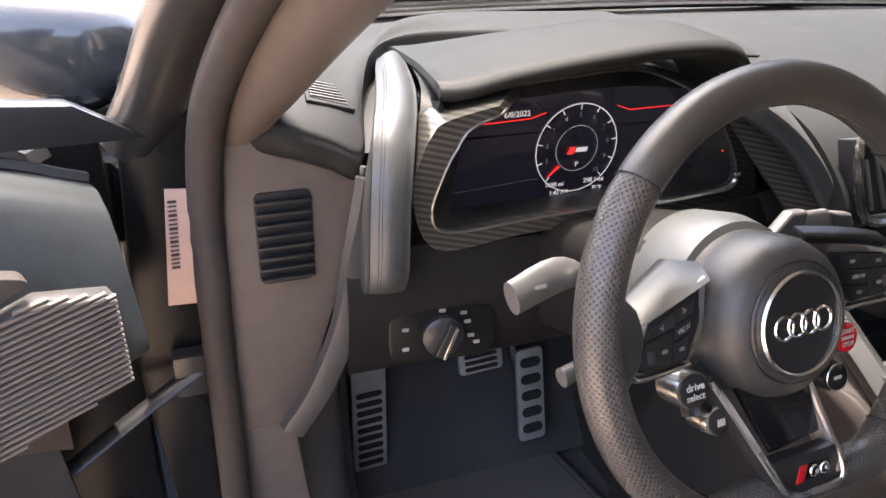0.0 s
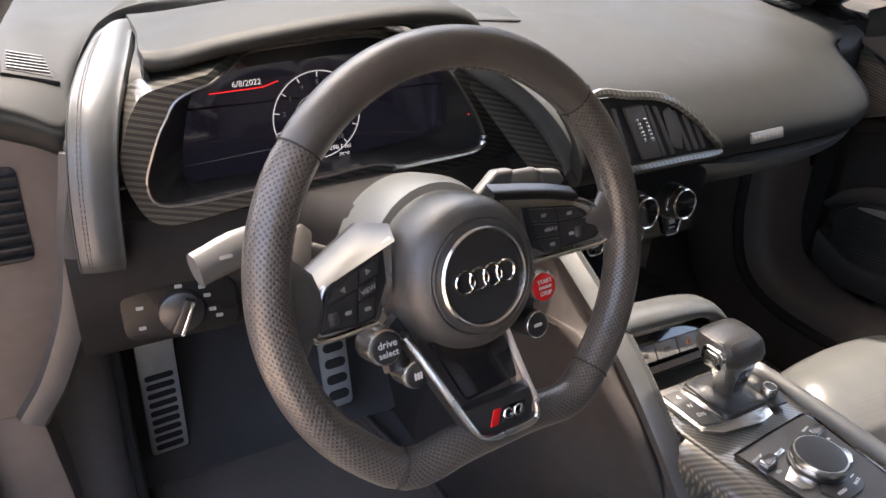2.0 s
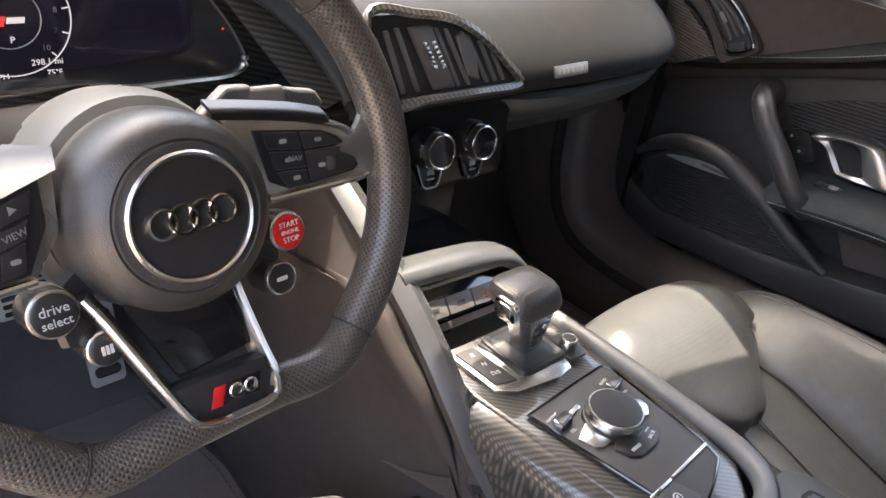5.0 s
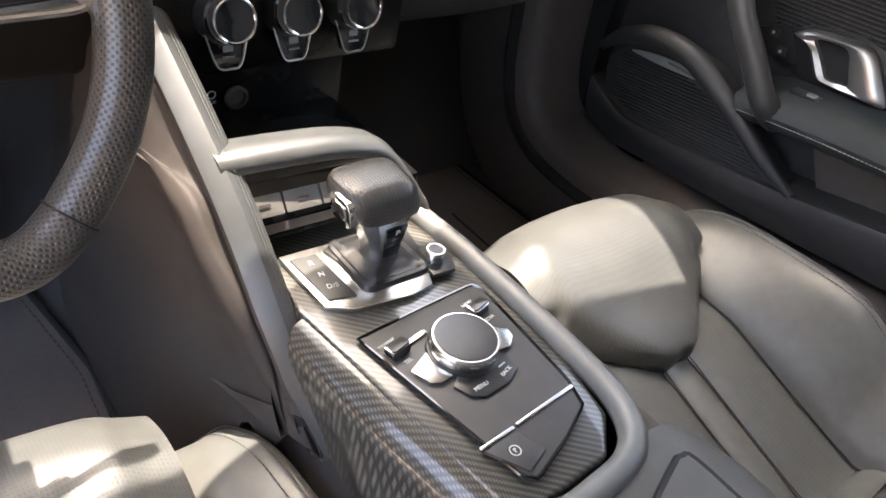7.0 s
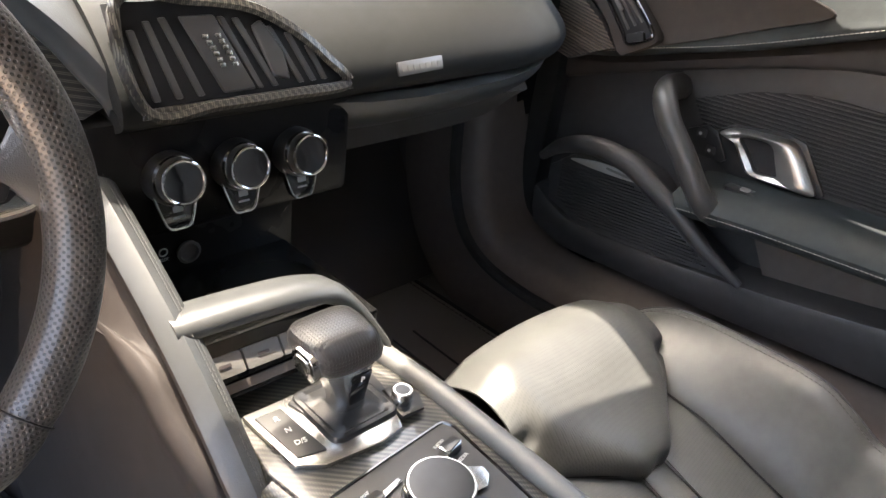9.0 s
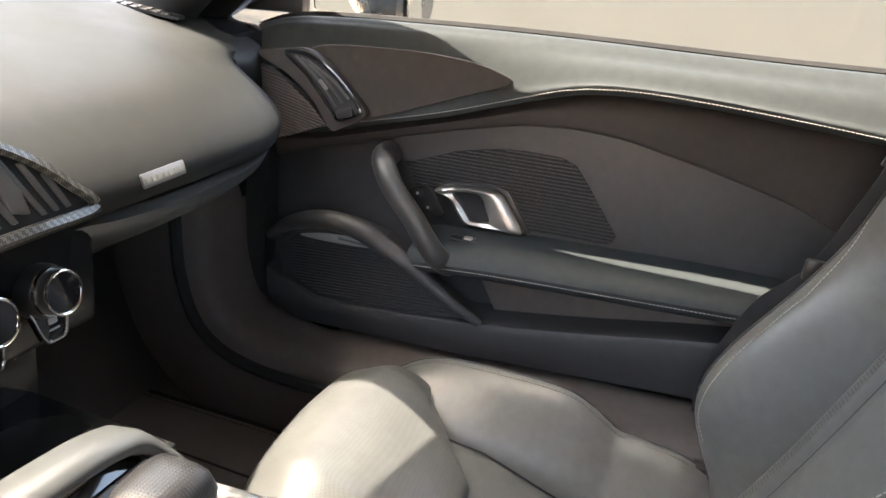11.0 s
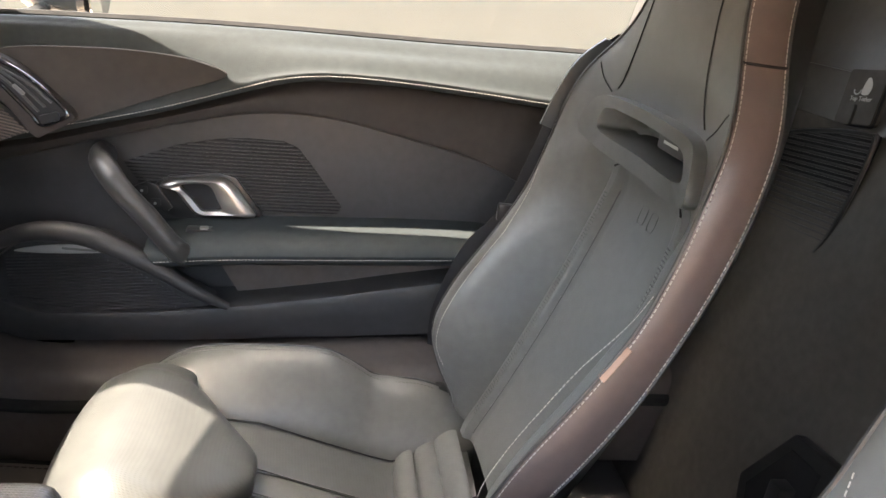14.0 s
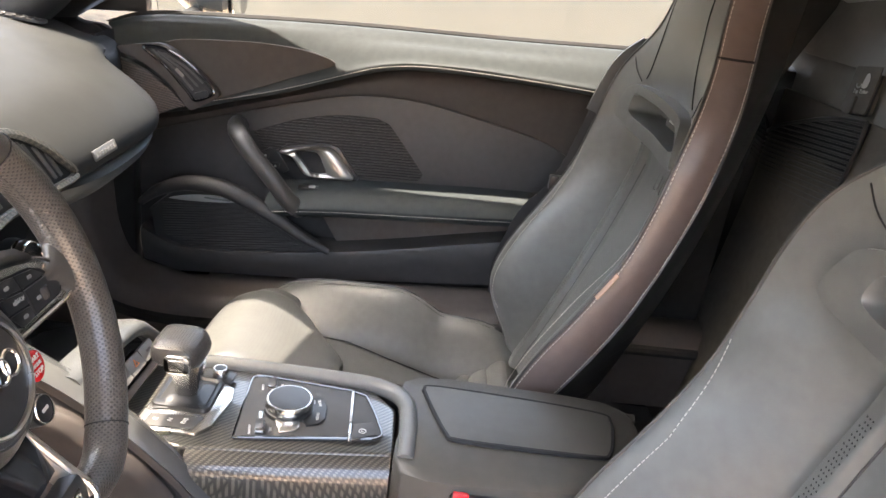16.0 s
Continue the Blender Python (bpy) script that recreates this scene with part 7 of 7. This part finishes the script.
ZS = np.linspace(0.355, 0.868, 46)
part("back_centre", skin(back_face(lambda z: -0.765 * fz(INNER, z), lambda z: 0.765 * fz(INNER, z), ZS[:44], 30)), SEATHIDE, seat, "smooth leather back centre")
for s in (1, -1):
    ps = part("perforated_strip", skin(back_face(lambda z: s * 0.755 * fz(INNER, z), lambda z: s * fz(INNER, z), ZS[:44], 12)), SEATHIDE, seat, "narrow perforated leather strip")
    bm = bmesh.new()
    for j, z in enumerate(np.arange(0.40, 0.795, 0.0052)):
        for k in range(3):
            d = s * fz(INNER, z) * (0.835 + 0.030 * (k + 0.5 * (j % 2)))
            c = Vector((sx(d), back_y(d, z) + 0.0006, z))
            bm.faces.new([bm.verts.new(c + Vector((0.0011 * math.cos(q), -0.25 * 0.0011 * math.sin(q), 0.0011 * math.sin(q)))) for q in (0, 1.05, 2.09, 3.14, 4.19, 5.24)])
    part("perforation", bm, DARK, ps, "fine punched holes")
ZT = np.r_[np.linspace(0.852, 0.94, 26), np.linspace(0.946, 1.16, 30)]
part("head_pad", skin(back_face(lambda z: -fz(OUTER, z), lambda z: fz(OUTER, z), ZT, 70)), SEATHIDE, seat, "smooth leather shoulder and head pad")
for s in (1, -1):
    b = part("back_bolster", skin(back_face(lambda z: s * (fz(INNER, z) - 0.001), lambda z: s * fz(OUTER, z), ZS, 26)), SEATHIDE, seat, "smooth leather back bolster")
    ZA = np.linspace(0.37, 1.15, 70)
    P = np.array([(sx(s * fz(OUTER, z)), back_y(fz(OUTER, z), z), z) for z in ZA])
    Q = np.array([(sx(s * fz(OUTER, z)), fz(REAR, z), z) for z in ZA])
    out = np.array((s, 0.0, 0.0))
    G = [[p * (1 - u) + q * u + out * (0.0005 + 0.007 * math.sin(math.pi * u) ** 0.7) for u in (0, 0.06, 0.15, 0.3, 0.5, 0.7, 0.85, 0.94, 1)] + [q + np.array((-s * 0.008, -0.004, 0))] for p, q in zip(P, Q)]
    st_ = part("side_strip", skin(G), SIDEHIDE, seat, "leather side strip tinted brown for warm light, between pale seams")
    stitches([g[1] + out * 0.0008 for g in G], st_, THREAD, 0.0065, 0.0045, 0.00065)
    stitches([g[7] + out * 0.0008 for g in G], st_, THREAD, 0.0065, 0.0045, 0.00065)
    part("edge_welt", tube(P + np.array((s * 0.001, 0.0005, 0)), 0.0022, 6), LEATHER, seat, "raised leather welt")
    part("rear_welt", tube(Q + np.array((s * 0.001, 0.0, 0)), 0.0028, 6), LEATHER, seat, "raised leather welt")
    k = int(np.argmin(abs(ZA - 1.012)))
    part("strip_seam", tube([p + out * 0.001 for p in G[k]], 0.0016, 5), DARK, seat)
    stitches([(sx(s * d), back_y(d, z) + 0.0010, z) for d, z in ((fz(OUTER, z) - 0.034 * min(1.0, (0.80 - z) / 0.12) - 0.002, z) for z in np.linspace(0.44, 0.79, 30))], b, THREAD, 0.0065, 0.0045, 0.0006)
    # seam of the head pad
    part("pad_seam", tube([(sx(s * d), back_y(d, z) + 0.0002, z) for d, z in spline([(0.135, 0.938), (0.122, 0.955), (0.108, 0.99), (0.098, 1.03), (0.090, 1.07), (0.083, 1.13)], 20)], 0.0013, 5), DARK, seat)
    part("pad_seam", tube([(sx(s * d), back_y(d, z) + 0.0002, z) for d, z in spline([(0.150, 0.93), (0.176, 0.945), (0.196, 0.965)], 12)], 0.0011, 5), DARK, seat)
for s in (1, -1):
    part("centre_seam", tube([(sx(s * (fz(INNER, z) + 0.001)), back_y(fz(INNER, z) + 0.001, z) + 0.0015, z) for z in np.linspace(0.37, 0.815, 40)] + [(sx(s * d), back_y(d, z) + 0.001, z) for d, z in ((0.112, 0.832), (0.095, 0.842))], 0.0016, 5), DARK, seat)
    part("piping", tube([(sx(s * (fz(INNER, z) * 0.76)), back_y(fz(INNER, z) * 0.76, z) + 0.0005, z) for z in np.linspace(0.37, 0.80, 40)], 0.0013, 5), LEATHER, seat)
# frame of the belt opening
SL = [(0.190, 0.870), (0.176, 0.905), (0.155, 0.922), (0.10, 0.929), (-0.10, 0.929), (-0.155, 0.922), (-0.176, 0.905), (-0.190, 0.870), (-0.165, 0.856), (-0.10, 0.850), (0.10, 0.850), (0.165, 0.856)]
SI = [(0.142, 0.882), (0.134, 0.903), (0.12, 0.911), (0.08, 0.914), (-0.08, 0.914), (-0.12, 0.911), (-0.134, 0.903), (-0.142, 0.882), (-0.125, 0.875), (-0.08, 0.873), (0.08, 0.873), (0.125, 0.875)]
by = lambda a, z, d: back_y(max(0.155, abs(a)), z) + d - 0.010 * (1 - min(1, abs(a) / 0.16))  # noqa: E731
rings = [[(sx(a * k), by(a, 0.89, d), z) for a, z in spline(o, 56, closed=True)] for o, d, k in ((SL, -0.01, 1.0), (SL, 0.010, 1.0), (SL, 0.016, 0.985), (SI, 0.016, 1.02), (SI, 0.010, 1.0), (SI, -0.045, 1.0))]
part("belt_guide", skin(rings, wrap=True), SEATHIDE, seat, "black frame of the belt opening")
cy_ = by(0.05, 0.89, 0)
part("guide_clip", box((SX - 0.10, cy_ - 0.012, 0.892), (SX - 0.025, cy_ + 0.004, 0.914), 0.005), SOFT, seat, "grey clip in the belt opening")
part("clip_mark", box((SX - 0.085, cy_ + 0.0035, 0.902), (SX - 0.045, cy_ + 0.0045, 0.9055), 0.0), MARK, seat)
# shell
G = []
for z in np.linspace(0.34, 1.17, 30):
    o, q = fz(OUTER, z) - 0.007, fz(REAR, z)
    G.append([(sx(-o), q, z), (sx(-o + 0.012), q - 0.02, z), (sx(-o * 0.6), min(q - 0.07, fz(CREASE, z) - 0.045), z), (sx(0), min(q - 0.085, fz(CREASE, z) - 0.055), z), (sx(o * 0.6), min(q - 0.07, fz(CREASE, z) - 0.045), z), (sx(o - 0.012), q - 0.02, z), (sx(o), q, z), (sx(o * 0.6), min(q - 0.055, fz(CREASE, z) - 0.025), z), (sx(0), min(q - 0.06, fz(CREASE, z) - 0.03), z), (sx(-o * 0.6), min(q - 0.055, fz(CREASE, z) - 0.025), z)])
part("back_shell", loft(G), PLASTIC, seat, "black rear shell")
m = frame_at((sx(-0.2500), back_y(0.2465, 0.709) - 0.002, 0.709), (0.0, -0.55, 1.0), (-0.85, -0.5, -0.2))
part("fabric_tag", slab(rounded(0.044, 0.010, 0.001), 0.0015, m.translation, m.col[0][:3], m.col[1][:3], 0.0004), TAGMAT, seat, "small tan fabric tag")
for a in (-0.016, 0.016):
    m = frame_at((sx(a), back_y(a, 0.79) + 0.0004, 0.79), (-1, 0, 0.12), (0, -0.25, 0.97))
    part("embossed_mark", tube([m @ Vector((p[0], p[1], 0)) for p in rounded(0.020, 0.026, 0.006)], 0.0007, 5, closed=True), LEATHER, seat, "embossed plain mark")
part("tilt_catch", box((sx(0.222), -0.36, 0.345), (sx(0.25), -0.31, 0.375), 0.006), PLASTIC, seat, "black tilt catch")
copy_thing(seat, Matrix.Translation((-SX, -0.182, 0.17)) @ Matrix.Diagonal((-1, 1, 1, 1)))

# belt beside the passenger seat
belt = thing("seat_belt", (0.66, -0.45, 0.40), "black webbing belt hanging beside the seat", "seat belt")
bp = spline([(0.635, -0.53, 1.00), (0.640, -0.48, 0.95), (0.645, -0.452, 0.88), (0.650, -0.428, 0.79), (0.655, -0.396, 0.69), (0.660, -0.345, 0.62), (0.668, -0.31, 0.50), (0.670, -0.31, 0.42)], 30)
part("webbing", skin([[(x, y + a, z + 0.3 * a) for a in (-0.016, 0.0, 0.016)] for x, y, z in bp], 0.0015), WEB, belt)
part("holder", skin([[(x - 0.004, y + a, z + 0.3 * a) for a in (-0.03, -0.01, 0.012, 0.024)] for x, y, z in bp[1:11]], 0.006), DASHHIDE, belt, "grey-black leather belt holder")
part("tongue", box((0.640, -0.405, 0.68), (0.654, -0.375, 0.71), 0.004), PLASTIC, belt, "black belt tongue")

# ---------------------------------------------------------------- bulkhead fittings
grl = thing("bulkhead_speaker", (0.47, -0.785, 0.69), "ribbed black speaker grille in the bulkhead", "speaker grille")
BG = [tuple(q) for q in spline([(0.86, 0.62), (0.85, 0.745), (0.80, 0.80), (0.70, 0.858), (0.60, 0.890), (0.53, 0.910), (0.46, 0.924), (0.404, 0.931), (0.394, 0.925), (0.400, 0.86), (0.421, 0.776), (0.452, 0.727), (0.513, 0.690), (0.60, 0.662), (0.72, 0.63)], 60, closed=True)]
part("bed", slab([(-a, b) for a, b in BG], 0.006, (0, -0.816, 0), (-1, 0, 0), (0, 0, 1), 0.002), DARK, grl, "black grille bed")
part("rim", tube([(a, -0.813, b) for a, b in BG], 0.004, 6, closed=True, up=(0, 1, 0)), PLASTIC, grl, "black moulded rim")
ribs(BG, 30, grl, lambda a, b, h: (a, -0.8155 + h, b), PANELGREY, depth=0.005, fill=0.55, slope=-0.10)
th = thing("tether_anchor", (0.47, -0.83, 0.94), "top tether anchor cover with white symbols", "tether anchor")
TF = frame_at((0.468, -0.8265, 0.974), (-1, 0, 0.12), (-0.08, -0.12, 1))
part("cover", slab(rounded(0.078, 0.078, 0.005, 5), 0.012, TF.translation, TF.col[0][:3], TF.col[1][:3], 0.003), BULK, th, "black cover plate")
part("cover_gap", tube([TF @ Vector((a, b, -0.004)) for a, b in rounded(0.080, 0.080, 0.006, 5)], 0.0022, 6, closed=True), DARK, th)
part("symbol", slab(spline([(-0.004, -0.010), (0.010, -0.010), (0.013, 0.002), (0.006, 0.013), (0.000, 0.012), (-0.003, 0.004)], 20, closed=True), 0.0005, TF @ Vector((0.003, 0.014, 0.0006)), TF.col[0][:3], TF.col[1][:3], 0), MARK, th, "white child seat symbol")
part("symbol", tube([TF @ Vector((-0.010 + 0.007 * math.cos(radians(q)), 0.010 + 0.007 * math.sin(radians(q)), 0.0008)) for q in range(180, 361, 30)], 0.0010, 5), MARK, th)
text("Top Tether", 0.0095, TF @ pose(0.002, -0.003, 0.0006), th, MARK)
part("tab", slab(rounded(0.020, 0.030, 0.004), 0.006, TF @ Vector((-0.010, -0.026, 0.004)), TF.col[0][:3], TF.col[1][:3], 0.002), BULK, th, "grey pull tab")
for bx, z in ((0.757, 1.028), (0.795, 1.078)):
    bt_ = thing("trim_bolt", (bx, -0.85, z), "round black trim fastener", "fastener", "trim fasteners")
    part("head", turned([(0.017, -0.006), (0.0165, 0.006), (0.012, 0.008), (0.010, 0.004), (0.001, 0.003)], frame_at((bx, -0.845, z), (-1, 0, 0), (0, 0, 1)), 24), PLASTIC, bt_)
rc = thing("latch_recess", (0.33, -0.74, 0.38), "black recess with a lap belt latch", "latch")
RC = [(0.285, 0.535), (0.345, 0.42), (0.31, 0.345), (0.19, 0.35), (0.195, 0.545)]
part("rim", slab([(-a, b) for a, b in RC], 0.02, (0, -0.742 + 0.065, 0), (-1, 0, 0), (0, -0.16, 1), 0.004), PLASTIC, rc, "black moulded rim")
part("hole", slab([(-a, b) for a, b in [(0.275, 0.515), (0.322, 0.42), (0.295, 0.365), (0.21, 0.37), (0.212, 0.52)]], 0.002, (0, -0.7405 + 0.065, 0), (-1, 0, 0), (0, -0.16, 1), 0), DARK, rc, "near-black plate for a shaded hollow")
part("latch", box((0.235, -0.762, 0.42), (0.262, -0.727, 0.47), 0.004), PLASTIC, rc)

# ---------------------------------------------------------------- driver side opening
solo("trim_jamb_driver", slab([(-0.775, 0.20), (-0.82, 0.20), (-0.86, 0.62), (-0.84, 0.90), (-0.775, 0.90)], 0.35, (0, 0.47, 0), (1, 0, 0), (0, 0, 1), 0.01), SATINBLACK, "gloss black painted door jamb", "door jamb", "structure")
part_label = thing("paper_label", (-0.80, 0.466, 0.70), "pink paper label with a barcode and printed bars", "label")
part("sheet", slab([(-0.820, 0.700), (-0.782, 0.698), (-0.775, 0.821), (-0.808, 0.824)], 0.001, (0, 0.4675, 0), (1, 0, 0), (0, 0, 1), 0), PAPER, part_label)
for k in range(16):
    part("barcode_bar", slab(rounded(0.008, 0.0016 + 0.0012 * (k % 3 == 0), 0.0002, 2, -0.8075 + 0.0003 * k, 0.742 + k * 0.0046), 0.0003, (0, 0.4662, 0), (1, 0, 0), (0, 0, 1), 0), INK, part_label)
st = thing("door_check_strap", (-0.82, 0.46, 0.62), "black metal door check strap", "door strap")
part("strap", tube(spline([(-0.80, 0.455, 0.628), (-0.86, 0.43, 0.605), (-0.93, 0.40, 0.575)], 8), 0.011, 8, flat=0.5), PLASTIC, st)
part("bracket", box((-0.825, 0.445, 0.60), (-0.785, 0.468, 0.65), 0.006), PLASTIC, st, "black bracket")
solo("trim_pillar_driver", tube(spline([(-0.755, 0.475, 0.865), (-0.722, 0.42, 0.93), (-0.695, 0.36, 0.99), (-0.655, 0.26, 1.07), (-0.60, 0.14, 1.16)], 18), [0.030, 0.038, 0.043, 0.045, 0.045], 14, flat=0.9), TRIM, "brown-grey trim of the windscreen pillar", "pillar trim", "structure")
solo("trim_door_seal_driver", tube(spline([(-0.785, 0.415, 0.17), (-0.780, 0.42, 0.45), (-0.778, 0.425, 0.70), (-0.772, 0.42, 0.86), (-0.755, 0.37, 0.95), (-0.715, 0.27, 1.05), (-0.66, 0.14, 1.15)], 30), 0.016, 10), CONSOLESIDE, "brown-black rubber door seal", "door seal", "structure")
solo("trim_pillar_frame_driver", tube(spline([(-0.83, 0.50, 0.86), (-0.80, 0.47, 0.92), (-0.765, 0.38, 1.01), (-0.71, 0.24, 1.11), (-0.65, 0.12, 1.18)], 18), 0.032, 12, flat=0.9), PLASTIC, "black outer frame of the windscreen pillar", "pillar frame", "structure")

# driver's door, standing open on its hinge
HINGE = Vector((-0.93, 0.50, 0.0))
swing = Matrix.Translation(Vector((-0.065, 0.0, 0.0))) @ Matrix.Translation(HINGE) @ Matrix.Rotation(radians(-70), 4, "Z") @ Matrix.Translation(-HINGE) @ Matrix.Diagonal((-1, 1, 1, 1))
dd = copy_thing(door, swing @ door.matrix_basis)
tagged(dd, "open driver door with leather trim, ribbed inlay and speaker grilles")
mirror(-1, pose(-0.885, 0.72, 0.912, 0, 0, -115))
